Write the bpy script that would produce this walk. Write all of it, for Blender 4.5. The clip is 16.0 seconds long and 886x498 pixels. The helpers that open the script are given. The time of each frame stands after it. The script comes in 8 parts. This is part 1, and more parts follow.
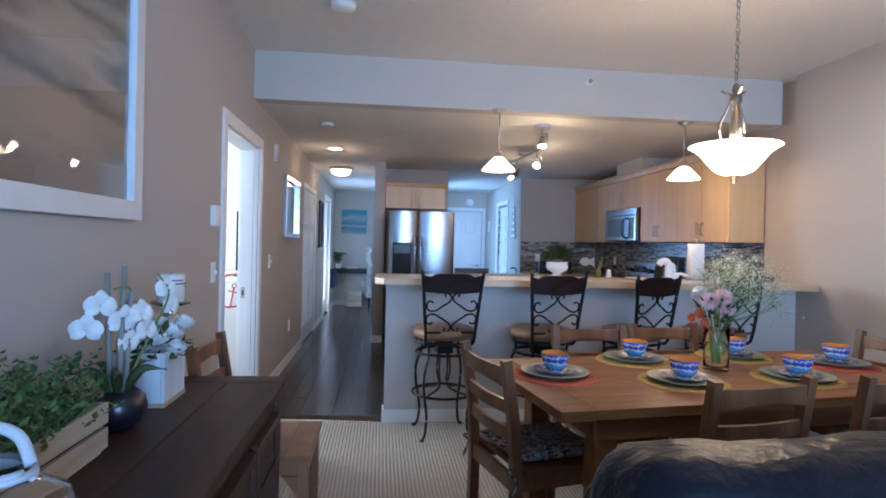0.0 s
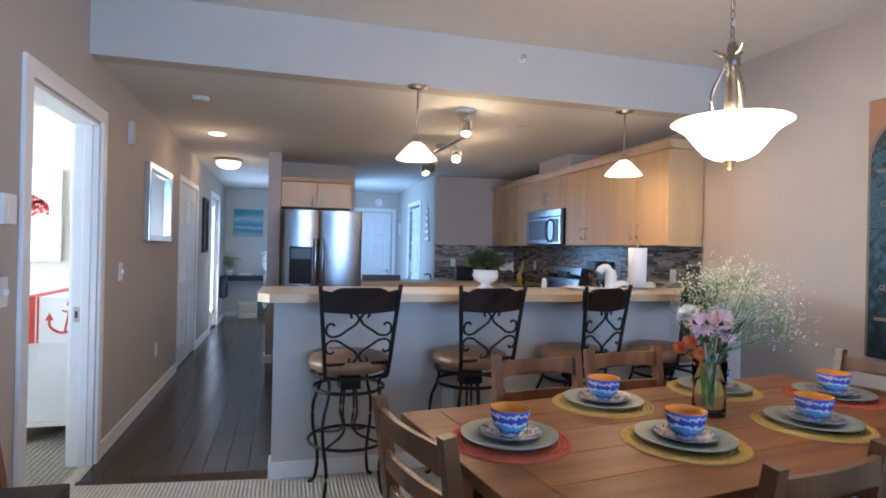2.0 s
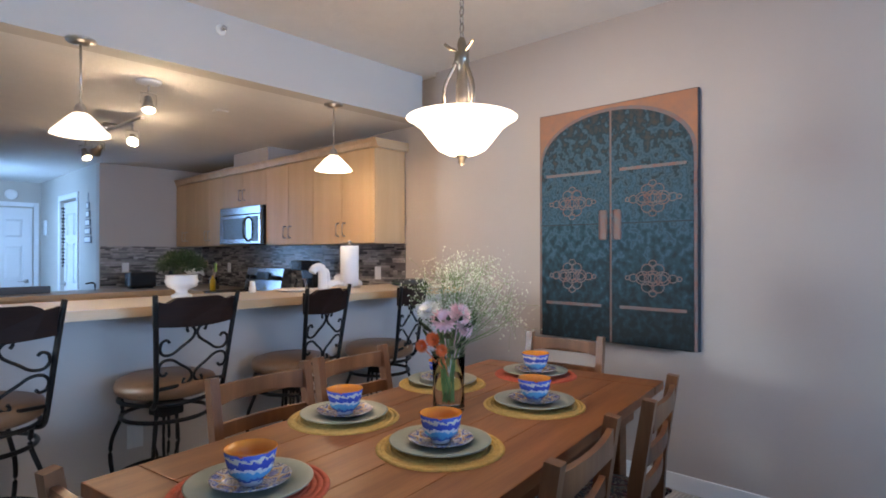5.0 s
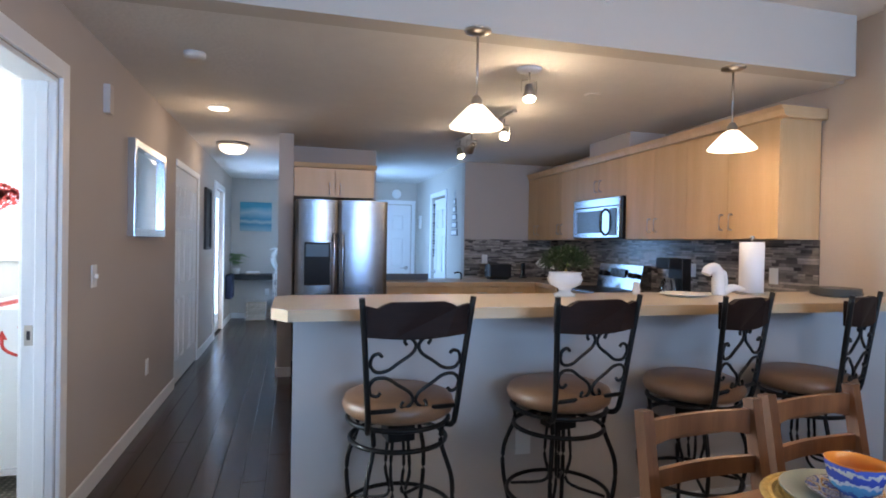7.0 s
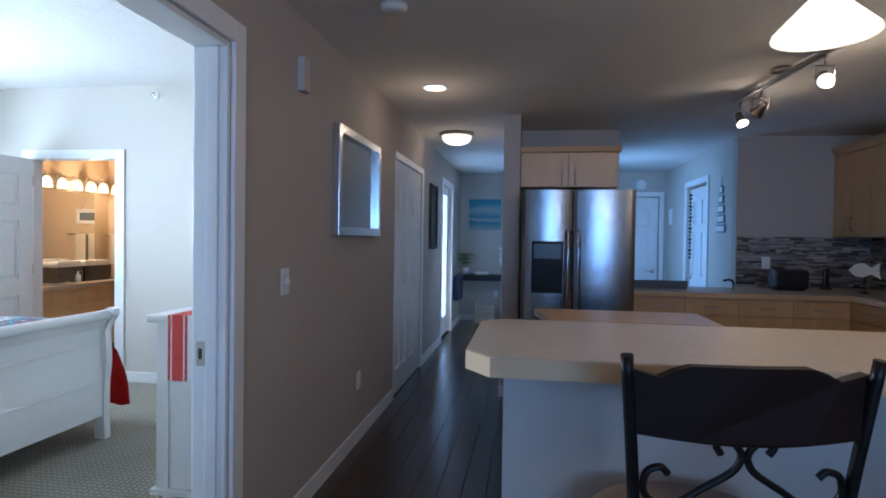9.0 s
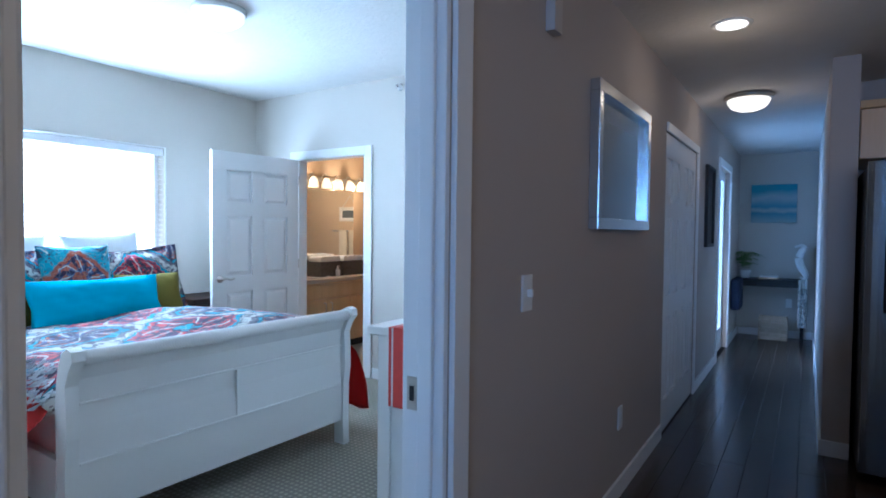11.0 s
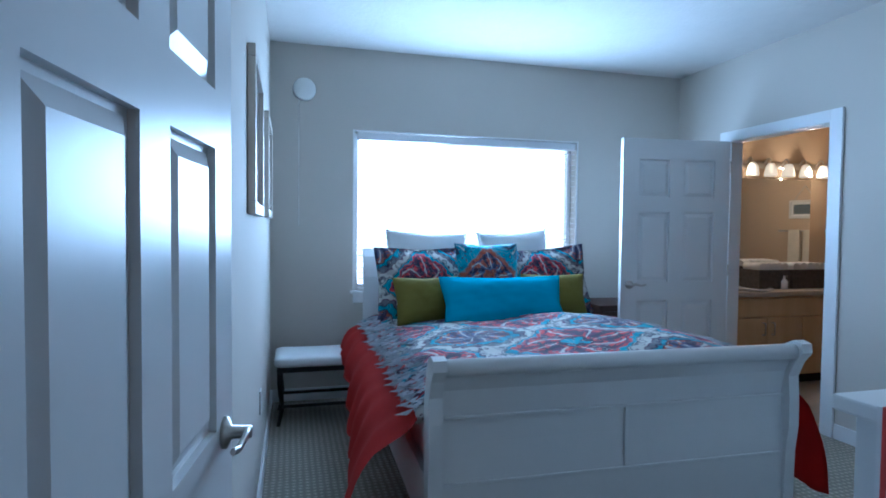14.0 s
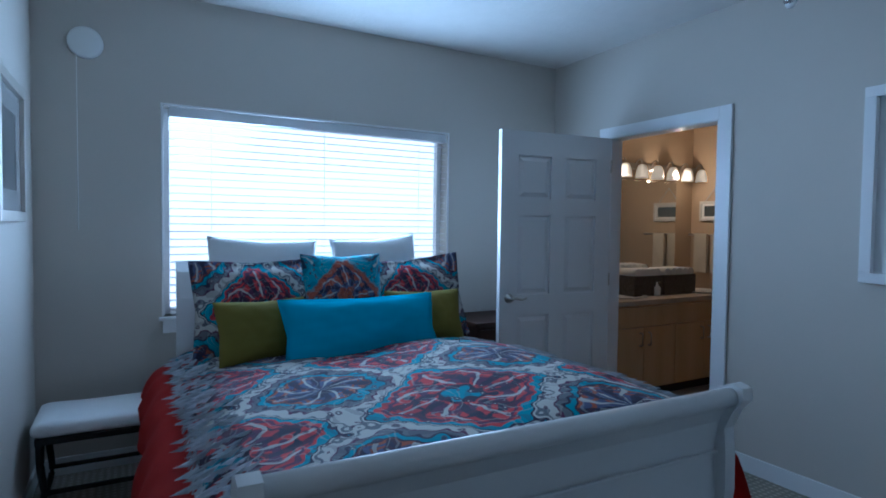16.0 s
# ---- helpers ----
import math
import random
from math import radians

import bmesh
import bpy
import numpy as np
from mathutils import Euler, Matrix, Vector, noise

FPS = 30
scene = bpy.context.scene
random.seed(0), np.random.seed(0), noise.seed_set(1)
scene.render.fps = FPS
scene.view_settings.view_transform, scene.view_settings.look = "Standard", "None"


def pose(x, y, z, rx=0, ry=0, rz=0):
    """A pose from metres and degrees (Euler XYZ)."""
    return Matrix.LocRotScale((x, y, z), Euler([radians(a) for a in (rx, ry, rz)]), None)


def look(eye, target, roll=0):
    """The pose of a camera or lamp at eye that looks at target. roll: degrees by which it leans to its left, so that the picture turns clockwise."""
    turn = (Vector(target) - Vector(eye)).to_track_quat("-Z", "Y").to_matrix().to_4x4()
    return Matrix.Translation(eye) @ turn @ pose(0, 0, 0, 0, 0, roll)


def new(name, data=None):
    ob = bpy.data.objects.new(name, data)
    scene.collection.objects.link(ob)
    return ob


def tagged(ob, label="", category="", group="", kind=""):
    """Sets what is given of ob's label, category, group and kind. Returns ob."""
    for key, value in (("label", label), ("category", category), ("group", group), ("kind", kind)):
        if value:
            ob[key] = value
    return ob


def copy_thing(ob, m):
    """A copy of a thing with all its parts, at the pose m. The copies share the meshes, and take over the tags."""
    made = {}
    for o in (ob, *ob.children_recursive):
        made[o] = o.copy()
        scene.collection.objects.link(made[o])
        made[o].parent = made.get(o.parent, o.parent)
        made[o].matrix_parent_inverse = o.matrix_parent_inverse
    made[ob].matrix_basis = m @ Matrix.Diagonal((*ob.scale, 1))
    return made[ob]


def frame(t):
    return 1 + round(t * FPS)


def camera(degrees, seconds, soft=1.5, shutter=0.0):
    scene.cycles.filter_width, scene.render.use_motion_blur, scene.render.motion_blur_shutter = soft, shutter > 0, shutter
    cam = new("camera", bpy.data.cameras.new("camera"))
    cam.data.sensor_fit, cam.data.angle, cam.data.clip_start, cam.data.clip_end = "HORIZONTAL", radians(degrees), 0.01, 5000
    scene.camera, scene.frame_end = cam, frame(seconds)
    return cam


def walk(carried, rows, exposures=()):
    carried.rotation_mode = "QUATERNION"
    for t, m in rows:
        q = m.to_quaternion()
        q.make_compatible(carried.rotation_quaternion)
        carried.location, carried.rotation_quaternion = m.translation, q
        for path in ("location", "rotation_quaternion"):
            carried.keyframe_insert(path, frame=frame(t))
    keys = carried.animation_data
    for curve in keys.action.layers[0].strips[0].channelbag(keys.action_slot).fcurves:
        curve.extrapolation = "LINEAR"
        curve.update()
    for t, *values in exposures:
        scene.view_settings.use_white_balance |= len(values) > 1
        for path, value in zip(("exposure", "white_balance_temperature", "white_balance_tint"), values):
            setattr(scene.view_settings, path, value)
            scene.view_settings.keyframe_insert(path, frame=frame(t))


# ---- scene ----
cam = camera(76.3, 16.0, soft=1.8)
PATH = [
    (0, (0.708, 1.109, 1.33), (0.924, 3.097, 1.312), 1.4),
    (0.5, (0.72, 1.328, 1.331), (0.923, 3.317, 1.314), 1.4),
    (1, (0.694, 1.549, 1.342), (0.948, 3.532, 1.331), 1.4),
    (1.5, (0.756, 1.761, 1.335), (1.084, 3.734, 1.328), 1.4),
    (2, (0.809, 1.922, 1.342), (1.345, 3.849, 1.342), 1.3),
    (2.5, (0.796, 2.06, 1.339), (1.652, 3.868, 1.352), 0.7),
    (3, (0.778, 2.182, 1.358), (1.912, 3.83, 1.372), 0.6),
    (3.2, (0.775, 2.2, 1.356), (1.99, 3.79, 1.366), 0.5),
    (5.3, (0.826, 2.283, 1.331), (2.282, 3.655, 1.345), 0.0),
    (5.5, (0.843, 2.327, 1.34), (2.197, 3.799, 1.348), -0.0),
    (6, (0.861, 2.407, 1.336), (1.825, 4.16, 1.335), 0.6),
    (6.5, (0.796, 2.62, 1.34), (1.502, 4.492, 1.331), 0.8),
    (7, (0.745, 2.847, 1.344), (1.259, 4.78, 1.324), 1.0),
    (7.5, (0.786, 3.125, 1.35), (1.088, 5.102, 1.32), 1.0),
    (8, (0.803, 3.35, 1.355), (0.822, 5.35, 1.318), 1.2),
    (8.2, (0.814, 3.448, 1.342), (0.766, 5.447, 1.308), 1.1),
    (10.3, (0.645, 4.254, 1.346), (-0.126, 6.098, 1.288), 0.9),
    (10.5, (0.592, 4.322, 1.343), (-0.265, 6.128, 1.284), 0.9),
    (11, (0.499, 4.504, 1.339), (-0.585, 6.184, 1.276), 0.6),
    (11.5, (0.449, 4.641, 1.338), (-0.86, 6.152, 1.273), 0.7),
    (12, (0.35, 4.742, 1.335), (-1.103, 6.114, 1.263), 0.6),
    (12.5, (0.182, 4.851, 1.331), (-1.373, 6.107, 1.263), 0.6),
    (13, (0.113, 4.935, 1.316), (-1.567, 6.018, 1.25), 0.5),
    (13.5, (0.085, 5.028, 1.319), (-1.776, 5.756, 1.247), 0.5),
    (14, (-0.001, 5.07, 1.314), (-1.93, 5.59, 1.242), 0.6),
    (14.5, (-0.2, 5.086, 1.304), (-2.131, 5.602, 1.241), 0.6),
    (15, (-0.378, 5.136, 1.309), (-2.28, 5.751, 1.244), 0.6),
    (15.5, (-0.584, 5.259, 1.334), (-2.434, 6.014, 1.267), 0.6),
    (16, (-0.732, 5.362, 1.368), (-2.478, 6.335, 1.292), 0.7),
]
EXPOSURES = [(0.0, 0.08, 6350, 14), (2.5, 0.10, 6800, 14), (6.5, 0.10, 6850, 14), (7.4, 0.05, 6550, 13), (8.2, -0.50, 6200, 12), (10.3, -1.02, 5250, 10), (11.5, -1.22, 5150, 9), (12.5, -1.52, 5000, 8), (13.5, -1.95, 4850, 8), (14.5, -2.38, 4800, 8), (16.0, -3.0, 4850, 9)]
walk(cam, [(t, look(eye, target, roll)) for t, eye, target, roll in PATH], EXPOSURES)

# ---- levels and planes, metres ----
WALL_X = -0.28            # hall and living side of the west wall
BED_X = -0.40             # bedroom side of the same wall
EAST_X = 4.02
BEAM_Y = 5.52
CEIL_LIVING, CEIL_KITCHEN, CEIL_BED = 2.765, 2.40, 2.677
WIN_X = -4.375            # bedroom window wall
BATH_Y = 8.43
BEDL_Y = 4.92

# ---- world and large lights ----
world = bpy.data.worlds.new("sky")
scene.world = world
world.use_nodes = True
wn = world.node_tree.nodes
sky = wn.new("ShaderNodeTexSky")
sky.sky_type = "NISHITA"
sky.sun_disc = False
sky.sun_elevation, sky.sun_rotation = radians(42), radians(200)
wn["Background"].inputs["Strength"].default_value = 0.14
world.node_tree.links.new(sky.outputs[0], wn["Background"].inputs["Color"])

sun = new("sun", bpy.data.lights.new("sun", "SUN"))
sun.data.energy, sun.data.angle, sun.data.color = 2.5, radians(0.6), (1.0, 0.95, 0.88)
sun.matrix_world = look((0, 0, 10), (1.2, 8.6, 0))


def area(name, eye, target, width, height, watts, colour):
    lamp = new(name, bpy.data.lights.new(name, "AREA"))
    lamp.data.shape, lamp.data.size, lamp.data.size_y = "RECTANGLE", width, height
    lamp.data.energy, lamp.data.color = watts, colour
    lamp.matrix_world = look(eye, target)
    return lamp


def bulb(name, at, watts, colour=(1.0, 0.75, 0.50), size=0.025):
    lamp = new(name, bpy.data.lights.new(name, "POINT"))
    lamp.data.energy, lamp.data.color, lamp.data.shadow_soft_size = watts, colour, size
    lamp.location = at
    return lamp


DAY = (0.27, 0.54, 1.0)
area("daylight_patio", (2.3, -2.93, 1.62), (2.3, 5, 1.0), 2.8, 1.4, 330, DAY)
area("daylight_bedroom", (WIN_X + 0.03, 6.5, 1.62), (0, 6.1, 2.0), 1.84, 0.8, 350, (0.62, 0.82, 1.0))
area("daylight_entry", (-0.36, 11.45, 1.1), (3, 11.45, 1.1), 0.85, 1.8, 42, DAY)
area("daylight_passage", (1.70, 11.2, 1.4), (3, 11.2, 1.3), 1.0, 1.6, 42, DAY)


# ---- materials ----
def material(name, colour, rough=0.6, metal=0.0, vary=0.12, scale=6.0, fine=60.0, bump=0.05, depth=0.002, colour2=None, stretch=(1, 1, 1), coat=0.0, spec=0.5, islands=0.0, objects=0.0):
    m = bpy.data.materials.new(name)
    m.use_nodes = True
    n, l = m.node_tree.nodes, m.node_tree.links
    b = n["Principled BSDF"]
    b.inputs["Roughness"].default_value, b.inputs["Metallic"].default_value = rough, metal
    b.inputs["Coat Weight"].default_value = coat
    b.inputs["Specular IOR Level"].default_value = spec
    co = n.new("ShaderNodeTexCoord")
    mp = n.new("ShaderNodeMapping")
    mp.inputs["Scale"].default_value = stretch
    l.new(co.outputs["Object"], mp.inputs["Vector"])
    big, small = n.new("ShaderNodeTexNoise"), n.new("ShaderNodeTexNoise")
    big.inputs["Scale"].default_value, small.inputs["Scale"].default_value = scale, fine
    big.inputs["Detail"].default_value = small.inputs["Detail"].default_value = 4
    l.new(mp.outputs[0], big.inputs["Vector"])
    l.new(mp.outputs[0], small.inputs["Vector"])
    mix = n.new("ShaderNodeMix")
    mix.data_type = "RGBA"
    other = colour2 or tuple(c * (1 - 2 * vary) for c in colour)
    mix.inputs["A"].default_value, mix.inputs["B"].default_value = (*colour, 1), (*other, 1)
    add = n.new("ShaderNodeMath")
    add.operation = "MULTIPLY_ADD"
    l.new(small.outputs["Fac"], add.inputs[0])
    add.inputs[1].default_value = 0.5
    half = n.new("ShaderNodeMath")
    half.operation = "MULTIPLY_ADD"
    l.new(big.outputs["Fac"], half.inputs[0])
    half.inputs[1].default_value, half.inputs[2].default_value = 1.6, -0.55
    l.new(half.outputs[0], add.inputs[2])
    l.new(add.outputs[0], mix.inputs["Factor"])
    out = mix.outputs["Result"]
    if islands or objects:
        src = n.new("ShaderNodeNewGeometry").outputs["Random Per Island"] if islands else n.new("ShaderNodeObjectInfo").outputs["Random"]
        hsv = n.new("ShaderNodeHueSaturation")
        mr = n.new("ShaderNodeMapRange")
        k = islands or objects
        mr.inputs["To Min"].default_value, mr.inputs["To Max"].default_value = 1 - k, 1 + k
        l.new(src, mr.inputs["Value"])
        l.new(mr.outputs[0], hsv.inputs["Value"])
        l.new(out, hsv.inputs["Color"])
        out = hsv.outputs[0]
    l.new(out, b.inputs["Base Color"])
    if bump:
        bp = n.new("ShaderNodeBump")
        bp.inputs["Strength"].default_value, bp.inputs["Distance"].default_value = bump, depth
        l.new(small.outputs["Fac"], bp.inputs["Height"])
        l.new(bp.outputs[0], b.inputs["Normal"])
    return m


def glowing(name, colour, strength, base=(0.9, 0.88, 0.84)):
    m = material(name, base, 0.3, vary=0.02, bump=0)
    b = m.node_tree.nodes["Principled BSDF"]
    b.inputs["Emission Color"].default_value, b.inputs["Emission Strength"].default_value = (*colour, 1), strength
    return m


def clear_glass(name, tint=(1, 1, 1), rough=0.0, ior=1.45):
    m = bpy.data.materials.new(name)
    m.use_nodes = True
    b = m.node_tree.nodes["Principled BSDF"]
    b.inputs["Base Color"].default_value = (*tint, 1)
    b.inputs["Roughness"].default_value, b.inputs["IOR"].default_value = rough, ior
    b.inputs["Transmission Weight"].default_value = 1.0
    return m


def wood(name, dark, light, rough=0.45, axis=0, scale=3.0, coat=0.0, islands=0.0, objects=0.0, bump=0.12):
    st = [9.0, 9.0, 9.0]
    st[axis] = 0.8
    return material(name, light, rough, colour2=dark, scale=scale, fine=14.0, bump=bump, depth=0.002, stretch=st, coat=coat, islands=islands, objects=objects)


PAINT = material("taupe_wall_paint", (0.47, 0.415, 0.375), 0.75, vary=0.03, scale=1.3, fine=180, bump=0.12, depth=0.001)
PAINT_BED = material("greige_wall_paint", (0.55, 0.51, 0.455), 0.75, vary=0.03, scale=1.3, fine=180, bump=0.12, depth=0.001)
PAINT_BAR = material("pale_bar_paint", (0.56, 0.51, 0.47), 0.7, vary=0.03, scale=1.5, fine=180, bump=0.1, depth=0.001)
CEILING = material("knockdown_ceiling_paint", (0.72, 0.69, 0.65), 0.85, vary=0.03, scale=9, fine=38, bump=0.55, depth=0.006)
WHITE = material("white_trim_paint", (0.82, 0.82, 0.82), 0.38, vary=0.02, scale=4, fine=120, bump=0.03)
WHITE_SATIN = material("white_satin_lacquer", (0.75, 0.75, 0.745), 0.30, vary=0.02, scale=3, fine=90, bump=0.02)
PLASTIC = material("white_plastic", (0.8, 0.8, 0.78), 0.35, vary=0.02, bump=0)
FLOORWOOD = wood("dark_floor_plank", (0.022, 0.014, 0.010), (0.062, 0.038, 0.026), 0.24, axis=1, scale=2.2, objects=0.35, bump=0.08)
SUBFLOOR = material("dark_subfloor", (0.012, 0.009, 0.008), 0.8)
MAPLE = wood("maple_veneer", (0.56, 0.35, 0.17), (0.68, 0.46, 0.25), 0.36, axis=2, scale=1.0, objects=0.05, bump=0.03)
MAPLE_EDGE = wood("maple_edge", (0.55, 0.36, 0.19), (0.70, 0.50, 0.30), 0.38, axis=0, scale=1.2, bump=0.03)
LAMINATE = material("beige_laminate", (0.52, 0.43, 0.34), 0.35, vary=0.08, scale=30, fine=220, bump=0.03)
TABLEWOOD = wood("acacia_table_wood", (0.13, 0.040, 0.012), (0.32, 0.122, 0.040), 0.42, axis=0, scale=1.6, objects=0.12)
CHAIRWOOD = wood("acacia_chair_wood", (0.10, 0.035, 0.014), (0.27, 0.115, 0.048), 0.36, axis=2, scale=1.4, objects=0.15, coat=0.1)
DARKWOOD = wood("dark_stained_wood", (0.012, 0.005, 0.003), (0.064, 0.026, 0.014), 0.50, axis=1, scale=1.8, objects=0.2)
STOOLWOOD = wood("espresso_stool_wood", (0.010, 0.005, 0.004), (0.024, 0.011, 0.008), 0.62, axis=0, scale=2.0)
for dull in (DARKWOOD, TABLEWOOD):
    dull.node_tree.nodes["Principled BSDF"].inputs["Specular IOR Level"].default_value = 0.28
IRON = material("black_wrought_iron", (0.018, 0.016, 0.015), 0.42, metal=0.6, vary=0.2, scale=20, bump=0.08)
TANLEATHER = material("tan_leather", (0.25, 0.125, 0.062), 0.4, vary=0.16, scale=7, fine=130, bump=0.2, depth=0.002)
BLACKLEATHER = material("black_leather", (0.008, 0.010, 0.018), 0.36, vary=0.15, scale=5, fine=11, bump=1.0, depth=0.022, spec=0.25)
STEEL = material("brushed_steel", (0.34, 0.36, 0.39), 0.15, metal=1.0, vary=0.03, scale=1.5, fine=60, bump=0.04, depth=0.0008, stretch=(0.4, 0.4, 14))
FRIDGESTEEL = material("refrigerator_steel", (0.29, 0.31, 0.34), 0.25, metal=1.0, vary=0.03, scale=1.5, fine=40, bump=0.10, depth=0.002, stretch=(1.0, 1.0, 6))
NICKEL = material("brushed_nickel", (0.55, 0.52, 0.48), 0.28, metal=1.0, vary=0.03, bump=0)
CHROME = material("chrome", (0.75, 0.75, 0.76), 0.1, metal=1.0, vary=0.02, bump=0)
BLACK = material("black_gloss_plastic", (0.010, 0.010, 0.012), 0.24, vary=0.1, bump=0)
BLACKMATT = material("black_matt", (0.016, 0.016, 0.018), 0.6, vary=0.1, bump=0)
SHADE = glowing("lit_opal_glass", (1.0, 0.83, 0.62), 3.2)
SHADE_BATH = glowing("lit_vanity_glass", (1.0, 0.74, 0.45), 2.6)
LED = glowing("lit_recessed_lens", (1.0, 0.86, 0.68), 6.0)
MIRROR = material("mirror_silver", (0.86, 0.88, 0.88), 0.02, metal=1.0, vary=0.0, bump=0)
GLASS = clear_glass("clear_glass")
PANE = clear_glass("window_pane", ior=1.05)
FOLIAGE = material("boxwood_leaf", (0.036, 0.088, 0.024), 0.5, colour2=(0.075, 0.135, 0.04), scale=30, fine=90, bump=0, islands=0.45)
FERN = material("fern_leaf", (0.06, 0.15, 0.03), 0.5, colour2=(0.12, 0.22, 0.05), scale=30, fine=90, bump=0, islands=0.35)
DARKLEAF = material("dark_green_leaf", (0.018, 0.040, 0.010), 0.5, colour2=(0.05, 0.07, 0.022), scale=30, fine=90, bump=0, islands=0.4)
STEM = material("green_stem", (0.13, 0.22, 0.06), 0.55, scale=30)
WHITEPETAL = material("white_petal", (0.74, 0.75, 0.76), 0.6, colour2=(0.60, 0.59, 0.55), scale=25, bump=0.05, islands=0.1)
PINKPETAL = material("pale_pink_petal", (0.80, 0.60, 0.60), 0.6, colour2=(0.74, 0.42, 0.44), scale=40, bump=0, islands=0.15)
ORANGEPETAL = material("orange_petal", (0.78, 0.16, 0.04), 0.6, scale=40, bump=0)
BREATH = material("gypsophila_bloom", (0.66, 0.68, 0.58), 0.7, colour2=(0.45, 0.5, 0.36), scale=60, bump=0, islands=0.25)
WHITECERAMIC = material("white_ceramic", (0.82, 0.81, 0.79), 0.2, vary=0.03, bump=0)
PAPER = material("white_paper_towel", (0.86, 0.86, 0.86), 0.9, vary=0.03, fine=90, bump=0.2)
CLOTH_WHITE = material("white_linen", (0.80, 0.80, 0.80), 0.9, vary=0.04, scale=7, fine=200, bump=0.25, spec=0.15)
TEAL = material("teal_cotton", (0.010, 0.33, 0.50), 0.85, vary=0.08, scale=6, fine=220, bump=0.25, spec=0.15)
OLIVE = material("olive_cotton", (0.17, 0.14, 0.028), 0.85, vary=0.08, scale=6, fine=220, bump=0.25, spec=0.15)
RED = material("coral_red_cotton", (0.58, 0.040, 0.036), 0.85, vary=0.12, scale=5, fine=200, bump=0.25, spec=0.15)
REDPRINT = material("red_print", (0.62, 0.06, 0.05), 0.8, vary=0.1, scale=30, bump=0)
STRAW = material("woven_straw", (0.58, 0.38, 0.11), 0.8, vary=0.2, scale=60, fine=160, bump=0.7, depth=0.004)
REDSTRAW = material("red_woven_straw", (0.55, 0.10, 0.05), 0.8, vary=0.2, scale=60, fine=160, bump=0.7, depth=0.004)
SAGE = material("sage_stoneware", (0.27, 0.31, 0.26), 0.3, vary=0.1, scale=14, bump=0.05)
ORANGEGLAZE = material("orange_glaze", (0.72, 0.24, 0.03), 0.25, vary=0.1, scale=14, bump=0)
PALEWOOD = wood("pale_crate_wood", (0.34, 0.25, 0.17), (0.58, 0.46, 0.34), 0.7, axis=1, scale=2.0, objects=0.2)
GREYBOARD = wood("whitewashed_board", (0.42, 0.45, 0.50), (0.66, 0.68, 0.70), 0.6, axis=2, scale=1.5)


def loop_carpet(name, colour, period):
    """Looped carpet: rows of small tufts, with soft wear, and shade between the tufts in the colour."""
    m = material(name, colour, 0.95, vary=0.10, scale=2.0, fine=120, bump=0.5, depth=0.004, spec=0.1)
    n, l = m.node_tree.nodes, m.node_tree.links
    co = n.new("ShaderNodeTexCoord")
    waves = []
    for axis in ("X", "Y"):
        w = n.new("ShaderNodeTexWave")
        w.bands_direction = axis
        w.inputs["Scale"].default_value = 2 * math.pi / (20 * period)
        w.inputs["Distortion"].default_value, w.inputs["Detail"].default_value, w.inputs["Detail Scale"].default_value = 1.2, 1.0, 2.0
        l.new(co.outputs["Object"], w.inputs["Vector"])
        waves.append(w)
    mul = n.new("ShaderNodeMath")
    mul.operation = "MULTIPLY"
    l.new(waves[0].outputs["Fac"], mul.inputs[0])
    l.new(waves[1].outputs["Fac"], mul.inputs[1])
    bp = n.new("ShaderNodeBump")
    bp.inputs["Strength"].default_value, bp.inputs["Distance"].default_value = 0.9, 0.008
    l.new(mul.outputs[0], bp.inputs["Height"])
    b = n["Principled BSDF"]
    old = b.inputs["Normal"].links[0].from_socket
    l.new(old, bp.inputs["Normal"])
    l.new(bp.outputs[0], b.inputs["Normal"])
    # shade in the grooves, multiplied into the colour by tuft height
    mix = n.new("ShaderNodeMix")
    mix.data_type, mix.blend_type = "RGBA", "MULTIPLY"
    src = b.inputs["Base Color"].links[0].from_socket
    tuft_shade = n.new("ShaderNodeMapRange")
    tuft_shade.inputs["To Min"].default_value, tuft_shade.inputs["To Max"].default_value = 0.62, 1.12
    l.new(mul.outputs[0], tuft_shade.inputs["Value"])
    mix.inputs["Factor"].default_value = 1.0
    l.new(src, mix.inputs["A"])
    l.new(tuft_shade.outputs[0], mix.inputs["B"])
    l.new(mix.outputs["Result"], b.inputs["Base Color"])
    return m


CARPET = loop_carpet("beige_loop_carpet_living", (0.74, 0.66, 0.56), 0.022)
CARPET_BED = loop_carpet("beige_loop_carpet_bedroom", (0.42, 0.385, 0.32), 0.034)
STOOLWOOD.node_tree.nodes["Principled BSDF"].inputs["Specular IOR Level"].default_value = 0.15


# ---- building helpers ----
def smooth(bm, on=True):
    for f in bm.faces:
        f.smooth = on
    return bm


def box(bm, x0, x1, y0, y1, z0, z1, bevel=0.0, m=None):
    vs = bmesh.ops.create_cube(bm, size=1.0)["verts"]
    for v in vs:
        v.co = Vector(((x0 + x1) / 2 + v.co.x * (x1 - x0), (y0 + y1) / 2 + v.co.y * (y1 - y0), (z0 + z1) / 2 + v.co.z * (z1 - z0)))
    if bevel:
        es = list({e for v in vs for e in v.link_edges})
        vs = list({v for f in bmesh.ops.bevel(bm, geom=es, offset=bevel, segments=2, affect="EDGES", profile=0.6)["faces"] for v in f.verts} | {v for v in vs if v.is_valid})
    if m is not None:
        bmesh.ops.transform(bm, matrix=m, verts=vs)
    return bm


def boxed(x0, x1, y0, y1, z0, z1, bevel=0.0):
    return box(bmesh.new(), x0, x1, y0, y1, z0, z1, bevel)


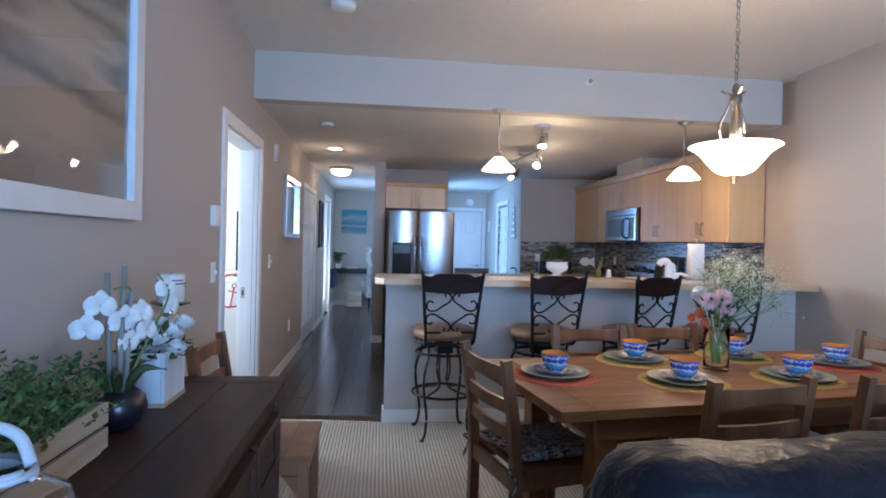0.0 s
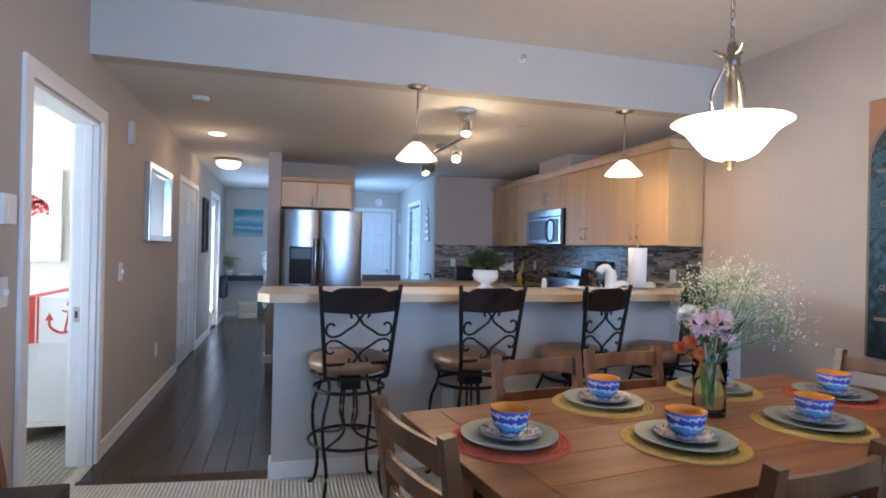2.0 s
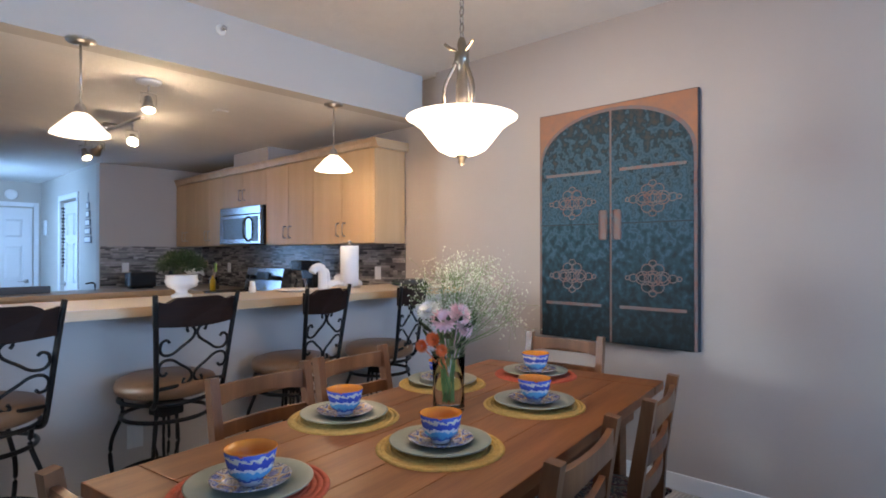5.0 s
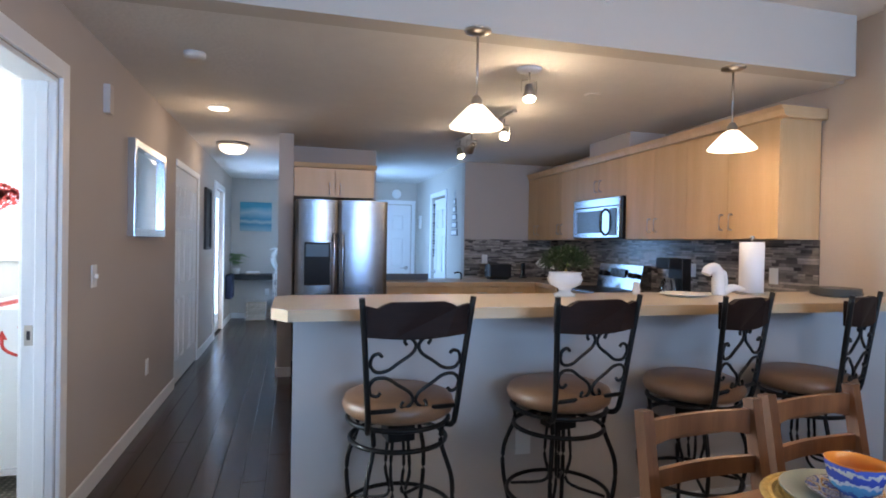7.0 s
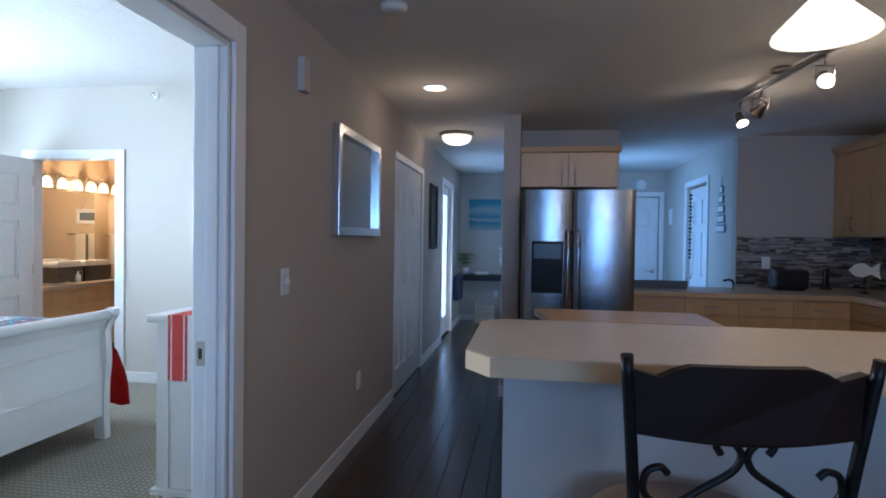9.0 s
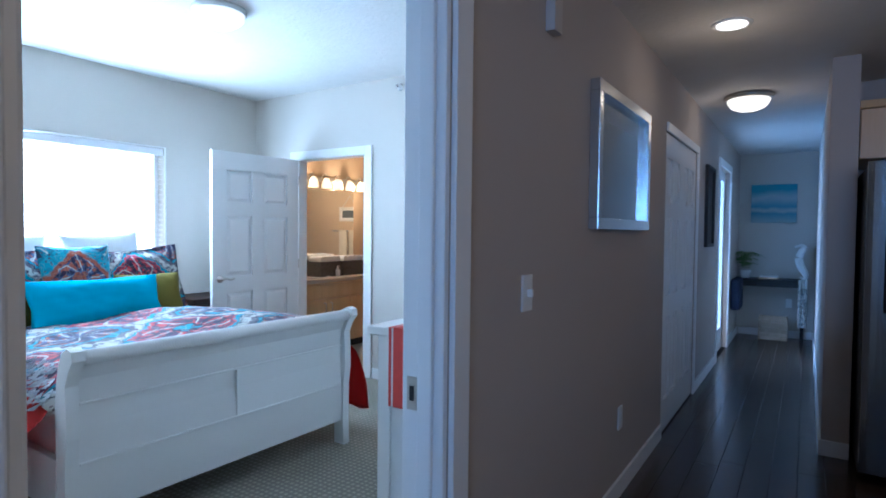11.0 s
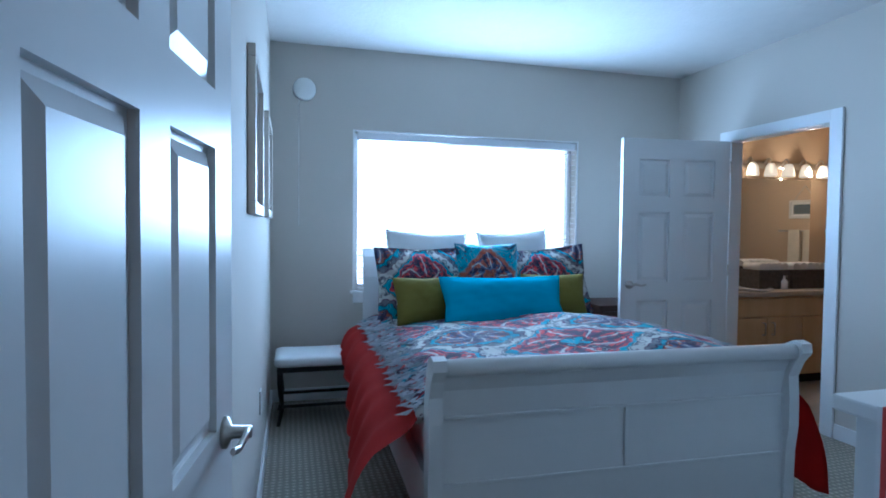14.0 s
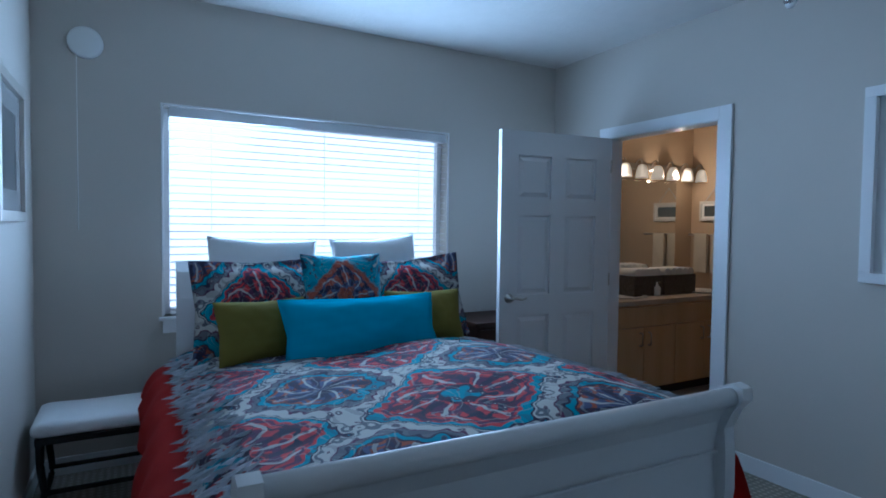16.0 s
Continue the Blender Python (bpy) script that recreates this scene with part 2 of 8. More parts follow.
def lathe(bm, profile, at=(0, 0, 0), seg=32, wave=None, caps=True):
    rings = []
    for r, z in profile:
        ring = []
        for k in range(seg):
            a = 2 * math.pi * k / seg
            rr = r * (wave(a, z) if wave else 1)
            ring.append(bm.verts.new((at[0] + rr * math.cos(a), at[1] + rr * math.sin(a), at[2] + z)))
        rings.append(ring)
    for p, q in zip(rings, rings[1:]):
        for k in range(seg):
            bm.faces.new((p[k], p[(k + 1) % seg], q[(k + 1) % seg], q[k])).smooth = True
    for ring, flip in ((rings[0], True), (rings[-1], False)):
        if caps and max((v.co - ring[0].co).length for v in ring) > 1e-4:
            f = bm.faces.new(list(reversed(ring)) if flip else ring)
            f.smooth = False
    return bm


def tube(bm, points, radius=0.008, seg=8, closed=False, flat=1.0):
    pts = [Vector(p) for p in points]
    n = len(pts)
    rings = []
    up = Vector((0.013, 0.021, 1))
    for i, p in enumerate(pts):
        a = pts[(i - 1) % n] if (closed or i > 0) else p
        b = pts[(i + 1) % n] if (closed or i < n - 1) else p
        t = (b - a).normalized()
        s = t.cross(up)
        if s.length < 0.05:
            s = t.cross(Vector((1, 0.02, 0)))
        s.normalize()
        w = s.cross(t)
        r = radius(i / max(1, n - 1)) if callable(radius) else radius
        rings.append([bm.verts.new(p + r * (math.cos(2 * math.pi * k / seg) * s * flat + math.sin(2 * math.pi * k / seg) * w)) for k in range(seg)])
    for i in range(n if closed else n - 1):
        p, q = rings[i], rings[(i + 1) % n]
        for k in range(seg):
            bm.faces.new((p[k], p[(k + 1) % seg], q[(k + 1) % seg], q[k])).smooth = True
    if not closed:
        bm.faces.new(rings[0])
        bm.faces.new(list(reversed(rings[-1])))
    return bm


def curve(points, steps=8):
    """A smooth run of points through the given ones."""
    p = [Vector(q) for q in points]
    p = [2 * p[0] - p[1]] + p + [2 * p[-1] - p[-2]]
    out = []
    for i in range(1, len(p) - 2):
        for k in range(steps):
            t = k / steps
            a, b, c, d = p[i - 1], p[i], p[i + 1], p[i + 2]
            out.append(0.5 * (2 * b + (c - a) * t + (2 * a - 5 * b + 4 * c - d) * t * t + (3 * b - a - 3 * c + d) * t ** 3))
    return out + [p[-2]]


def prism(bm, outline, axis, lo, hi):
    """The outline, (a, b) pairs, drawn out along an axis: x takes (y, z), y takes (x, z), z takes (x, y)."""
    def at(a, b, c):
        return {"x": (c, a, b), "y": (a, c, b), "z": (a, b, c)}[axis]
    p = [bm.verts.new(at(a, b, lo)) for a, b in outline]
    q = [bm.verts.new(at(a, b, hi)) for a, b in outline]
    n = len(p)
    fs = [bm.faces.new(p), bm.faces.new(list(reversed(q)))]
    for k in range(n):
        fs.append(bm.faces.new((p[k], q[k], q[(k + 1) % n], p[(k + 1) % n])))
    bmesh.ops.recalc_face_normals(bm, faces=fs)
    return bm


def mesh_of(name, bm, mat):
    me = bpy.data.meshes.new(name)
    bmesh.ops.recalc_face_normals(bm, faces=bm.faces[:])
    bm.to_mesh(me)
    bm.free()
    me.materials.append(mat)
    return me


def part(name, bm, mat, parent, label=""):
    ob = new(name, mesh_of(name, bm, mat))
    if parent is not None:
        ob.parent = parent
    return tagged(ob, label)


def thing(name, at, label, category, group="", turn=0.0):
    ob = new(name)
    ob.empty_display_size = 0.05
    ob.matrix_basis = pose(*at, 0, 0, turn)
    return tagged(ob, label, category, group)


def single(name, bm, mat, label, category, group="", kind=""):
    return tagged(part(name, bm, mat, None), label, category, group, kind)


def structure(name, bm, mat, label, category):
    return single(name, bm, mat, label, category, kind="structure")


def pierced(bm, axis, lo, hi, a0, a1, z0, z1, holes):
    """A wall slab between lo and hi on an axis, with holes (a, b, low, high) through it."""
    def slab(p, q, r, s):
        if q - p > 1e-4 and s - r > 1e-4:
            if axis == "x":
                box(bm, lo, hi, p, q, r, s)
            else:
                box(bm, p, q, lo, hi, r, s)
    at = a0
    for p, q, r, s in sorted(holes):
        slab(at, p, z0, z1)
        slab(p, q, z0, r)
        slab(p, q, s, z1)
        at = q
    slab(at, a1, z0, z1)
    return bm


# ---- the large structure ----
DOOR_Y = (4.775, 5.74)      # bedroom doorway
CLOSET_Y = (8.36, 9.56)
BATH_XD = (-3.76, -2.88)
WIN_Y, WIN_Z = (5.54, 7.42), (0.83, 2.052)
KFAR_Y = 9.80

structure("wall_west", pierced(bmesh.new(), "x", BED_X, WALL_X, -3.0, 13.2, 0, 2.85,
          [(*DOOR_Y, 0, 2.05), (*CLOSET_Y, 0, 2.02), (10.98, 11.9, 0, 2.05)]), PAINT, "taupe painted wall along living room and hall", "wall")
structure("wall_east", boxed(EAST_X, EAST_X + 0.2, -3.0, 5.36, 0, 2.85), PAINT, "taupe painted dining room wall", "wall")
structure("wall_kitchen", boxed(EAST_X + 0.08, EAST_X + 0.2, 5.36, 12.8, 0, 2.85), PAINT, "taupe painted kitchen wall behind the cabinets", "wall")
structure("wall_south", pierced(bmesh.new(), "y", -3.12, -3.0, -0.4, 4.22, 0, 2.85, [(0.9, 3.7, 0.9, 2.35)]), PAINT, "living room wall with a wide patio window", "wall")
structure("wall_hall_end", boxed(-0.6, 1.75, 13.08, 13.2, 0, 2.5), PAINT_BED, "pale grey wall at the end of the hall", "wall")
structure("wall_kitchen_end", boxed(2.87, 4.1, KFAR_Y, KFAR_Y + 0.12, 0, 2.5), PAINT, "taupe painted wall at the end of the kitchen", "wall")
structure("wall_passage", pierced(bmesh.new(), "x", 2.87, 2.99, KFAR_Y + 0.12, 12.7, 0, 2.5, [(10.72, 11.55, 0, 2.05)]), PAINT_BED, "pale passage wall with a white door", "wall")
structure("wall_passage_end", boxed(1.6, 2.99, 12.7, 12.82, 0, 2.5), PAINT_BED, "pale wall at the end of the passage", "wall")
structure("wall_fridge_side", boxed(0.60, 0.74, 8.62, 9.5, 0, 2.42), PAINT, "short taupe wall beside the refrigerator", "wall")
structure("wall_fridge_back", boxed(0.74, 1.66, 9.36, 9.5, 0, 2.42), PAINT, "taupe wall behind the refrigerator", "wall")
structure("wall_store_east", pierced(bmesh.new(), "x", 1.60, 1.66, 9.5, 12.7, 0, 2.42, [(10.7, 11.7, 0.55, 2.2)]), PAINT_BED, "pale passage wall behind the refrigerator", "wall")
structure("wall_store_west", boxed(0.60, 0.68, 9.5, 13.08, 0, 2.42), PAINT_BED, "pale hall wall behind the refrigerator", "wall")
structure("bar_wall", boxed(0.75, EAST_X, 5.30, 5.42, 0, 1.035), PAINT_BAR, "pale painted half wall under the breakfast bar", "wall")
structure("beam", boxed(WALL_X, EAST_X, BEAM_Y, BEAM_Y + 0.14, CEIL_KITCHEN - 0.003, 2.80), PAINT_BED, "pale painted ceiling drop between living room and kitchen", "beam")
structure("ceiling_living", boxed(-0.45, 4.25, -3.1, BEAM_Y + 0.1, CEIL_LIVING, CEIL_LIVING + 0.1), CEILING, "textured off-white living room ceiling", "ceiling")
structure("ceiling_kitchen", boxed(-0.45, 4.25, BEAM_Y + 0.14, 13.3, CEIL_KITCHEN, CEIL_KITCHEN + 0.1), CEILING, "textured off-white kitchen and hall ceiling", "ceiling")
structure("soffit_duct", boxed(3.72, 4.1, 7.42, 8.15, 2.26, CEIL_KITCHEN), PAINT, "boxed duct above the wall cabinets", "duct")

# bedroom and bathroom shell
structure("wall_window", pierced(bmesh.new(), "x", WIN_X - 0.16, WIN_X, BEDL_Y - 0.12, BATH_Y + 0.1, 0, 2.8, [(*WIN_Y, *WIN_Z)]), PAINT_BED, "greige bedroom wall around the window", "wall")
structure("wall_bedroom_south", box(boxed(WIN_X, -1.15, BEDL_Y - 0.12, BEDL_Y, 0, 2.8), -1.15, BED_X - 0.02, BEDL_Y - 0.2, BEDL_Y - 0.12, 0, 2.8), PAINT_BED, "greige bedroom wall behind the open door", "wall")
structure("wall_bath", pierced(bmesh.new(), "y", BATH_Y, BATH_Y + 0.11, WIN_X, BED_X, 0, 2.8, [(*BATH_XD, 0, 2.04)]), PAINT_BED, "greige bedroom wall with the bathroom doorway", "wall")
structure("wall_bedroom_east", pierced(bmesh.new(), "x", BED_X - 0.012, BED_X - 0.003, BEDL_Y - 0.2, BATH_Y, 0, 2.8, [(DOOR_Y[0] - 0.09, DOOR_Y[1] + 0.09, 0, 2.13)]), PAINT_BED, "greige face of the bedroom doorway wall", "wall")
structure("ceiling_bedroom", boxed(WIN_X - 0.1, BED_X, BEDL_Y - 0.2, BATH_Y + 0.1, CEIL_BED, CEIL_BED + 0.1), CEILING, "textured white bedroom ceiling", "ceiling")
BATHPAINT = material("tan_bath_paint", (0.50, 0.38, 0.26), 0.7, vary=0.03, scale=2, fine=150, bump=0.1)
structure("wall_vanity", boxed(-4.52, -4.40, BATH_Y + 0.11, 10.3, 0, 2.6), BATHPAINT, "tan bathroom wall behind the vanity", "wall")
structure("wall_bath_end", boxed(-4.52, -1.8, 10.2, 10.3, 0, 2.6), BATHPAINT, "tan bathroom end wall", "wall")
structure("wall_bath_east", boxed(-1.9, -1.8, BATH_Y + 0.11, 10.2, 0, 2.6), BATHPAINT, "tan bathroom side wall", "wall")
structure("ceiling_bath", boxed(-4.52, -1.8, BATH_Y + 0.11, 10.3, 2.42, 2.5), CEILING, "white bathroom ceiling", "ceiling")
structure("floor_bath", boxed(-4.4, -1.8, BATH_Y + 0.055, 10.2, -0.05, 0.0), material("bath_tile", (0.42, 0.36, 0.30), 0.35, vary=0.1), "beige bathroom floor", "floor")

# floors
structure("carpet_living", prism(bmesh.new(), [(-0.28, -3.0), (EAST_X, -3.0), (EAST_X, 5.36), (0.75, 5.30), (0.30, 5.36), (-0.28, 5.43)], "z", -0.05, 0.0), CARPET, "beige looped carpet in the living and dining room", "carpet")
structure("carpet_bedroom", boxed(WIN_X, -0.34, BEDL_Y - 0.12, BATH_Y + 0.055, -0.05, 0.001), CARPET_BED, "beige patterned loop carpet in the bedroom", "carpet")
structure("subfloor", boxed(-0.4, 4.22, 5.25, 13.2, -0.06, -0.012), SUBFLOOR, "dark base under the floorboards", "floor")

GROUND = material("grey_ground", (0.16, 0.17, 0.15), 0.9, vary=0.2)
gb = bmesh.new()
bmesh.ops.create_grid(gb, x_segments=2, y_segments=2, size=900)
bmesh.ops.translate(gb, vec=(0, 0, -3.0), verts=gb.verts)
structure("ground", gb, GROUND, "grey open ground outside, far below", "ground")


def moulded(bm, pieces):
    for p in pieces:
        box(bm, *p, bevel=0.004)
    return bm


def casing_x(name, face, sign, y0, y1, top, wide=0.085, thick=0.018):
    """Door casing on a wall that faces along x: two legs and a head."""
    a, b = sorted((face, face + sign * thick))
    bm = moulded(bmesh.new(), [(a, b, y0 - wide, y0 - 0.004, 0, top + wide), (a, b, y1 + 0.004, y1 + wide, 0, top + wide), (a, b, y0 - 0.004, y1 + 0.004, top + 0.004, top + wide)])
    return structure(name, bm, WHITE, "white painted door casing", "trim")


def casing_y(name, face, sign, x0, x1, top, wide=0.085, thick=0.018):
    a, b = sorted((face, face + sign * thick))
    bm = moulded(bmesh.new(), [(x0 - wide, x0 - 0.004, a, b, 0, top + wide), (x1 + 0.004, x1 + wide, a, b, 0, top + wide), (x0 - 0.004, x1 + 0.004, a, b, top + 0.004, top + wide)])
    return structure(name, bm, WHITE, "white painted door casing", "trim")


casing_x("trim_bedroom_door", WALL_X, 1, *DOOR_Y, 2.05)
casing_x("trim_bedroom_door_inside", BED_X - 0.012, -1, *DOOR_Y, 2.05)
casing_y("trim_bath_door", BATH_Y, -1, *BATH_XD, 2.02)
jamb = structure("trim_bedroom_jamb", moulded(bmesh.new(), [
    (BED_X - 0.012, WALL_X, DOOR_Y[0], DOOR_Y[0] + 0.02, 0, 2.05), (BED_X - 0.012, WALL_X, DOOR_Y[1] - 0.02, DOOR_Y[1], 0, 2.05),
    (BED_X - 0.012, WALL_X, DOOR_Y[0] + 0.02, DOOR_Y[1] - 0.02, 2.03, 2.05),
    (-0.355, -0.31, DOOR_Y[0] + 0.0201, DOOR_Y[0] + 0.034, 0, 2.03), (-0.355, -0.31, DOOR_Y[1] - 0.034, DOOR_Y[1] - 0.0201, 0, 2.03)]), WHITE, "white door jamb with a stop strip", "trim")
part("strike_plate", boxed(-0.395, -0.362, DOOR_Y[1] - 0.0225, DOOR_Y[1] - 0.0203, 0.86, 0.95, 0.001), NICKEL, jamb, "brushed nickel strike plate")
part("strike_hole", boxed(-0.386, -0.372, DOOR_Y[1] - 0.0235, DOOR_Y[1] - 0.0222, 0.885, 0.925), BLACKMATT, jamb)
part("hinge_plate", boxed(-0.395, -0.362, DOOR_Y[0] + 0.0203, DOOR_Y[0] + 0.0225, 0.98, 1.07, 0.001), BLACKMATT, jamb)
structure("trim_bath_jamb", moulded(bmesh.new(), [(BATH_XD[0], BATH_XD[0] + 0.02, BATH_Y, BATH_Y + 0.11, 0, 2.04), (BATH_XD[1] - 0.02, BATH_XD[1], BATH_Y, BATH_Y + 0.11, 0, 2.04), (BATH_XD[0] + 0.02, BATH_XD[1] - 0.02, BATH_Y, BATH_Y + 0.11, 2.02, 2.04)]), WHITE, "white bathroom door jamb", "trim")


def skirting(name, pieces):
    bm = bmesh.new()
    for p in pieces:
        box(bm, *p, 0.0, 0.095, bevel=0.003)
    return structure(name, bm, WHITE, "white painted skirting board", "baseboard")


T = 0.014
skirting("baseboard_west", [(WALL_X, WALL_X + T, -3.0, DOOR_Y[0] - 0.09), (WALL_X, WALL_X + T, DOOR_Y[1] + 0.09, CLOSET_Y[0] - 0.02), (WALL_X, WALL_X + T, CLOSET_Y[1] + 0.07, 10.9), (WALL_X, WALL_X + T, 12.0, 13.06)])
skirting("baseboard_east", [(EAST_X - T, EAST_X, -3.0, 5.28)])
skirting("baseboard_bar", [(0.75 - T, EAST_X - 0.02, 5.30 - T, 5.30), (0.75 - T, 0.75, 5.30, 5.42)])
skirting("baseboard_hall_end", [(-0.26, 0.58, 13.08 - T, 13.08)])
skirting("baseboard_fridge_wall", [(0.60 - T, 0.74, 8.62 - T, 8.62), (0.60 - T, 0.60, 8.62, 13.05)])
skirting("baseboard_bedroom", [(WIN_X, WIN_X + T, BEDL_Y, BATH_Y), (WIN_X + T, -1.15, BEDL_Y, BEDL_Y + T), (WIN_X + T, BATH_XD[0] - 0.09, BATH_Y - T, BATH_Y), (BATH_XD[1] + 0.09, BED_X - 0.02, BATH_Y - T, BATH_Y)])
skirting("baseboard_passage", [(2.87 - T, 2.87, KFAR_Y, 10.62), (1.68, 2.0, 12.7 - T, 12.7)])


# ---- doors ----
def panel_door(name, width, height, label, category="door", handle=True, flip=False, kind="structure", knob_h=0.90, group=""):
    """A six-panel leaf in its own frame: hinge edge at x=0, faces along y."""
    d = thing(name, (0, 0, 0), label, category, group)
    if kind:
        tagged(d, kind=kind)
    part("leaf", boxed(0.001, width - 0.001, -0.004, 0.004, 0.009, height - 0.001), WHITE_SATIN, d)
    st = width * 0.145
    cols = [(st, width / 2 - st * 0.45), (width / 2 + st * 0.45, width - st)]
    rows = [(0.22, 0.78), (0.92, height - 0.56), (height - 0.45, height - 0.16)]
    rim = bmesh.new()
    xs = [0] + [v for c in cols for v in c] + [width]
    zs = [0.008] + [v for r in rows for v in r] + [height]
    for side in (-1, 1):
        a, b = (0.004, 0.019) if side > 0 else (-0.019, -0.004)
        for i in range(0, 6, 2):
            box(rim, xs[i], xs[i + 1], a, b, 0.008, height)
        for c in cols:
            for i in range(0, len(zs), 2):
                box(rim, c[0], c[1], a, b, zs[i], zs[i + 1])
    part("stile_and_rail", rim, WHITE_SATIN, d)
    for c in cols:
        for r in rows:
            bm = bmesh.new()
            for side in (-1, 1):
                o, i2 = 0.012, 0.040
                outer = [bm.verts.new((x, side * 0.0045, z)) for x, z in ((c[0] + o, r[0] + o), (c[1] - o, r[0] + o), (c[1] - o, r[1] - o), (c[0] + o, r[1] - o))]
                inner = [bm.verts.new((x, side * 0.0170, z)) for x, z in ((c[0] + i2, r[0] + i2), (c[1] - i2, r[0] + i2), (c[1] - i2, r[1] - i2), (c[0] + i2, r[1] - i2))]
                bm.faces.new(inner)
                for k in range(4):
                    bm.faces.new((outer[k], outer[(k + 1) % 4], inner[(k + 1) % 4], inner[k]))
            part("raised_panel", bm, WHITE_SATIN, d)
    if handle:
        bm = bmesh.new()
        for side in (-1, 1):
            base = bmesh.new()
            lathe(base, [(0.032, 0.0), (0.032, 0.008), (0.014, 0.016), (0.012, 0.055), (0.0, 0.056)], seg=20)
            bmesh.ops.transform(base, matrix=pose(width - 0.07, side * 0.019, knob_h, -90 * side, 0, 0), verts=base.verts)
            me = bpy.data.meshes.new("tmp")
            base.to_mesh(me)
            base.free()
            bm.from_mesh(me)
            bpy.data.meshes.remove(me)
            y = side * 0.066
            tube(bm, curve([(width - 0.062, y, knob_h), (width - 0.10, y * 1.05, knob_h + 0.006), (width - 0.145, y, knob_h - 0.004), (width - 0.185, y * 0.95, knob_h + 0.004)]), lambda t: 0.010 - 0.003 * t, flat=0.7)
        part("lever_handle", bm, NICKEL, d, "brushed nickel lever handle")
    for z in (0.25, height / 2, height - 0.2):
        part("hinge", tube(bmesh.new(), [(0.0, 0.022, z - 0.045), (0.0, 0.022, z + 0.045)], 0.006), NICKEL, d)
    return d


bedroom_door = panel_door("door_1", 0.85, 2.02, "open white six-panel bedroom door")
bedroom_door.matrix_basis = pose(-0.425, 4.82, 0, 0, 0, 180 - 7.4)
bath_door = panel_door("door_2", 0.90, 2.02, "open white six-panel bathroom door")
bath_door.matrix_basis = pose(BATH_XD[0] + 0.03, BATH_Y - 0.03, 0, 0, 0, 270 - 5.5)
hall_door = panel_door("door_3", 0.82, 2.02, "closed white six-panel door with a hanging garland")
hall_door.matrix_basis = pose(2.93, 10.725, 0, 0, 0, 90)
end_door = panel_door("door_4", 0.80, 2.0, "closed white door at the end of the passage")
end_door.matrix_basis = pose(1.95, 12.672, 0, 0, 0, 0)
casing_x("trim_passage_door", 2.87, -1, 10.72, 11.55, 2.05, 0.07)
casing_y("trim_passage_end_door", 12.7, -1, 1.93, 2.77, 2.02, 0.07)
for k in range(2):
    w = (CLOSET_Y[1] - CLOSET_Y[0] - 0.02) / 2
    leaf = panel_door("door_5" if k == 0 else "door_6", w, 2.0, "closed white panelled closet door", handle=False)
    leaf.matrix_basis = pose(WALL_X - 0.025, CLOSET_Y[0] + 0.01 + k * w, 0, 0, 0, 90)
structure("trim_closet", moulded(bmesh.new(), [(WALL_X, WALL_X + 0.014, CLOSET_Y[0], CLOSET_Y[1], 2.0, 2.06), (WALL_X, WALL_X + 0.014, CLOSET_Y[1], CLOSET_Y[1] + 0.06, 0, 2.06)]), WHITE, "white casing round the closet doors", "trim")
structure("closet_track", boxed(WALL_X - 0.06, WALL_X - 0.004, CLOSET_Y[0], CLOSET_Y[1], 0.0, 0.012), BLACKMATT, "dark closet door track", "trim")
entry_door = tagged(thing("door_7", (0, 0, 0), "white glazed entry door letting in daylight", "door"), kind="structure")
part("door_frame", pierced(bmesh.new(), "x", -0.37, -0.33, 10.98, 11.9, 0.0, 2.05, [(11.08, 11.8, 0.25, 1.95)]), WHITE, entry_door)
part("pane", boxed(-0.353, -0.347, 11.08, 11.8, 0.25, 1.95), PANE, entry_door).visible_shadow = False
casing_x("trim_entry_door", WALL_X, 1, 10.98, 11.9, 2.05, 0.08)

# patio window behind the walk
patio = tagged(thing("window_1", (0, 0, 0), "wide white-framed patio window", "window"), kind="structure")
part("window_frame", pierced(bmesh.new(), "y", -3.09, -3.04, 0.9, 3.7, 0.9, 2.35, [(0.96, 2.26, 0.96, 2.29), (2.34, 3.64, 0.96, 2.29)]), WHITE, patio)
for x in (0.96, 2.34):
    part("pane", boxed(x, x + 1.30, -3.068, -3.062, 0.96, 2.29), PANE, patio).visible_shadow = False

# bedroom window
bw = tagged(thing("window_2", (0, 0, 0), "bedroom window with white blinds in bright daylight", "window"), kind="structure")
part("window_frame", pierced(bmesh.new(), "x", WIN_X - 0.15, WIN_X - 0.10, *WIN_Y, *WIN_Z, [(WIN_Y[0] + 0.035, WIN_Y[1] - 0.035, WIN_Z[0] + 0.04, WIN_Z[1] - 0.03)]), WHITE, bw)
for y0, y1 in ((WIN_Y[0] + 0.035, WIN_Y[1] - 0.035),):
    part("pane", boxed(WIN_X - 0.128, WIN_X - 0.122, y0, y1, WIN_Z[0] + 0.05, WIN_Z[1] - 0.05), PANE, bw).visible_shadow = False
part("window_sill", boxed(WIN_X - 0.10, WIN_X + 0.035, WIN_Y[0] - 0.03, WIN_Y[1] + 0.03, WIN_Z[0] - 0.022, WIN_Z[0], 0.004), WHITE, bw)
part("apron", boxed(WIN_X, WIN_X + 0.016, WIN_Y[0] - 0.01, WIN_Y[1] + 0.01, WIN_Z[0] - 0.095, WIN_Z[0] - 0.022, 0.003), WHITE, bw)
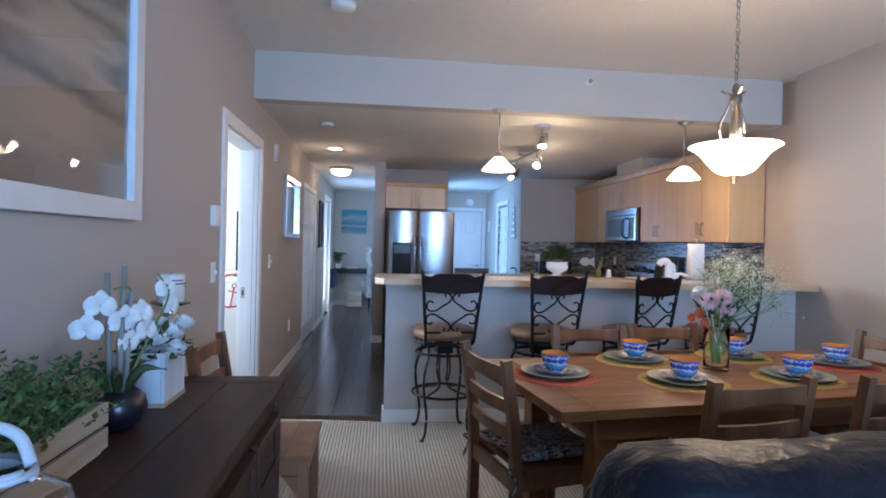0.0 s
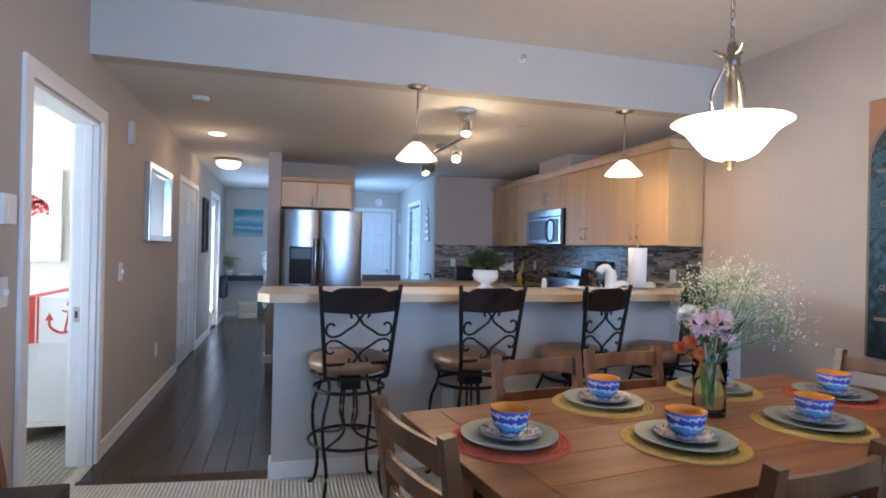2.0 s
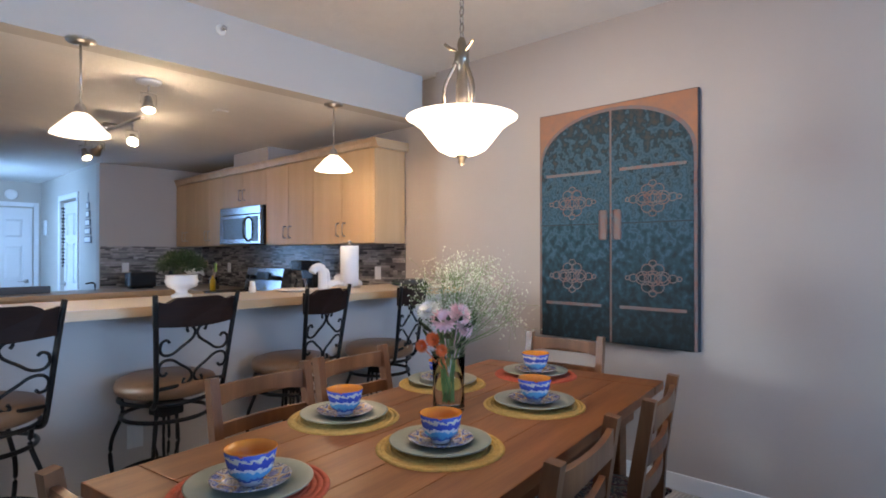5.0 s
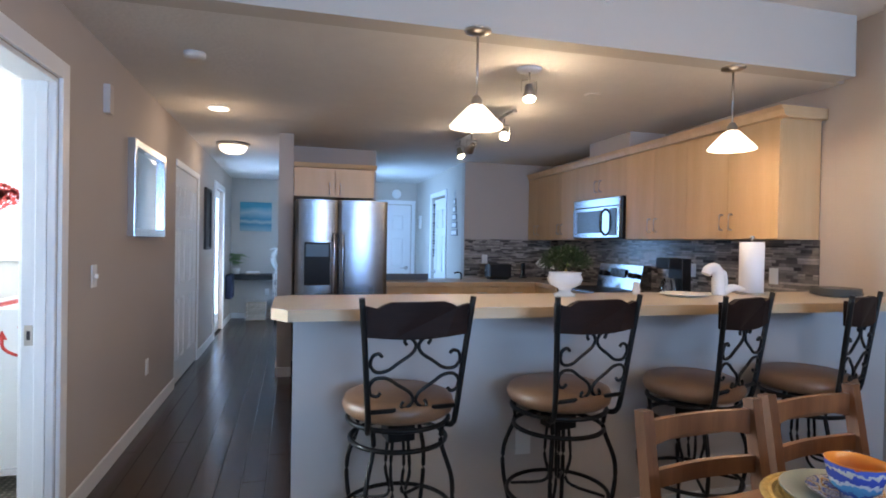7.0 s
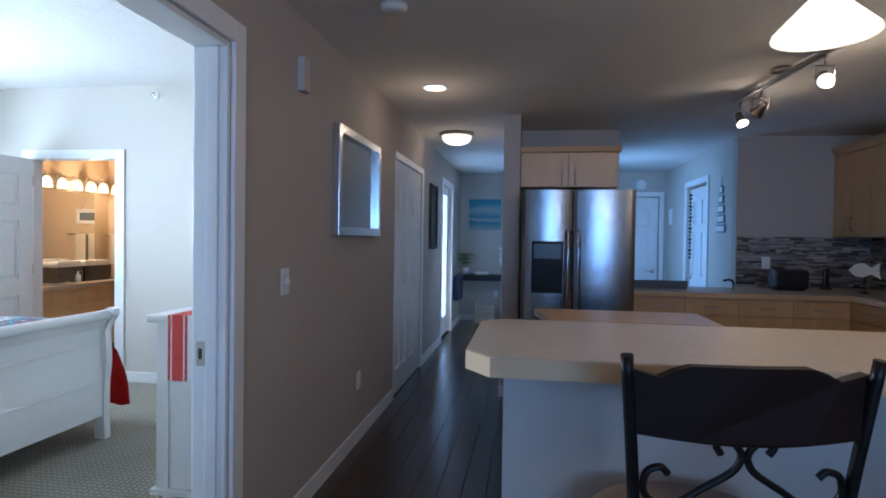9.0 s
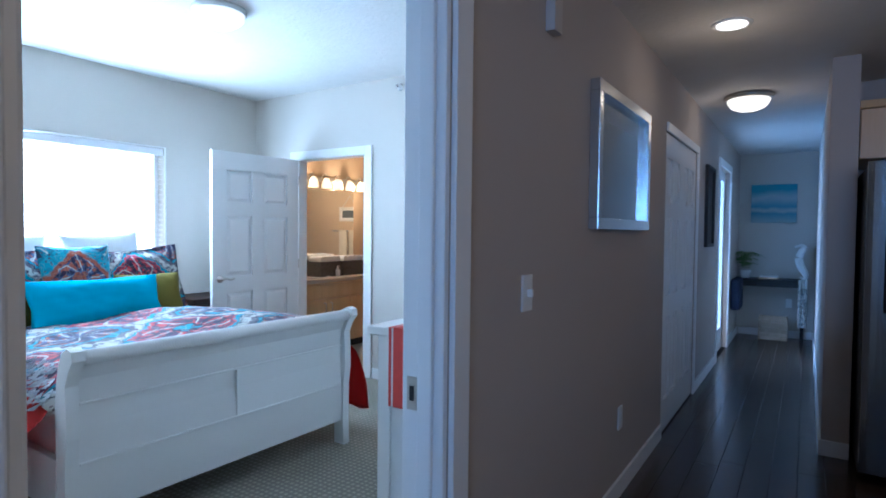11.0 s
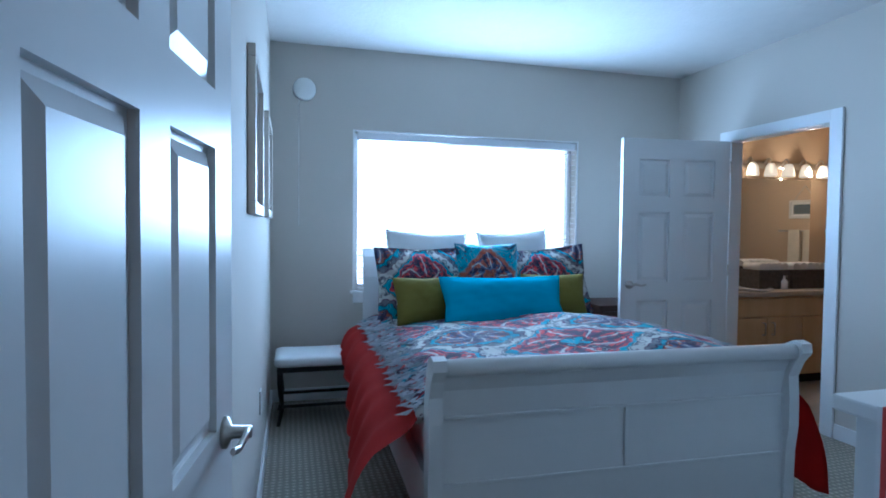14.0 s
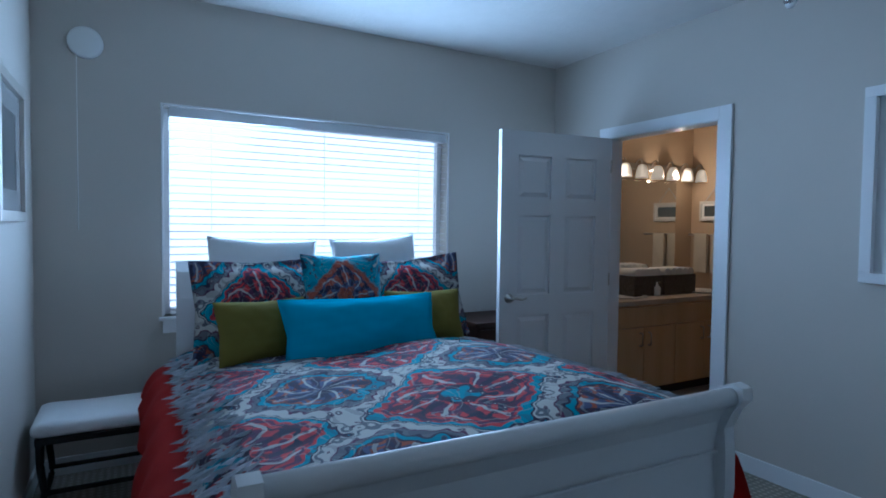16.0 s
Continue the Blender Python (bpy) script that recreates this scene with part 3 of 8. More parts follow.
part("reveal_edge", moulded(bmesh.new(), [(WIN_X - 0.002, WIN_X + 0.006, WIN_Y[0] - 0.014, WIN_Y[0], WIN_Z[0], WIN_Z[1] + 0.014), (WIN_X - 0.002, WIN_X + 0.006, WIN_Y[1], WIN_Y[1] + 0.014, WIN_Z[0], WIN_Z[1] + 0.014), (WIN_X - 0.002, WIN_X + 0.006, WIN_Y[0], WIN_Y[1], WIN_Z[1], WIN_Z[1] + 0.014)]), WHITE, bw)
SLAT = material("white_blind_slat", (0.85, 0.86, 0.88), 0.45, vary=0.02, bump=0)
blind = thing("window_blind", (WIN_X - 0.055, 6.5, WIN_Z[0]), "white slatted blind lowered in the bedroom window", "blind")
part("headrail", boxed(-0.03, 0.035, -0.93, 0.93, 1.165, 1.235, 0.004), SLAT, blind)
slat_bm = bmesh.new()
box(slat_bm, -0.024, 0.024, -0.925, 0.925, -0.0015, 0.0015)
slat_mesh = mesh_of("slat", slat_bm, SLAT)
for k in range(25):
    o = new("slat", slat_mesh)
    o.parent = blind
    o.matrix_basis = pose(0, 0, 0.04 + k * 0.0455, 0, 4, 0)
part("bottom_rail", boxed(-0.02, 0.02, -0.925, 0.925, 0.003, 0.02, 0.003), SLAT, blind)
for y in (-0.7, 0.0, 0.7):
    part("ladder_cord", tube(bmesh.new(), [(0.026, y, 0.01), (0.026, y, 1.17)], 0.0012, 5), SLAT, blind)


# ---- kitchen ----
def bar_handle(parent, x, y, z, axis="z", length=0.11, out=(-1, 0)):
    bm = bmesh.new()
    h = length / 2
    ends = [(0, 0, -h), (0, 0, h)] if axis == "z" else ([(0, -h, 0), (0, h, 0)] if axis == "y" else [(-h, 0, 0), (h, 0, 0)])
    ox, oy = out
    a, b = [Vector((x, y, z)) + Vector(e) for e in ends]
    o = Vector((ox, oy, 0)) * 0.03
    tube(bm, [a, a + o * 0.8, a + o + (b - a) * 0.1, b + o - (b - a) * 0.1, b + o * 0.8, b], 0.0055, 8)
    return part("handle", bm, NICKEL, parent, "brushed nickel pull handle")


def wall_cabinet(y0, y1, z0, z1, doors, handles=True):
    c = thing("wall_cabinet", (0, 0, 0), "maple wall cabinet with flat doors above the worktop", "cabinet", "maple wall cabinets")
    part("body", boxed(3.775, 4.09, y0 + 0.001, y1 - 0.001, z0, z1), MAPLE, c)
    w = (y1 - y0) / doors
    for k in range(doors):
        d = part("door", boxed(3.755, 3.774, y0 + k * w + 0.0015, y0 + (k + 1) * w - 0.0015, z0 + 0.002, z1 - 0.002, 0.002), MAPLE, c)
        if handles:
            side = 0.045 if (k % 2) else w - 0.045
            bar_handle(d, 3.755, y0 + k * w + side, z0 + 0.12)
    return c


wall_cabinet(5.80, 6.68, 1.41, 2.19, 2)
wall_cabinet(6.68, 7.52, 1.41, 2.19, 2)
wall_cabinet(7.52, 8.50, 1.83, 2.19, 2)
wall_cabinet(8.50, 9.20, 1.41, 2.19, 2)
wall_cabinet(9.20, 9.79, 1.41, 2.19, 2)
cr = bmesh.new()
prism(cr, [(3.772, 2.19), (3.745, 2.20), (3.735, 2.235), (3.715, 2.262), (3.73, 2.262), (4.09, 2.262), (4.09, 2.19)], "y", 5.755, 9.79)
single("cabinet_crown", cr, MAPLE_EDGE, "maple crown moulding along the wall cabinets", "moulding")

mw = thing("microwave", (0, 0, 0), "stainless microwave oven with a dark door under the cabinets", "microwave")
part("body", boxed(3.74, 4.08, 7.56, 8.46, 1.42, 1.826, 0.004), BLACK, mw)
part("door", boxed(3.705, 3.74, 7.565, 8.455, 1.425, 1.735, 0.006), STEEL, mw)
part("window", boxed(3.699, 3.706, 7.86, 8.36, 1.475, 1.70, 0.003), BLACK, mw, "black glass window")
part("control_panel", boxed(3.699, 3.706, 7.60, 7.72, 1.45, 1.71, 0.002), BLACK, mw)
part("handle", tube(bmesh.new(), curve([(3.70, 7.79, 1.45), (3.655, 7.79, 1.50), (3.645, 7.79, 1.58), (3.655, 7.79, 1.66), (3.70, 7.79, 1.71)]), 0.012, 10), BLACK, mw, "curved black handle")
part("vent_strip", boxed(3.71, 3.74, 7.565, 8.455, 1.74, 1.822, 0.006), STEEL, mw)

# base cabinets and worktops
def base_unit(name, x0, x1, y0, y1, face, label, drawers=1, doors=2):
    c = thing(name, (0, 0, 0), label, "cabinet", "maple base cabinets")
    part("body", boxed(x0, x1, y0, y1, 0.09, 0.868), MAPLE, c)
    part("plinth", boxed(x0 + 0.04, x1 - 0.04, y0 + 0.04, y1 - 0.04, 0.0, 0.09), BLACKMATT, c)
    n = max(1, doors)
    for k in range(n):
        if face == "-x":
            w = (y1 - y0) / n
            a = (x0 - 0.02, x0 - 0.001, y0 + k * w + 0.002, y0 + (k + 1) * w - 0.002)
            at, out, ax = (x0 - 0.02, y0 + (k + 0.5) * w), (-1, 0), "y"
        else:
            w = (x1 - x0) / n
            a = (x0 + k * w + 0.002, x0 + (k + 1) * w - 0.002, y0 - 0.02, y0 - 0.001)
            at, out, ax = (x0 + (k + 0.5) * w, y0 - 0.02), (0, -1), "x"
        d = part("drawer", boxed(*a, 0.72, 0.862, 0.002), MAPLE, c)
        bar_handle(d, *at, 0.79, ax, 0.1, out)
        d = part("door", boxed(*a, 0.10, 0.714, 0.002), MAPLE, c)
        bar_handle(d, *at, 0.62, ax, 0.1, out)
    return c


base_unit("base_cabinet", 3.50, 4.09, 6.10, 7.55, "-x", "maple base cabinet with drawers beside the range", doors=3)
base_unit("base_cabinet", 3.50, 4.09, 8.36, 9.78, "-x", "maple base cabinet in the kitchen corner", doors=3)
base_unit("base_cabinet", 1.74, 3.48, 8.95, 9.55, "-y", "maple peninsula cabinet with drawers beyond the refrigerator", doors=4)
base_unit("base_cabinet", 1.50, 3.48, 5.44, 6.02, "-y", "maple sink cabinet behind the bar", doors=3)


def worktop(name, outline, z0, z1, label):
    w = thing(name, (0, 0, 0), label, "worktop")
    part("slab", prism(bmesh.new(), outline, "z", z0 + 0.002, z1), LAMINATE, w)
    cx = sum(p[0] for p in outline) / len(outline)
    cy = sum(p[1] for p in outline) / len(outline)
    bm = bmesh.new()
    n = len(outline)
    grown = []
    for x, y in outline:
        grown.append((x + 0.006 * (1 if x > cx else -1), y + 0.006 * (1 if y > cy else -1)))
    for k in range(n):
        (ax, ay), (bx, by) = outline[k], outline[(k + 1) % n]
        (gx, gy), (hx, hy) = grown[k], grown[(k + 1) % n]
        q = [bm.verts.new(p) for p in ((ax, ay, z0), (gx, gy, z0), (gx, gy, z1 - 0.0015), (ax, ay, z1 - 0.0015))]
        r = [bm.verts.new(p) for p in ((bx, by, z0), (hx, hy, z0), (hx, hy, z1 - 0.0015), (bx, by, z1 - 0.0015))]
        for i in range(4):
            bm.faces.new((q[i], q[(i + 1) % 4], r[(i + 1) % 4], r[i]))
    part("wooden_edge", bm, MAPLE_EDGE, w, "maple front edge")
    return w


worktop("bar_counter", [(0.735, 5.05), (4.00, 5.05), (4.00, 5.66), (0.735, 5.66), (0.672, 5.60), (0.672, 5.13)], 1.037, 1.082, "beige laminate breakfast bar top with a maple edge")
worktop("kitchen_worktop", [(3.47, 6.05), (4.085, 6.05), (4.085, 7.55), (3.47, 7.55)], 0.870, 0.912, "beige laminate worktop beside the range")
worktop("kitchen_worktop", [(3.47, 8.36), (4.085, 8.36), (4.085, 9.78), (3.47, 9.78)], 0.870, 0.912, "beige laminate corner worktop with a maple edge")
worktop("kitchen_worktop", [(1.70, 8.90), (3.46, 8.90), (3.46, 9.60), (1.70, 9.60)], 0.870, 0.912, "beige laminate peninsula top with a maple edge")
worktop("kitchen_worktop", [(1.46, 5.43), (3.46, 5.43), (3.46, 6.05), (1.46, 6.05)], 0.870, 0.912, "beige laminate sink worktop behind the bar")
isl = thing("kitchen_island", (0, 0, 0), "dark kitchen trolley with a maple top before the refrigerator", "island")
part("body", boxed(0.96, 1.80, 7.02, 7.40, 0.05, 0.868, 0.004), BLACK, isl)
part("top", prism(bmesh.new(), [(0.94, 6.95), (1.84, 6.95), (1.84, 7.46), (0.88, 7.46), (0.86, 7.40)], "z", 0.870, 0.905), MAPLE_EDGE, isl, "maple worktop")
for x in (1.0, 1.76):
    for y in (7.06, 7.36):
        part("foot", boxed(x - 0.02, x + 0.02, y - 0.02, y + 0.02, 0, 0.05), BLACKMATT, isl)

# range
rg = thing("range", (0, 0, 0), "stainless electric range with a raised control panel", "range")
part("body", boxed(3.48, 4.08, 7.56, 8.35, 0.02, 0.905, 0.004), STEEL, rg)
part("hob", boxed(3.47, 4.0, 7.56, 8.35, 0.906, 0.918, 0.003), BLACK, rg, "black glass hob")
bp = bmesh.new()
prism(bp, [(3.94, 0.919), (4.08, 0.919), (4.08, 1.16), (3.99, 1.16)], "y", 7.57, 8.34)
part("control_panel", bp, STEEL, rg, "sloping stainless control panel")
part("display", boxed(3.955, 3.962, 7.83, 8.08, 1.03, 1.12), BLACK, rg)
for y in (7.64, 7.73, 8.18, 8.27):
    k = bmesh.new()
    lathe(k, [(0.028, 0), (0.024, 0.028), (0.0, 0.03)], seg=16)
    bmesh.ops.transform(k, matrix=pose(3.958, y, 1.06, 0, -78, 0), verts=k.verts)
    part("knob", k, BLACK, rg)
part("oven_handle", tube(bmesh.new(), [(3.48, 7.65, 0.78), (3.43, 7.65, 0.78), (3.43, 8.26, 0.78), (3.48, 8.26, 0.78)], 0.012, 8), STEEL, rg)

# refrigerator
fr = thing("refrigerator", (0, 0, 0), "side-by-side stainless refrigerator with a dark dispenser", "refrigerator")
part("body", boxed(0.765, 1.625, 8.34, 9.10, 0.03, 1.715, 0.004), BLACKMATT, fr)


def bowed_door(x0, x1):
    bm = bmesh.new()
    n = 14
    prism(bm, [(x0, 8.335)] + [(x0 + (x1 - x0) * k / n, 8.275 - 0.030 * math.sin(math.pi * k / n) ** 0.6) for k in range(n + 1)] + [(x1, 8.335)], "z", 0.06, 1.735)
    return bm


dl = part("freezer_door", bowed_door(0.765, 1.150), FRIDGESTEEL, fr)
dr = part("fridge_door", bowed_door(1.158, 1.625), FRIDGESTEEL, fr)
part("handle", tube(bmesh.new(), curve([(1.118, 8.275, 1.42), (1.118, 8.215, 1.37), (1.118, 8.205, 1.0), (1.118, 8.215, 0.66), (1.118, 8.275, 0.62)], 6), 0.013, 10), STEEL, dl)
part("handle", tube(bmesh.new(), curve([(1.195, 8.272, 1.42), (1.195, 8.212, 1.37), (1.195, 8.202, 1.0), (1.195, 8.212, 0.66), (1.195, 8.272, 0.62)], 6), 0.013, 10), STEEL, dr)
ds = part("dispenser", boxed(0.845, 1.085, 8.243, 8.30, 0.93, 1.335, 0.006), material("dispenser_plastic", (0.006, 0.006, 0.007), 0.45, vary=0.1, bump=0, spec=0.2), dl, "black water dispenser")
part("dispenser_panel", boxed(0.86, 1.07, 8.2395, 8.2425, 1.20, 1.315), material("dispenser_display", (0.02, 0.04, 0.055), 0.35, bump=0), ds)
fc = thing("fridge_cabinet", (0, 0, 0), "maple cabinet above the refrigerator", "cabinet", "maple wall cabinets")
part("body", boxed(0.745, 1.54, 8.655, 9.35, 1.79, 2.08), MAPLE, fc)
for x0, x1, hx in ((0.745, 1.142, 1.09), (1.143, 1.54, 1.195)):
    d = part("door", boxed(x0 + 0.002, x1 - 0.002, 8.633, 8.653, 1.792, 2.078, 0.002), MAPLE, fc)
    bar_handle(d, hx, 8.633, 1.87, "z", 0.11, (0, -1))
part("crown", prism(bmesh.new(), [(8.655, 2.08), (8.625, 2.085), (8.60, 2.125), (9.35, 2.125), (9.35, 2.08)], "x", 0.742, 1.565), MAPLE_EDGE, fc)

# backsplash of thin mosaic strips, joined
MOSAIC = material("mosaic_strip", (0.16, 0.145, 0.135), 0.22, colour2=(0.30, 0.27, 0.25), scale=14, fine=60, bump=0.02, islands=0.8)
GROUT = material("dark_grout", (0.10, 0.095, 0.09), 0.9)
rnd = random.Random(4)


def mosaic(name, axis, plane, sign, a0, a1, z0, z1, label):
    w = tagged(part(name, boxed(*((plane, plane + sign * 0.004) if sign > 0 else (plane + sign * 0.004, plane)), a0, a1, z0, z1) if axis == "x"
               else boxed(a0, a1, *((plane, plane + sign * 0.004) if sign > 0 else (plane + sign * 0.004, plane)), z0, z1), GROUT, None), label, "backsplash", kind="structure")
    bm = bmesh.new()
    z = z0 + 0.002
    lo, hi = sorted((plane + sign * 0.004, plane + sign * 0.010))
    while z < z1 - 0.012:
        h = rnd.choice((0.014, 0.018, 0.024))
        h = min(h, z1 - z)
        a = a0 - rnd.random() * 0.08
        while a < a1:
            l = rnd.choice((0.06, 0.09, 0.13, 0.18))
            p, q = max(a, a0), min(a + l - 0.002, a1)
            if q - p > 0.008:
                if axis == "x":
                    box(bm, lo, hi - rnd.random() * 0.002, p, q, z, z + h - 0.002)
                else:
                    box(bm, p, q, lo, hi - rnd.random() * 0.002, z, z + h - 0.002)
            a += l
        z += h
    tagged(part("mosaic", bm, MOSAIC, w), kind="stuff")
    return w


mosaic("backsplash_east", "x", 4.10, -1, 5.80, 9.79, 0.915, 1.408, "grey and brown glass mosaic strip backsplash")
mosaic("backsplash_end", "y", KFAR_Y, -1, 2.88, 4.085, 0.915, 1.408, "grey and brown glass mosaic strip backsplash")

# ---- lamps ----
def pendant(at, name="pendant_lamp"):
    p = thing(name, at, "small pendant lamp with a lit white cone shade over the bar", "pendant lamp", "bar pendant lamps")
    part("canopy", lathe(bmesh.new(), [(0.0, 0.0), (0.068, 0.0), (0.066, -0.012), (0.03, -0.026), (0.012, -0.03), (0.0, -0.03)], seg=28), NICKEL, p)
    part("rod", tube(bmesh.new(), [(0, 0, -0.028), (0, 0, -0.34)], 0.006), NICKEL, p)
    part("socket", lathe(bmesh.new(), [(0.0, -0.325), (0.016, -0.325), (0.028, -0.345), (0.028, -0.37), (0.036, -0.378), (0.0, -0.38)], seg=20), NICKEL, p)
    part("shade", lathe(bmesh.new(), [(0.034, -0.372), (0.05, -0.385), (0.128, -0.468), (0.132, -0.48), (0.124, -0.474), (0.046, -0.390), (0.030, -0.378)], seg=36), SHADE, p, "lit white glass cone shade")
    return p


pendant((1.612, 5.51, CEIL_KITCHEN))
pendant((3.212, 5.605, CEIL_KITCHEN))
bulb("pendant_bulb", (1.612, 5.51, 1.90), 9.0)
bulb("pendant_bulb", (3.212, 5.605, 1.90), 13.0)

dl_at = (2.36, 3.625)
AGED = material("aged_nickel", (0.27, 0.235, 0.19), 0.36, metal=1.0, vary=0.08, bump=0)
dining_lamp = thing("dining_chandelier", (*dl_at, CEIL_LIVING), "brushed nickel chandelier with a lit white glass bowl", "chandelier")
part("canopy", lathe(bmesh.new(), [(0.0, 0.0), (0.065, 0.0), (0.06, -0.015), (0.02, -0.035), (0.0, -0.035)], seg=28), AGED, dining_lamp)
zl = -0.03
k = 0
link_bm = bmesh.new()
while zl > -0.64:
    pts = []
    for i in range(12):
        a = 2 * math.pi * i / 12
        u, w = 0.009 * math.cos(a), 0.019 * math.sin(a)
        pts.append((u, 0, zl - 0.019 + w) if k % 2 else (0, u, zl - 0.019 + w))
    tube(link_bm, pts, 0.0022, 6, closed=True)
    zl -= 0.031
    k += 1
part("chain", link_bm, AGED, dining_lamp)
part("cord", tube(bmesh.new(), curve([(0.004 * math.sin(i), 0.004 * math.cos(i * 1.7), -0.03 - i * 0.062) for i in range(11)], 4), 0.0025, 6), material("clear_cord", (0.5, 0.45, 0.38), 0.4, bump=0), dining_lamp)
part("hub", lathe(bmesh.new(), [(0.0, -0.64), (0.012, -0.645), (0.018, -0.67), (0.014, -0.69), (0.026, -0.70), (0.028, -0.735), (0.016, -0.75), (0.020, -0.79), (0.024, -0.86), (0.024, -0.93), (0.0, -0.935)], seg=24), AGED, dining_lamp)
for i in range(3):
    a = radians(20 + 120 * i)
    c, s2 = math.cos(a), math.sin(a)
    part("scroll_arm", tube(bmesh.new(), curve([(0.065 * c, 0.065 * s2, -0.668), (0.045 * c, 0.045 * s2, -0.682), (0.018 * c, 0.018 * s2, -0.70), (0.03 * c, 0.03 * s2, -0.75), (0.062 * c, 0.062 * s2, -0.82), (0.066 * c, 0.066 * s2, -0.88), (0.05 * c, 0.05 * s2, -0.94)], 6), 0.0065, 8), AGED, dining_lamp)
part("bowl", lathe(bmesh.new(), [(0.012, -1.078), (0.052, -1.073), (0.088, -1.055), (0.122, -1.015), (0.152, -0.975), (0.188, -0.948), (0.204, -0.940), (0.198, -0.936), (0.148, -0.965), (0.117, -1.005), (0.083, -1.045), (0.052, -1.062), (0.012, -1.066)], seg=48), SHADE, dining_lamp, "lit white glass bowl")
part("finial", lathe(bmesh.new(), [(0.0, -1.066), (0.022, -1.074), (0.022, -1.084), (0.012, -1.09), (0.014, -1.105), (0.0, -1.115)], seg=16), AGED, dining_lamp)
bulb("dining_bulb", (*dl_at, CEIL_LIVING - 0.90), 40.0, size=0.08)
bulb("dining_bulb_low", (*dl_at, CEIL_LIVING - 1.20), 8.0, size=0.12)

flush = thing("flush_ceiling_lamp", (0.095, 9.42, CEIL_KITCHEN), "round flush ceiling lamp with a lit glass dome", "ceiling lamp")
part("rim", lathe(bmesh.new(), [(0.0, 0.0), (0.165, 0.0), (0.175, -0.015), (0.168, -0.03), (0.15, -0.034), (0.0, -0.034)], seg=40), NICKEL, flush)
part("dome", lathe(bmesh.new(), [(0.148, -0.035), (0.145, -0.055), (0.12, -0.09), (0.07, -0.112), (0.0, -0.118)], seg=40), SHADE, flush)
bulb("hall_bulb", (0.095, 9.42, CEIL_KITCHEN - 0.19), 3.2, size=0.1)
dn = thing("recessed_downlight", (0.152, 7.71, CEIL_KITCHEN), "round recessed ceiling light, lit", "downlight")
part("trim_ring", lathe(bmesh.new(), [(0.0, 0.0), (0.095, 0.0), (0.095, -0.005), (0.075, -0.006), (0.0, -0.006)], seg=32), WHITE, dn)
part("lens", lathe(bmesh.new(), [(0.0, -0.0065), (0.073, -0.0065), (0.073, -0.0075), (0.0, -0.008)], seg=32), LED, dn)
bulb("downlight_bulb", (0.152, 7.71, CEIL_KITCHEN - 0.30), 2.8, size=0.04)

track = thing("track_light", (0, 0, CEIL_KITCHEN), "nickel track light with lit spots on the kitchen ceiling", "track light")
part("rail", boxed(-0.017, 0.017, -0.66, 0.66, -0.062, -0.040, 0.003), NICKEL, track).matrix_basis = pose(2.31, 7.48, 0, 0, 0, 3)
part("canopy", lathe(bmesh.new(), [(0.0, 0.0), (0.06, 0.0), (0.055, -0.03), (0.0, -0.034)], at=(2.31, 7.48, 0), seg=24), NICKEL, track)
part("rail_post", tube(bmesh.new(), [(2.31, 7.48, -0.03), (2.31, 7.48, -0.042)], 0.012, 10), NICKEL, track)


def spot(parent, x, y, z, pitch, roll, lit=True):
    """A spot in its wire yoke, hanging from a stem and tipped forward."""
    at = pose(x, y, z, 0, 0, 0)
    part("stem", tube(bmesh.new(), [(0, 0, 0.0), (0, 0, 0.05)], 0.007), NICKEL, parent).matrix_basis = at
    part("yoke", tube(bmesh.new(), [(-0.047, 0, -0.075), (-0.047, 0, -0.004), (0.047, 0, -0.004), (0.047, 0, -0.075)], 0.004, 6), NICKEL, parent).matrix_basis = at
    head = part("spot_head", lathe(bmesh.new(), [(0.012, 0.045), (0.022, 0.04), (0.026, 0.0), (0.042, -0.045), (0.045, -0.055), (0.040, -0.055), (0.0, -0.02)], seg=24), NICKEL, parent)
    head.matrix_basis = at @ pose(0, 0, -0.065, pitch, roll, 0)
    part("spot_lens", lathe(bmesh.new(), [(0.0, -0.046), (0.040, -0.050), (0.034, -0.058), (0.0, -0.064)], seg=24), LED if lit else BLACKMATT, head, "lit lens" if lit else "")


near_spot = thing("ceiling_spot", (2.10, 6.0, CEIL_KITCHEN), "single lit nickel spot on a round ceiling base", "spot light")
part("base", lathe(bmesh.new(), [(0.0, 0.0), (0.075, 0.0), (0.072, -0.012), (0.03, -0.022), (0.0, -0.022)], seg=28), WHITE, near_spot)
spot(near_spot, 0, 0, -0.07, -18, 6)
bulb("spot_bulb", (2.10, 5.96, CEIL_KITCHEN - 0.23), 6.0, (1.0, 0.78, 0.54))
for (x, y), pitch, roll, lit in (((2.345, 7.05), -50, 25, True), ((2.30, 7.75), 60, 20, False), ((2.28, 8.06), -30, -10, True)):
    spot(track, x, y, -0.11, pitch, roll, lit)
    if lit:
        bulb("spot_bulb", (x + 0.02, y - 0.04, CEIL_KITCHEN - 0.25), 6.0, (1.0, 0.78, 0.54))


def disc(name, at, normal, radius, thick, label, category, mat=PLASTIC):
    bm = lathe(bmesh.new(), [(0.0, 0.0), (radius, 0.0), (radius * 0.98, thick * 0.7), (radius * 0.85, thick), (0.0, thick)], seg=32)
    bmesh.ops.transform(bm, matrix=Matrix.Translation(at) @ Vector(normal).to_track_quat("Z", "Y").to_matrix().to_4x4(), verts=bm.verts)
    return single(name, bm, mat, label, category)


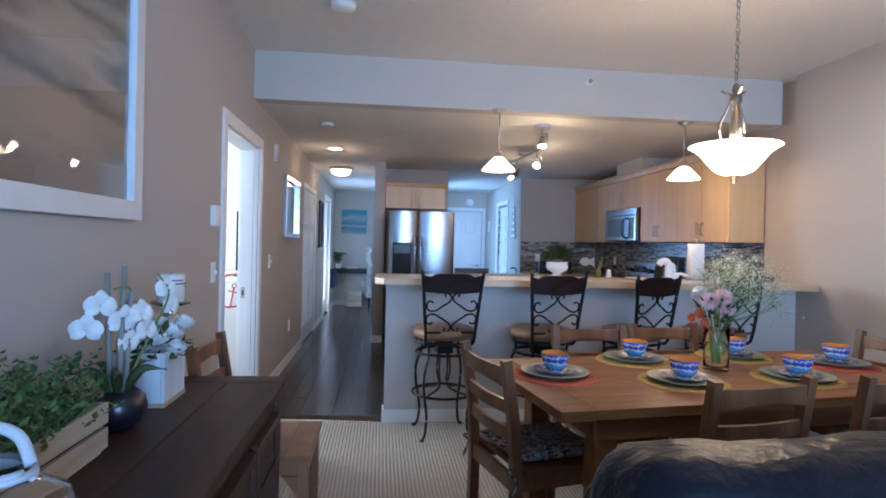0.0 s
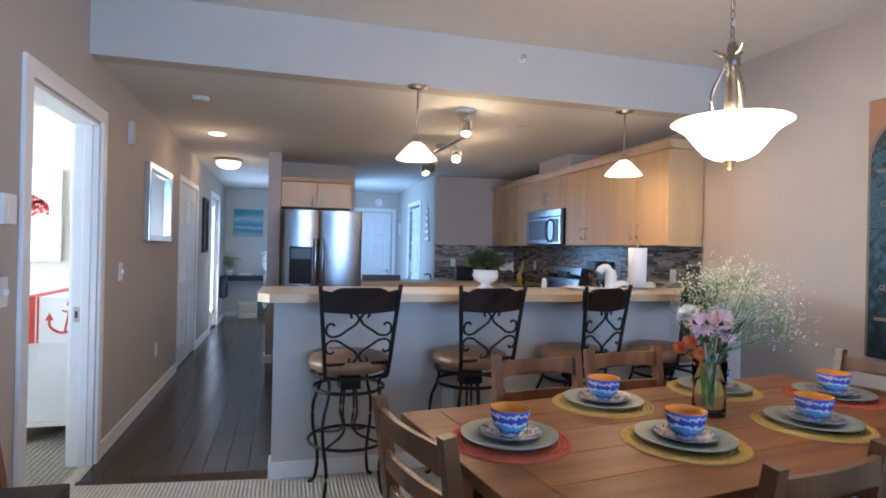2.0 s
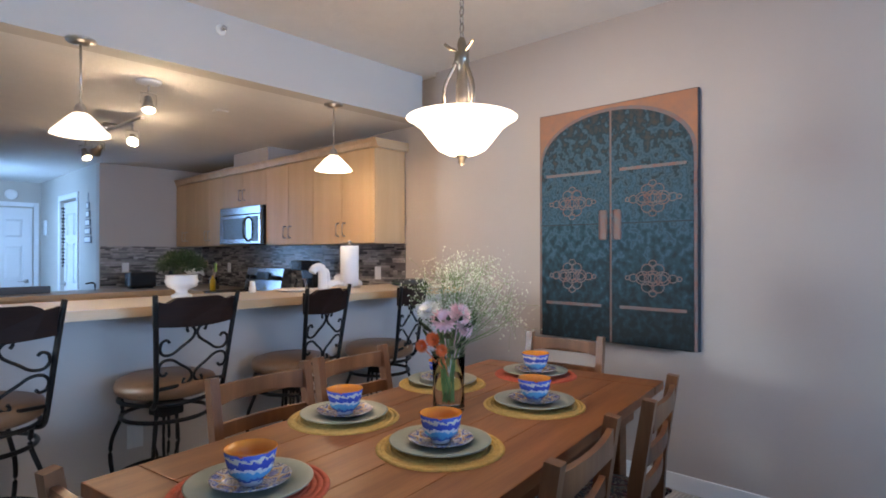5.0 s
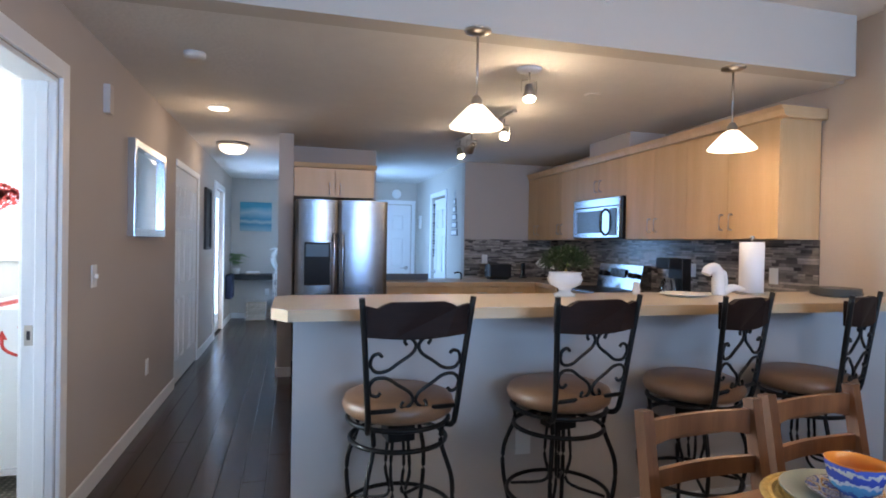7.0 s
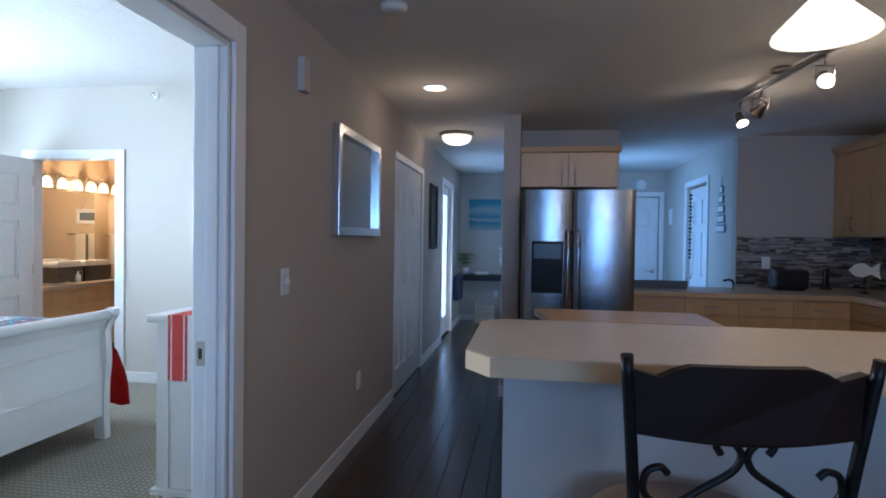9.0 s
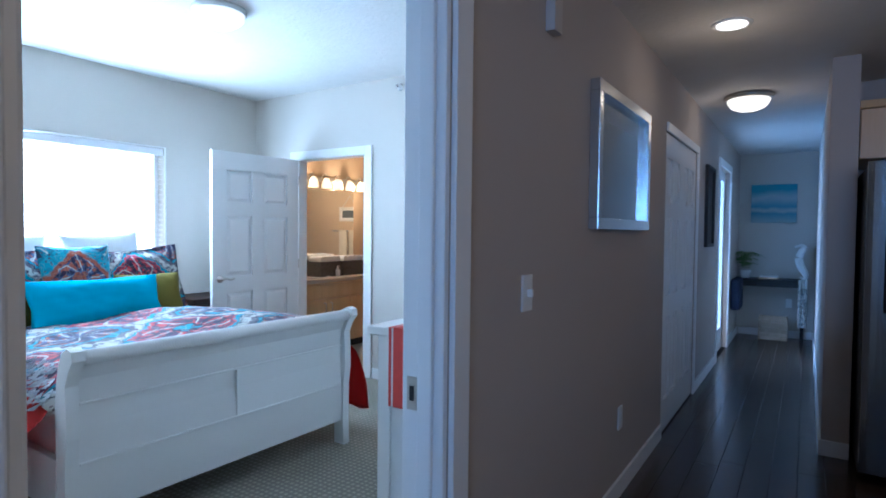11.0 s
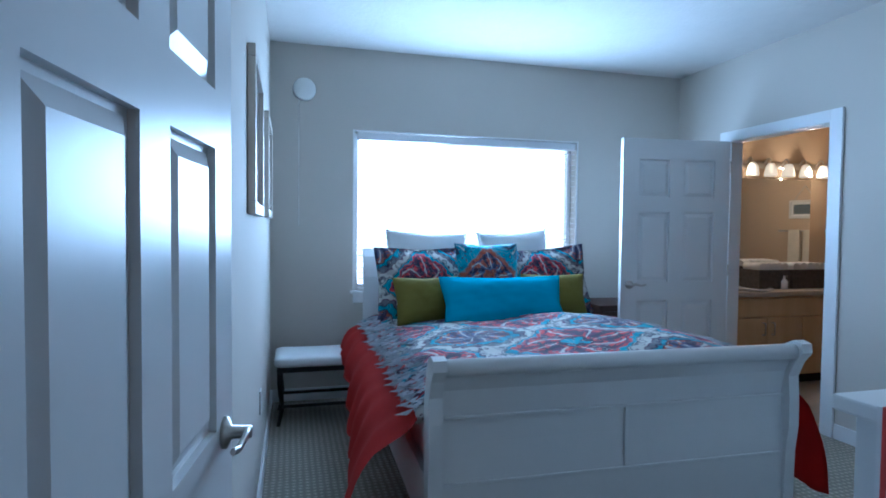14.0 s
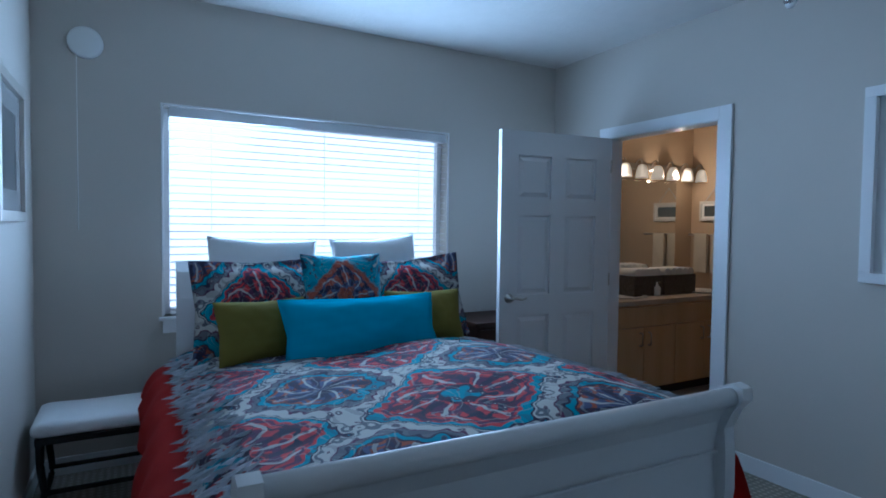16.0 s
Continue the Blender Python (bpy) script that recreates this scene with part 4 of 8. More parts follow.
disc("smoke_detector", (0.19, 6.32, CEIL_KITCHEN), (0, 0, -1), 0.06, 0.03, "round off-white smoke detector on the kitchen ceiling", "detector", CEILING)
disc("smoke_detector", (0.443, 4.57, CEIL_LIVING), (0, 0, -1), 0.075, 0.04, "round white smoke detector on the living room ceiling", "detector")
disc("ceiling_speaker", (2.75, 6.40, CEIL_KITCHEN), (0, 0, -1), 0.055, 0.006, "small round ceiling cover plate", "cover plate", CEILING)


def plate(name, at, size, axis, label, category, rocker=True, mat=PLASTIC, thick=0.008):
    """A wall plate with its middle at a place, facing along an axis (+x, -x, +y, -y)."""
    t = thing(name, at, label, category)
    turn = {"+x": 0, "-x": 180, "+y": 90, "-y": 270}[axis]
    t.matrix_basis = pose(*at, 0, 0, turn)
    w, h = size
    part("plate", boxed(0, thick, -w / 2, w / 2, -h / 2, h / 2, 0.0025), mat, t)
    if rocker == "toggle":
        part("toggle", boxed(thick, thick + 0.018, -0.006, 0.006, -0.012, 0.012, 0.002), mat, t)
    elif rocker == "sockets":
        for z in (-0.02, 0.02):
            part("socket", boxed(thick, thick + 0.003, -0.016, 0.016, z - 0.013, z + 0.013, 0.001), mat, t)
    elif rocker:
        part("rocker", boxed(thick, thick + 0.005, -w * 0.2, w * 0.2, -h * 0.28, h * 0.28, 0.002), mat, t)
    return t


plate("thermostat", (WALL_X, 4.545, 1.462), (0.11, 0.12), "+x", "white thermostat on the living room wall", "thermostat", True, thick=0.03)
plate("light_switch", (WALL_X, 4.557, 1.13), (0.075, 0.12), "+x", "white toggle light switch by the bedroom door", "switch", "toggle")
plate("light_switch", (WALL_X, 6.22, 1.138), (0.075, 0.12), "+x", "white toggle light switch in the hall", "switch", "toggle")
plate("wall_outlet", (WALL_X, 7.38, 0.403), (0.07, 0.115), "+x", "white wall outlet in the hall", "outlet", "sockets")
plate("door_chime", (WALL_X, 6.385, 2.115), (0.07, 0.16), "+x", "taupe door chime box high on the hall wall", "chime", False, PAINT_BAR, 0.035)
plate("wall_outlet", (1.80, 5.30, 0.42), (0.075, 0.115), "-y", "white wall outlet on the bar wall", "outlet", "sockets")
plate("wall_outlet", (0.32, 13.08, 0.45), (0.07, 0.115), "-y", "white wall outlet under the hall table", "outlet", "sockets")
plate("wall_outlet", (EAST_X, 4.72, 0.40), (0.07, 0.115), "-x", "white wall outlet in the dining room", "outlet", "sockets")
plate("wall_outlet", (-2.9, BEDL_Y, 0.45), (0.07, 0.115), "+y", "white wall outlet in the bedroom", "outlet", "sockets")
for y in (6.15, 7.0, 9.0):
    plate("wall_outlet", (4.088, y, 1.15), (0.075, 0.115), "-x", "white wall outlet on the mosaic backsplash", "outlet", "sockets")
plate("wall_outlet", (3.15, KFAR_Y - 0.011, 1.15), (0.075, 0.115), "-y", "white wall outlet on the mosaic backsplash", "outlet", "sockets")
plate("wall_intercom", (2.87, 12.35, 1.7), (0.10, 0.22), "-x", "white intercom panel in the passage", "intercom", True, thick=0.03)
disc("passage_chime", (2.5, 12.7, 2.2), (0, -1, 0), 0.08, 0.03, "round white chime on the passage wall", "chime")


def sprinkler(at, normal):
    s = thing("sprinkler_head", at, "small chrome fire sprinkler head", "sprinkler")
    s.matrix_basis = Matrix.Translation(at) @ Vector(normal).to_track_quat("Z", "Y").to_matrix().to_4x4()
    part("rosette", lathe(bmesh.new(), [(0.0, 0.0), (0.032, 0.0), (0.026, 0.008), (0.0, 0.01)], seg=20), PLASTIC, s)
    part("nozzle", lathe(bmesh.new(), [(0.009, 0.008), (0.009, 0.04), (0.018, 0.044), (0.0, 0.046)], seg=14), CHROME, s)


sprinkler((2.338, BEAM_Y, 2.66), (0, -1, 0))
sprinkler((-2.49, BATH_Y, 2.58), (0, -1, 0))


# ---- patterned materials ----
def nodes_of(name, rough=0.8):
    m = bpy.data.materials.new(name)
    m.use_nodes = True
    n, l = m.node_tree.nodes, m.node_tree.links
    n["Principled BSDF"].inputs["Roughness"].default_value = rough
    n["Principled BSDF"].inputs["Specular IOR Level"].default_value = 0.25
    return m, n, l, n["Principled BSDF"]


def ramp(n, stops, mode="CONSTANT"):
    r = n.new("ShaderNodeValToRGB")
    e = r.color_ramp.elements
    r.color_ramp.interpolation = mode
    while len(e) < len(stops):
        e.new(0.5)
    for s, (p, c) in zip(e, stops):
        s.position, s.color = p, (*c, 1)
    return r


NAVY, RASP, AQUA, GREYB, CREAM, PLUM = (0.022, 0.020, 0.045), (0.46, 0.035, 0.045), (0.015, 0.25, 0.34), (0.12, 0.13, 0.15), (0.46, 0.45, 0.42), (0.085, 0.025, 0.065)
LILAC, RUST = (0.075, 0.09, 0.17), (0.30, 0.075, 0.04)
MEDALLIONS = [(0.0, NAVY), (0.03, LILAC), (0.09, RUST), (0.13, LILAC), (0.17, RUST), (0.21, NAVY), (0.235, AQUA), (0.31, NAVY), (0.33, GREYB), (0.385, PLUM), (0.405, CREAM), (0.475, GREYB), (0.495, CREAM), (0.515, NAVY), (0.535, AQUA), (0.59, RASP), (0.625, PLUM), (0.67, RASP), (0.74, NAVY), (0.77, RASP), (0.82, PLUM), (0.90, RASP), (0.945, NAVY), (0.985, AQUA)]


def paisley(name, period, stops=MEDALLIONS, axes="XY", line=0.55):
    """Printed cloth: an ogee lattice of scalloped medallions and diamonds with fine scrolls and dots over it."""
    m, n, l, b = nodes_of(name, 0.85)
    co, mp = n.new("ShaderNodeTexCoord"), n.new("ShaderNodeMapping")
    mp.inputs["Scale"].default_value = (1 / period, 1 / period, 1 / period)
    l.new(co.outputs["Object"], mp.inputs["Vector"])

    def math_node(kind, one, two=None, three=None):
        x = n.new("ShaderNodeMath")
        x.operation = kind
        for k, v in enumerate((one, two, three)):
            if isinstance(v, (int, float)):
                x.inputs[k].default_value = v
            elif v is not None:
                l.new(v, x.inputs[k])
        return x.outputs[0]

    def warped(size, amount):
        w, p = n.new("ShaderNodeTexNoise"), n.new("ShaderNodeVectorMath")
        w.inputs["Scale"].default_value, w.inputs["Detail"].default_value = size, 1.5
        l.new(mp.outputs[0], w.inputs["Vector"])
        p.operation = "MULTIPLY_ADD"
        p.inputs[1].default_value = (amount, amount, amount)
        l.new(w.outputs["Color"], p.inputs[0])
        l.new(mp.outputs[0], p.inputs[2])
        return w, p.outputs[0]

    def mixed(fac, one, two):
        x = n.new("ShaderNodeMix")
        x.data_type = "RGBA"
        l.new(fac, x.inputs["Factor"])
        l.new(one, x.inputs["A"])
        if isinstance(two, tuple):
            x.inputs["B"].default_value = (*two, 1)
        else:
            l.new(two, x.inputs["B"])
        return x.outputs["Result"]

    soft, slow = warped(2.0, 0.045)
    _, quick = warped(9.0, 0.09)
    sep = n.new("ShaderNodeSeparateXYZ")
    l.new(slow, sep.inputs[0])
    one, two = sep.outputs[axes[0]], sep.outputs[axes[1]]

    def waves(turns, phase=0.0):
        return [math_node("COSINE", math_node("MULTIPLY_ADD", a, turns * 6.2832, phase)) for a in (one, two)]

    c1, c2 = waves(1.0)
    s1, s2 = waves(3.0, 0.6)
    t1, t2 = waves(9.0, 0.3)
    field = math_node("MULTIPLY_ADD", math_node("ADD", c1, c2), 0.25, 0.5)
    field = math_node("MULTIPLY_ADD", math_node("MULTIPLY", s1, s2), 0.055, field)
    field = math_node("MULTIPLY_ADD", math_node("MULTIPLY", t1, t2), 0.030, field)
    main = ramp(n, stops)
    l.new(field, main.inputs[0])
    # petals that fan out round the middle of each medallion and diamond
    p1, p2 = waves(1.0, -1.5708)
    turn = math_node("ARCTAN2", p2, p1)
    fan = math_node("COSINE", math_node("MULTIPLY_ADD", field, 12.0, math_node("MULTIPLY", turn, 8.0)))
    inside = ramp(n, [(0.0, (0.9, 0.9, 0.9)), (0.20, (0, 0, 0)), (0.66, (0.9, 0.9, 0.9)), (0.93, (0, 0, 0))])
    l.new(field, inside.inputs[0])
    dark = math_node("MULTIPLY", math_node("GREATER_THAN", fan, 0.50), inside.outputs[0])
    pale = math_node("MULTIPLY", math_node("LESS_THAN", fan, -0.90), inside.outputs[0])
    # curling scroll lines, pale on the dark grounds and dark on the pale ones
    wave = n.new("ShaderNodeTexWave")
    wave.wave_type = "RINGS"
    wave.inputs["Scale"].default_value, wave.inputs["Distortion"].default_value, wave.inputs["Detail"].default_value = 1.5, 22.0, 1.0
    wave.inputs["Detail Scale"].default_value = 1.6
    l.new(quick, wave.inputs["Vector"])
    thin = ramp(n, [(0.0, (0, 0, 0)), (0.80, (line, line, line)), (0.91, (0, 0, 0))])
    l.new(wave.outputs["Fac"], thin.inputs[0])
    colour = mixed(pale, mixed(dark, main.outputs[0], NAVY), CREAM)
    colour = mixed(thin.outputs[0], colour, CREAM)
    low = ramp(n, [(0.0, (line, line, line)), (0.10, (0, 0, 0))])
    l.new(wave.outputs["Fac"], low.inputs[0])
    colour = mixed(low.outputs[0], colour, NAVY)
    # beads and small leaf shapes
    tiny = n.new("ShaderNodeTexVoronoi")
    tiny.inputs["Scale"].default_value = 17.0
    l.new(quick, tiny.inputs["Vector"])
    bead = ramp(n, [(0.0, CREAM), (0.10, NAVY), (0.20, PLUM), (0.30, GREYB)])
    l.new(tiny.outputs["Distance"], bead.inputs[0])
    show = ramp(n, [(0.0, (0.8, 0.8, 0.8)), (0.26, (0, 0, 0))])
    l.new(tiny.outputs["Distance"], show.inputs[0])
    colour = mixed(show.outputs[0], colour, bead.outputs[0])
    l.new(colour, b.inputs["Base Color"])
    bp = n.new("ShaderNodeBump")
    bp.inputs["Strength"].default_value, bp.inputs["Distance"].default_value = 0.4, 0.006
    l.new(soft.outputs["Fac"], bp.inputs["Height"])
    l.new(bp.outputs[0], b.inputs["Normal"])
    return m


def bands(name, axis, stops, warp=0.15, scale=1.0, detail=6.0, rough=0.7, mode="LINEAR", nscale=3.0, stretch=(1, 1, 1), tilt=0):
    """Brushed bands of colour across one axis of the object: painted seascapes and glazed ware."""
    m, n, l, b = nodes_of(name, rough)
    co, sep, noi = n.new("ShaderNodeTexCoord"), n.new("ShaderNodeSeparateXYZ"), n.new("ShaderNodeTexNoise")
    l.new(co.outputs["Object"], sep.inputs[0])
    mp = n.new("ShaderNodeMapping")
    mp.inputs["Scale"].default_value, mp.inputs["Rotation"].default_value = stretch, (radians(tilt), 0, 0)
    l.new(co.outputs["Object"], mp.inputs["Vector"])
    l.new(mp.outputs[0], noi.inputs["Vector"])
    noi.inputs["Scale"].default_value, noi.inputs["Detail"].default_value = nscale, detail
    a, c = n.new("ShaderNodeMath"), n.new("ShaderNodeMath")
    a.operation, c.operation = "MULTIPLY_ADD", "MULTIPLY_ADD"
    l.new(noi.outputs["Fac"], a.inputs[0])
    a.inputs[1].default_value, a.inputs[2].default_value = 2 * warp, -warp
    l.new(sep.outputs["XYZ".index(axis)], c.inputs[0])
    c.inputs[1].default_value = scale
    l.new(a.outputs[0], c.inputs[2])
    r = ramp(n, stops, mode)
    l.new(c.outputs[0], r.inputs[0])
    l.new(r.outputs[0], b.inputs["Base Color"])
    return m


DUVET = paisley("paisley_duvet_print", 0.80, line=0.30)
SHAM = paisley("paisley_sham_print", 0.62, axes="YZ", line=0.30)
BROWNS = [(0.10, 0.07, 0.06), (0.30, 0.27, 0.24), (0.07, 0.05, 0.05), (0.25, 0.06, 0.05), (0.10, 0.08, 0.07), (0.32, 0.24, 0.18), (0.09, 0.12, 0.13), (0.24, 0.18, 0.14)]
CUSHIONPRINT = paisley("floral_seat_print", 0.17, [(k / 14, BROWNS[k % 8]) for k in range(14)])
TEALPRINT = paisley("teal_print", 0.50, [(0.0, (0.02, 0.20, 0.28)), (0.30, (0.03, 0.27, 0.36)), (0.52, (0.20, 0.20, 0.22)), (0.56, (0.33, 0.08, 0.05)), (0.68, LILAC), (0.76, (0.33, 0.08, 0.05)), (0.86, LILAC), (0.95, RUST)], "YZ", 0.25)
BOWLPRINT = bands("blue_bowl_glaze", "Z", [(0.0, (0.55, 0.60, 0.68)), (0.12, (0.06, 0.12, 0.40)), (0.24, (0.10, 0.35, 0.62)), (0.40, (0.60, 0.62, 0.66)), (0.52, (0.05, 0.08, 0.36)), (0.66, (0.50, 0.46, 0.40)), (0.76, (0.06, 0.10, 0.40)), (0.90, (0.55, 0.09, 0.03))], 0.22, 10.5, 3, 0.22, "CONSTANT", 62)
SAUCERPRINT = paisley("saucer_glaze", 0.06, [(0.0, (0.5, 0.5, 0.5)), (0.3, (0.05, 0.10, 0.35)), (0.42, (0.55, 0.52, 0.48)), (0.55, (0.45, 0.22, 0.03)), (0.68, (0.5, 0.5, 0.52)), (0.8, (0.08, 0.12, 0.36))])
SAUCERPRINT.node_tree.nodes["Principled BSDF"].inputs["Roughness"].default_value = 0.25


# ---- cushions ----
def pillow(bm, w, h, d, flange=0.0, seed=0):
    """A stuffed pillow in the yz plane, thick along x, with a flat flange round it where asked."""
    n = 24
    grid = {}
    fy, fz = flange / (w / 2 + flange), flange / (h / 2 + flange)
    for side in (-1, 1):
        for i in range(n + 1):
            for j in range(n + 1):
                if side == 1 and (i in (0, n) or j in (0, n)):
                    grid[side, i, j] = grid[-1, i, j]
                    continue
                s, t = 2 * i / n - 1, 2 * j / n - 1
                u, v = min(1.0, abs(s) / (1 - fy)), min(1.0, abs(t) / (1 - fz))
                puff = max(0.0, (1 - u ** 2.6) * (1 - v ** 2.6)) ** 0.55
                wob = noise.noise((s * 1.6 + seed, t * 1.6, side + seed * 0.7)) * 0.16 + noise.noise((s * 5 + seed, t * 5, side * 3)) * 0.05
                y = s * (w / 2 + flange) * (1 - 0.075 * (1 - abs(t)) * abs(s) ** 3)
                z = t * (h / 2 + flange) * (1 - 0.085 * (1 - abs(s)) * abs(t) ** 3)
                ripple = 0.006 * noise.noise((s * 6 + seed, t * 6, 2.0)) if flange else 0.0
                grid[side, i, j] = bm.verts.new((side * max(0.002, d / 2 * puff * (1 + wob)) + ripple, y, z))
        for i in range(n):
            for j in range(n):
                bm.faces.new((grid[side, i, j], grid[side, i + 1, j], grid[side, i + 1, j + 1], grid[side, i, j + 1])).smooth = True
    return bm


# ---- dining table ----
TT = 8.0
TABLE = pose(2.265, 3.575, 0, 0, 0, TT)
table = thing("dining_table", (0, 0, 0), "warm brown wooden dining table laid for six", "table")
table.matrix_basis = TABLE
for k in range(5):
    y0 = -0.45 + k * 0.18
    part("plank", boxed(-0.86, 0.86, y0 + 0.001, y0 + 0.179, 0.722, 0.760, 0.003), TABLEWOOD, table)
for s in (-1, 1):
    a, b = sorted((s * 0.862, s * 1.0))
    e = part("breadboard_end", boxed(a, b, -0.45, 0.45, 0.722, 0.760, 0.004), TABLEWOOD, table)
for s in (-1, 1):
    part("apron", boxed(-0.82, 0.82, s * 0.36 - 0.012, s * 0.36 + 0.012, 0.62, 0.721, 0.003), TABLEWOOD, table)
    part("apron", boxed(s * 0.81 - 0.012, s * 0.81 + 0.012, -0.345, 0.345, 0.62, 0.721, 0.003), TABLEWOOD, table)
    for t in (-1, 1):
        part("leg", boxed(s * 0.76 - 0.045, s * 0.76 + 0.045, t * 0.30 - 0.045, t * 0.30 + 0.045, 0, 0.72, 0.006), TABLEWOOD, table)


# ---- dining chairs ----
def make_chair(cushion=True):
    """Faces +y: seat front at +y, back at -y."""
    c = thing("dining_chair", (0, 0, 0), "brown wooden dining chair with slatted back and tied cushion" if cushion else "brown wooden dining chair with a bare seat against the wall", "chair", "dining chairs")
    for s in (-1, 1):
        part("front_leg", boxed(s * 0.195 - 0.022, s * 0.195 + 0.022, 0.165, 0.209, 0, 0.43, 0.004), CHAIRWOOD, c)
        bm = bmesh.new()
        prism(bm, [(-0.235, 0), (-0.19, 0), (-0.185, 0.40), (-0.20, 0.62), (-0.245, 0.89), (-0.282, 0.885), (-0.24, 0.60), (-0.228, 0.40)], "x", s * 0.205 - 0.018, s * 0.205 + 0.018)
        part("back_leg", bm, CHAIRWOOD, c)
        part("seat_rail", boxed(s * 0.195 - 0.012, s * 0.195 + 0.012, -0.185, 0.165, 0.365, 0.43, 0.002), CHAIRWOOD, c)
        br = bmesh.new()
        prism(br, [(0.165, 0.36), (0.10, 0.36), (0.165, 0.28)], "x", s * 0.195 - 0.010, s * 0.195 + 0.010)
        part("bracket", br, CHAIRWOOD, c)
    part("front_rail", boxed(-0.173, 0.173, 0.18, 0.203, 0.365, 0.43, 0.002), CHAIRWOOD, c)
    part("rear_rail", boxed(-0.187, 0.187, -0.222, -0.20, 0.365, 0.43, 0.002), CHAIRWOOD, c)
    for k in range(4):
        part("seat_board", boxed(-0.23, 0.23, -0.18 + k * 0.1, -0.18 + k * 0.1 + 0.0985, 0.431, 0.452, 0.003), CHAIRWOOD, c)
    for z, h, dy in ((0.82, 0.075, -0.262), (0.70, 0.05, -0.240), (0.59, 0.05, -0.222)):
        bm = bmesh.new()
        n = 10
        top = [(-0.187 + 0.374 * k / n, -0.03 * math.sin(math.pi * k / n) * 0.6) for k in range(n + 1)]
        prism(bm, [(x, dy + y - 0.009) for x, y in top] + [(x, dy + y + 0.009) for x, y in reversed(top)], "z", z - h / 2, z + h / 2)
        if z > 0.8:
            for v in bm.verts:
                if v.co.z < z:
                    v.co.z += 0.022 * math.cos(v.co.x / 0.187 * math.pi / 2)
        part("back_slat", bm, CHAIRWOOD, c)
    if cushion:
        bm = bmesh.new()
        pillow(bm, 0.42, 0.40, 0.07, seed=3)
        bmesh.ops.transform(bm, matrix=pose(0, 0.01, 0.482, 0, 90, 0), verts=bm.verts)
        cu = part("seat_cushion", bm, CUSHIONPRINT, c, "dark floral seat cushion")
        for s in (-1, 1):
            tie = bmesh.new()
            tube(tie, curve([(s * 0.19, -0.19, 0.47), (s * 0.225, -0.25, 0.46), (s * 0.24, -0.22, 0.42), (s * 0.235, -0.25, 0.36)], 5), 0.006, 6)
            part("tie", tie, CUSHIONPRINT, cu)
    return c


chair = make_chair()
chair.matrix_basis = pose(1.40, 3.50, 0, 0, 0, -90 + TT + 6)
for x, y, a in ((2.00, 3.20, TT + 2), (2.62, 3.27, TT + 4), (1.93, 3.98, 180 + TT - 2), (2.43, 4.06, 180 + TT), (3.26, 3.86, 90 + TT)):
    copy_thing(chair, pose(x, y, 0, 0, 0, a))
wallchair = make_chair(False)
wallchair.matrix_basis = pose(0.22, 3.67, 0, 0, 0, -90)


# ---- table settings ----
def setting(x, y, red):
    at = TABLE @ Vector((x, y, 0.760))
    pm = thing("placemat", at, "round red woven placemat on the table" if red else "round straw-coloured woven placemat on the table", "placemat", "placemats")
    lathe_bm = bmesh.new()
    prof = []
    for k in range(12):
        r0 = 0.19 * (1 - k / 12)
        prof += [(r0, 0.001), (r0 - 0.004, 0.0055), (r0 - 0.011, 0.0055), (r0 - 0.0155, 0.003)]
    part("mat", lathe(lathe_bm, [(0.0, 0.0), (0.19, 0.0)] + prof + [(0.0, 0.004)], seg=40), REDSTRAW if red else STRAW, pm)
    dp = thing("dinner_plate", at + Vector((0, 0, 0.0055)), "sage green stoneware dinner plate on a placemat", "plate", "dinner plates")
    part("plate", lathe(bmesh.new(), [(0.0, 0.0), (0.085, 0.0), (0.10, 0.006), (0.148, 0.017), (0.150, 0.020), (0.146, 0.021), (0.098, 0.011), (0.083, 0.006), (0.0, 0.006)], seg=44), SAGE, dp)
    sp = thing("saucer", at + Vector((0.004, 0.003, 0.0118)), "small patterned blue and purple plate", "plate", "patterned saucers")
    part("plate", lathe(bmesh.new(), [(0.0, 0.0), (0.05, 0.0), (0.062, 0.006), (0.094, 0.018), (0.096, 0.020), (0.092, 0.0205), (0.06, 0.010), (0.049, 0.005), (0.0, 0.005)], seg=40), SAUCERPRINT, sp)
    bo = thing("footed_bowl", at + Vector((0.002, 0.0, 0.0172)), "small blue patterned bowl with an orange inside", "bowl", "bowls")
    part("outside", lathe(bmesh.new(), [(0.0, 0.0), (0.028, 0.0), (0.030, 0.010), (0.034, 0.014), (0.050, 0.030), (0.057, 0.055), (0.062, 0.083), (0.0605, 0.0835)], seg=36, caps=False), BOWLPRINT, bo)
    part("inside", lathe(bmesh.new(), [(0.0612, 0.0834), (0.0632, 0.0855), (0.0605, 0.086), (0.054, 0.058), (0.046, 0.034), (0.030, 0.020), (0.0, 0.018)], seg=36, caps=False), ORANGEGLAZE, bo, "orange glazed inside and rim")


inv = TABLE.inverted()
for wx, wy, red in ((1.48, 3.53, True), (1.995, 3.845, False), (2.01, 3.40, False), (2.60, 3.95, False), (2.585, 3.462, False), (3.03, 3.757, True)):
    q = inv @ Vector((wx, wy, 0))
    setting(q.x, q.y, red)

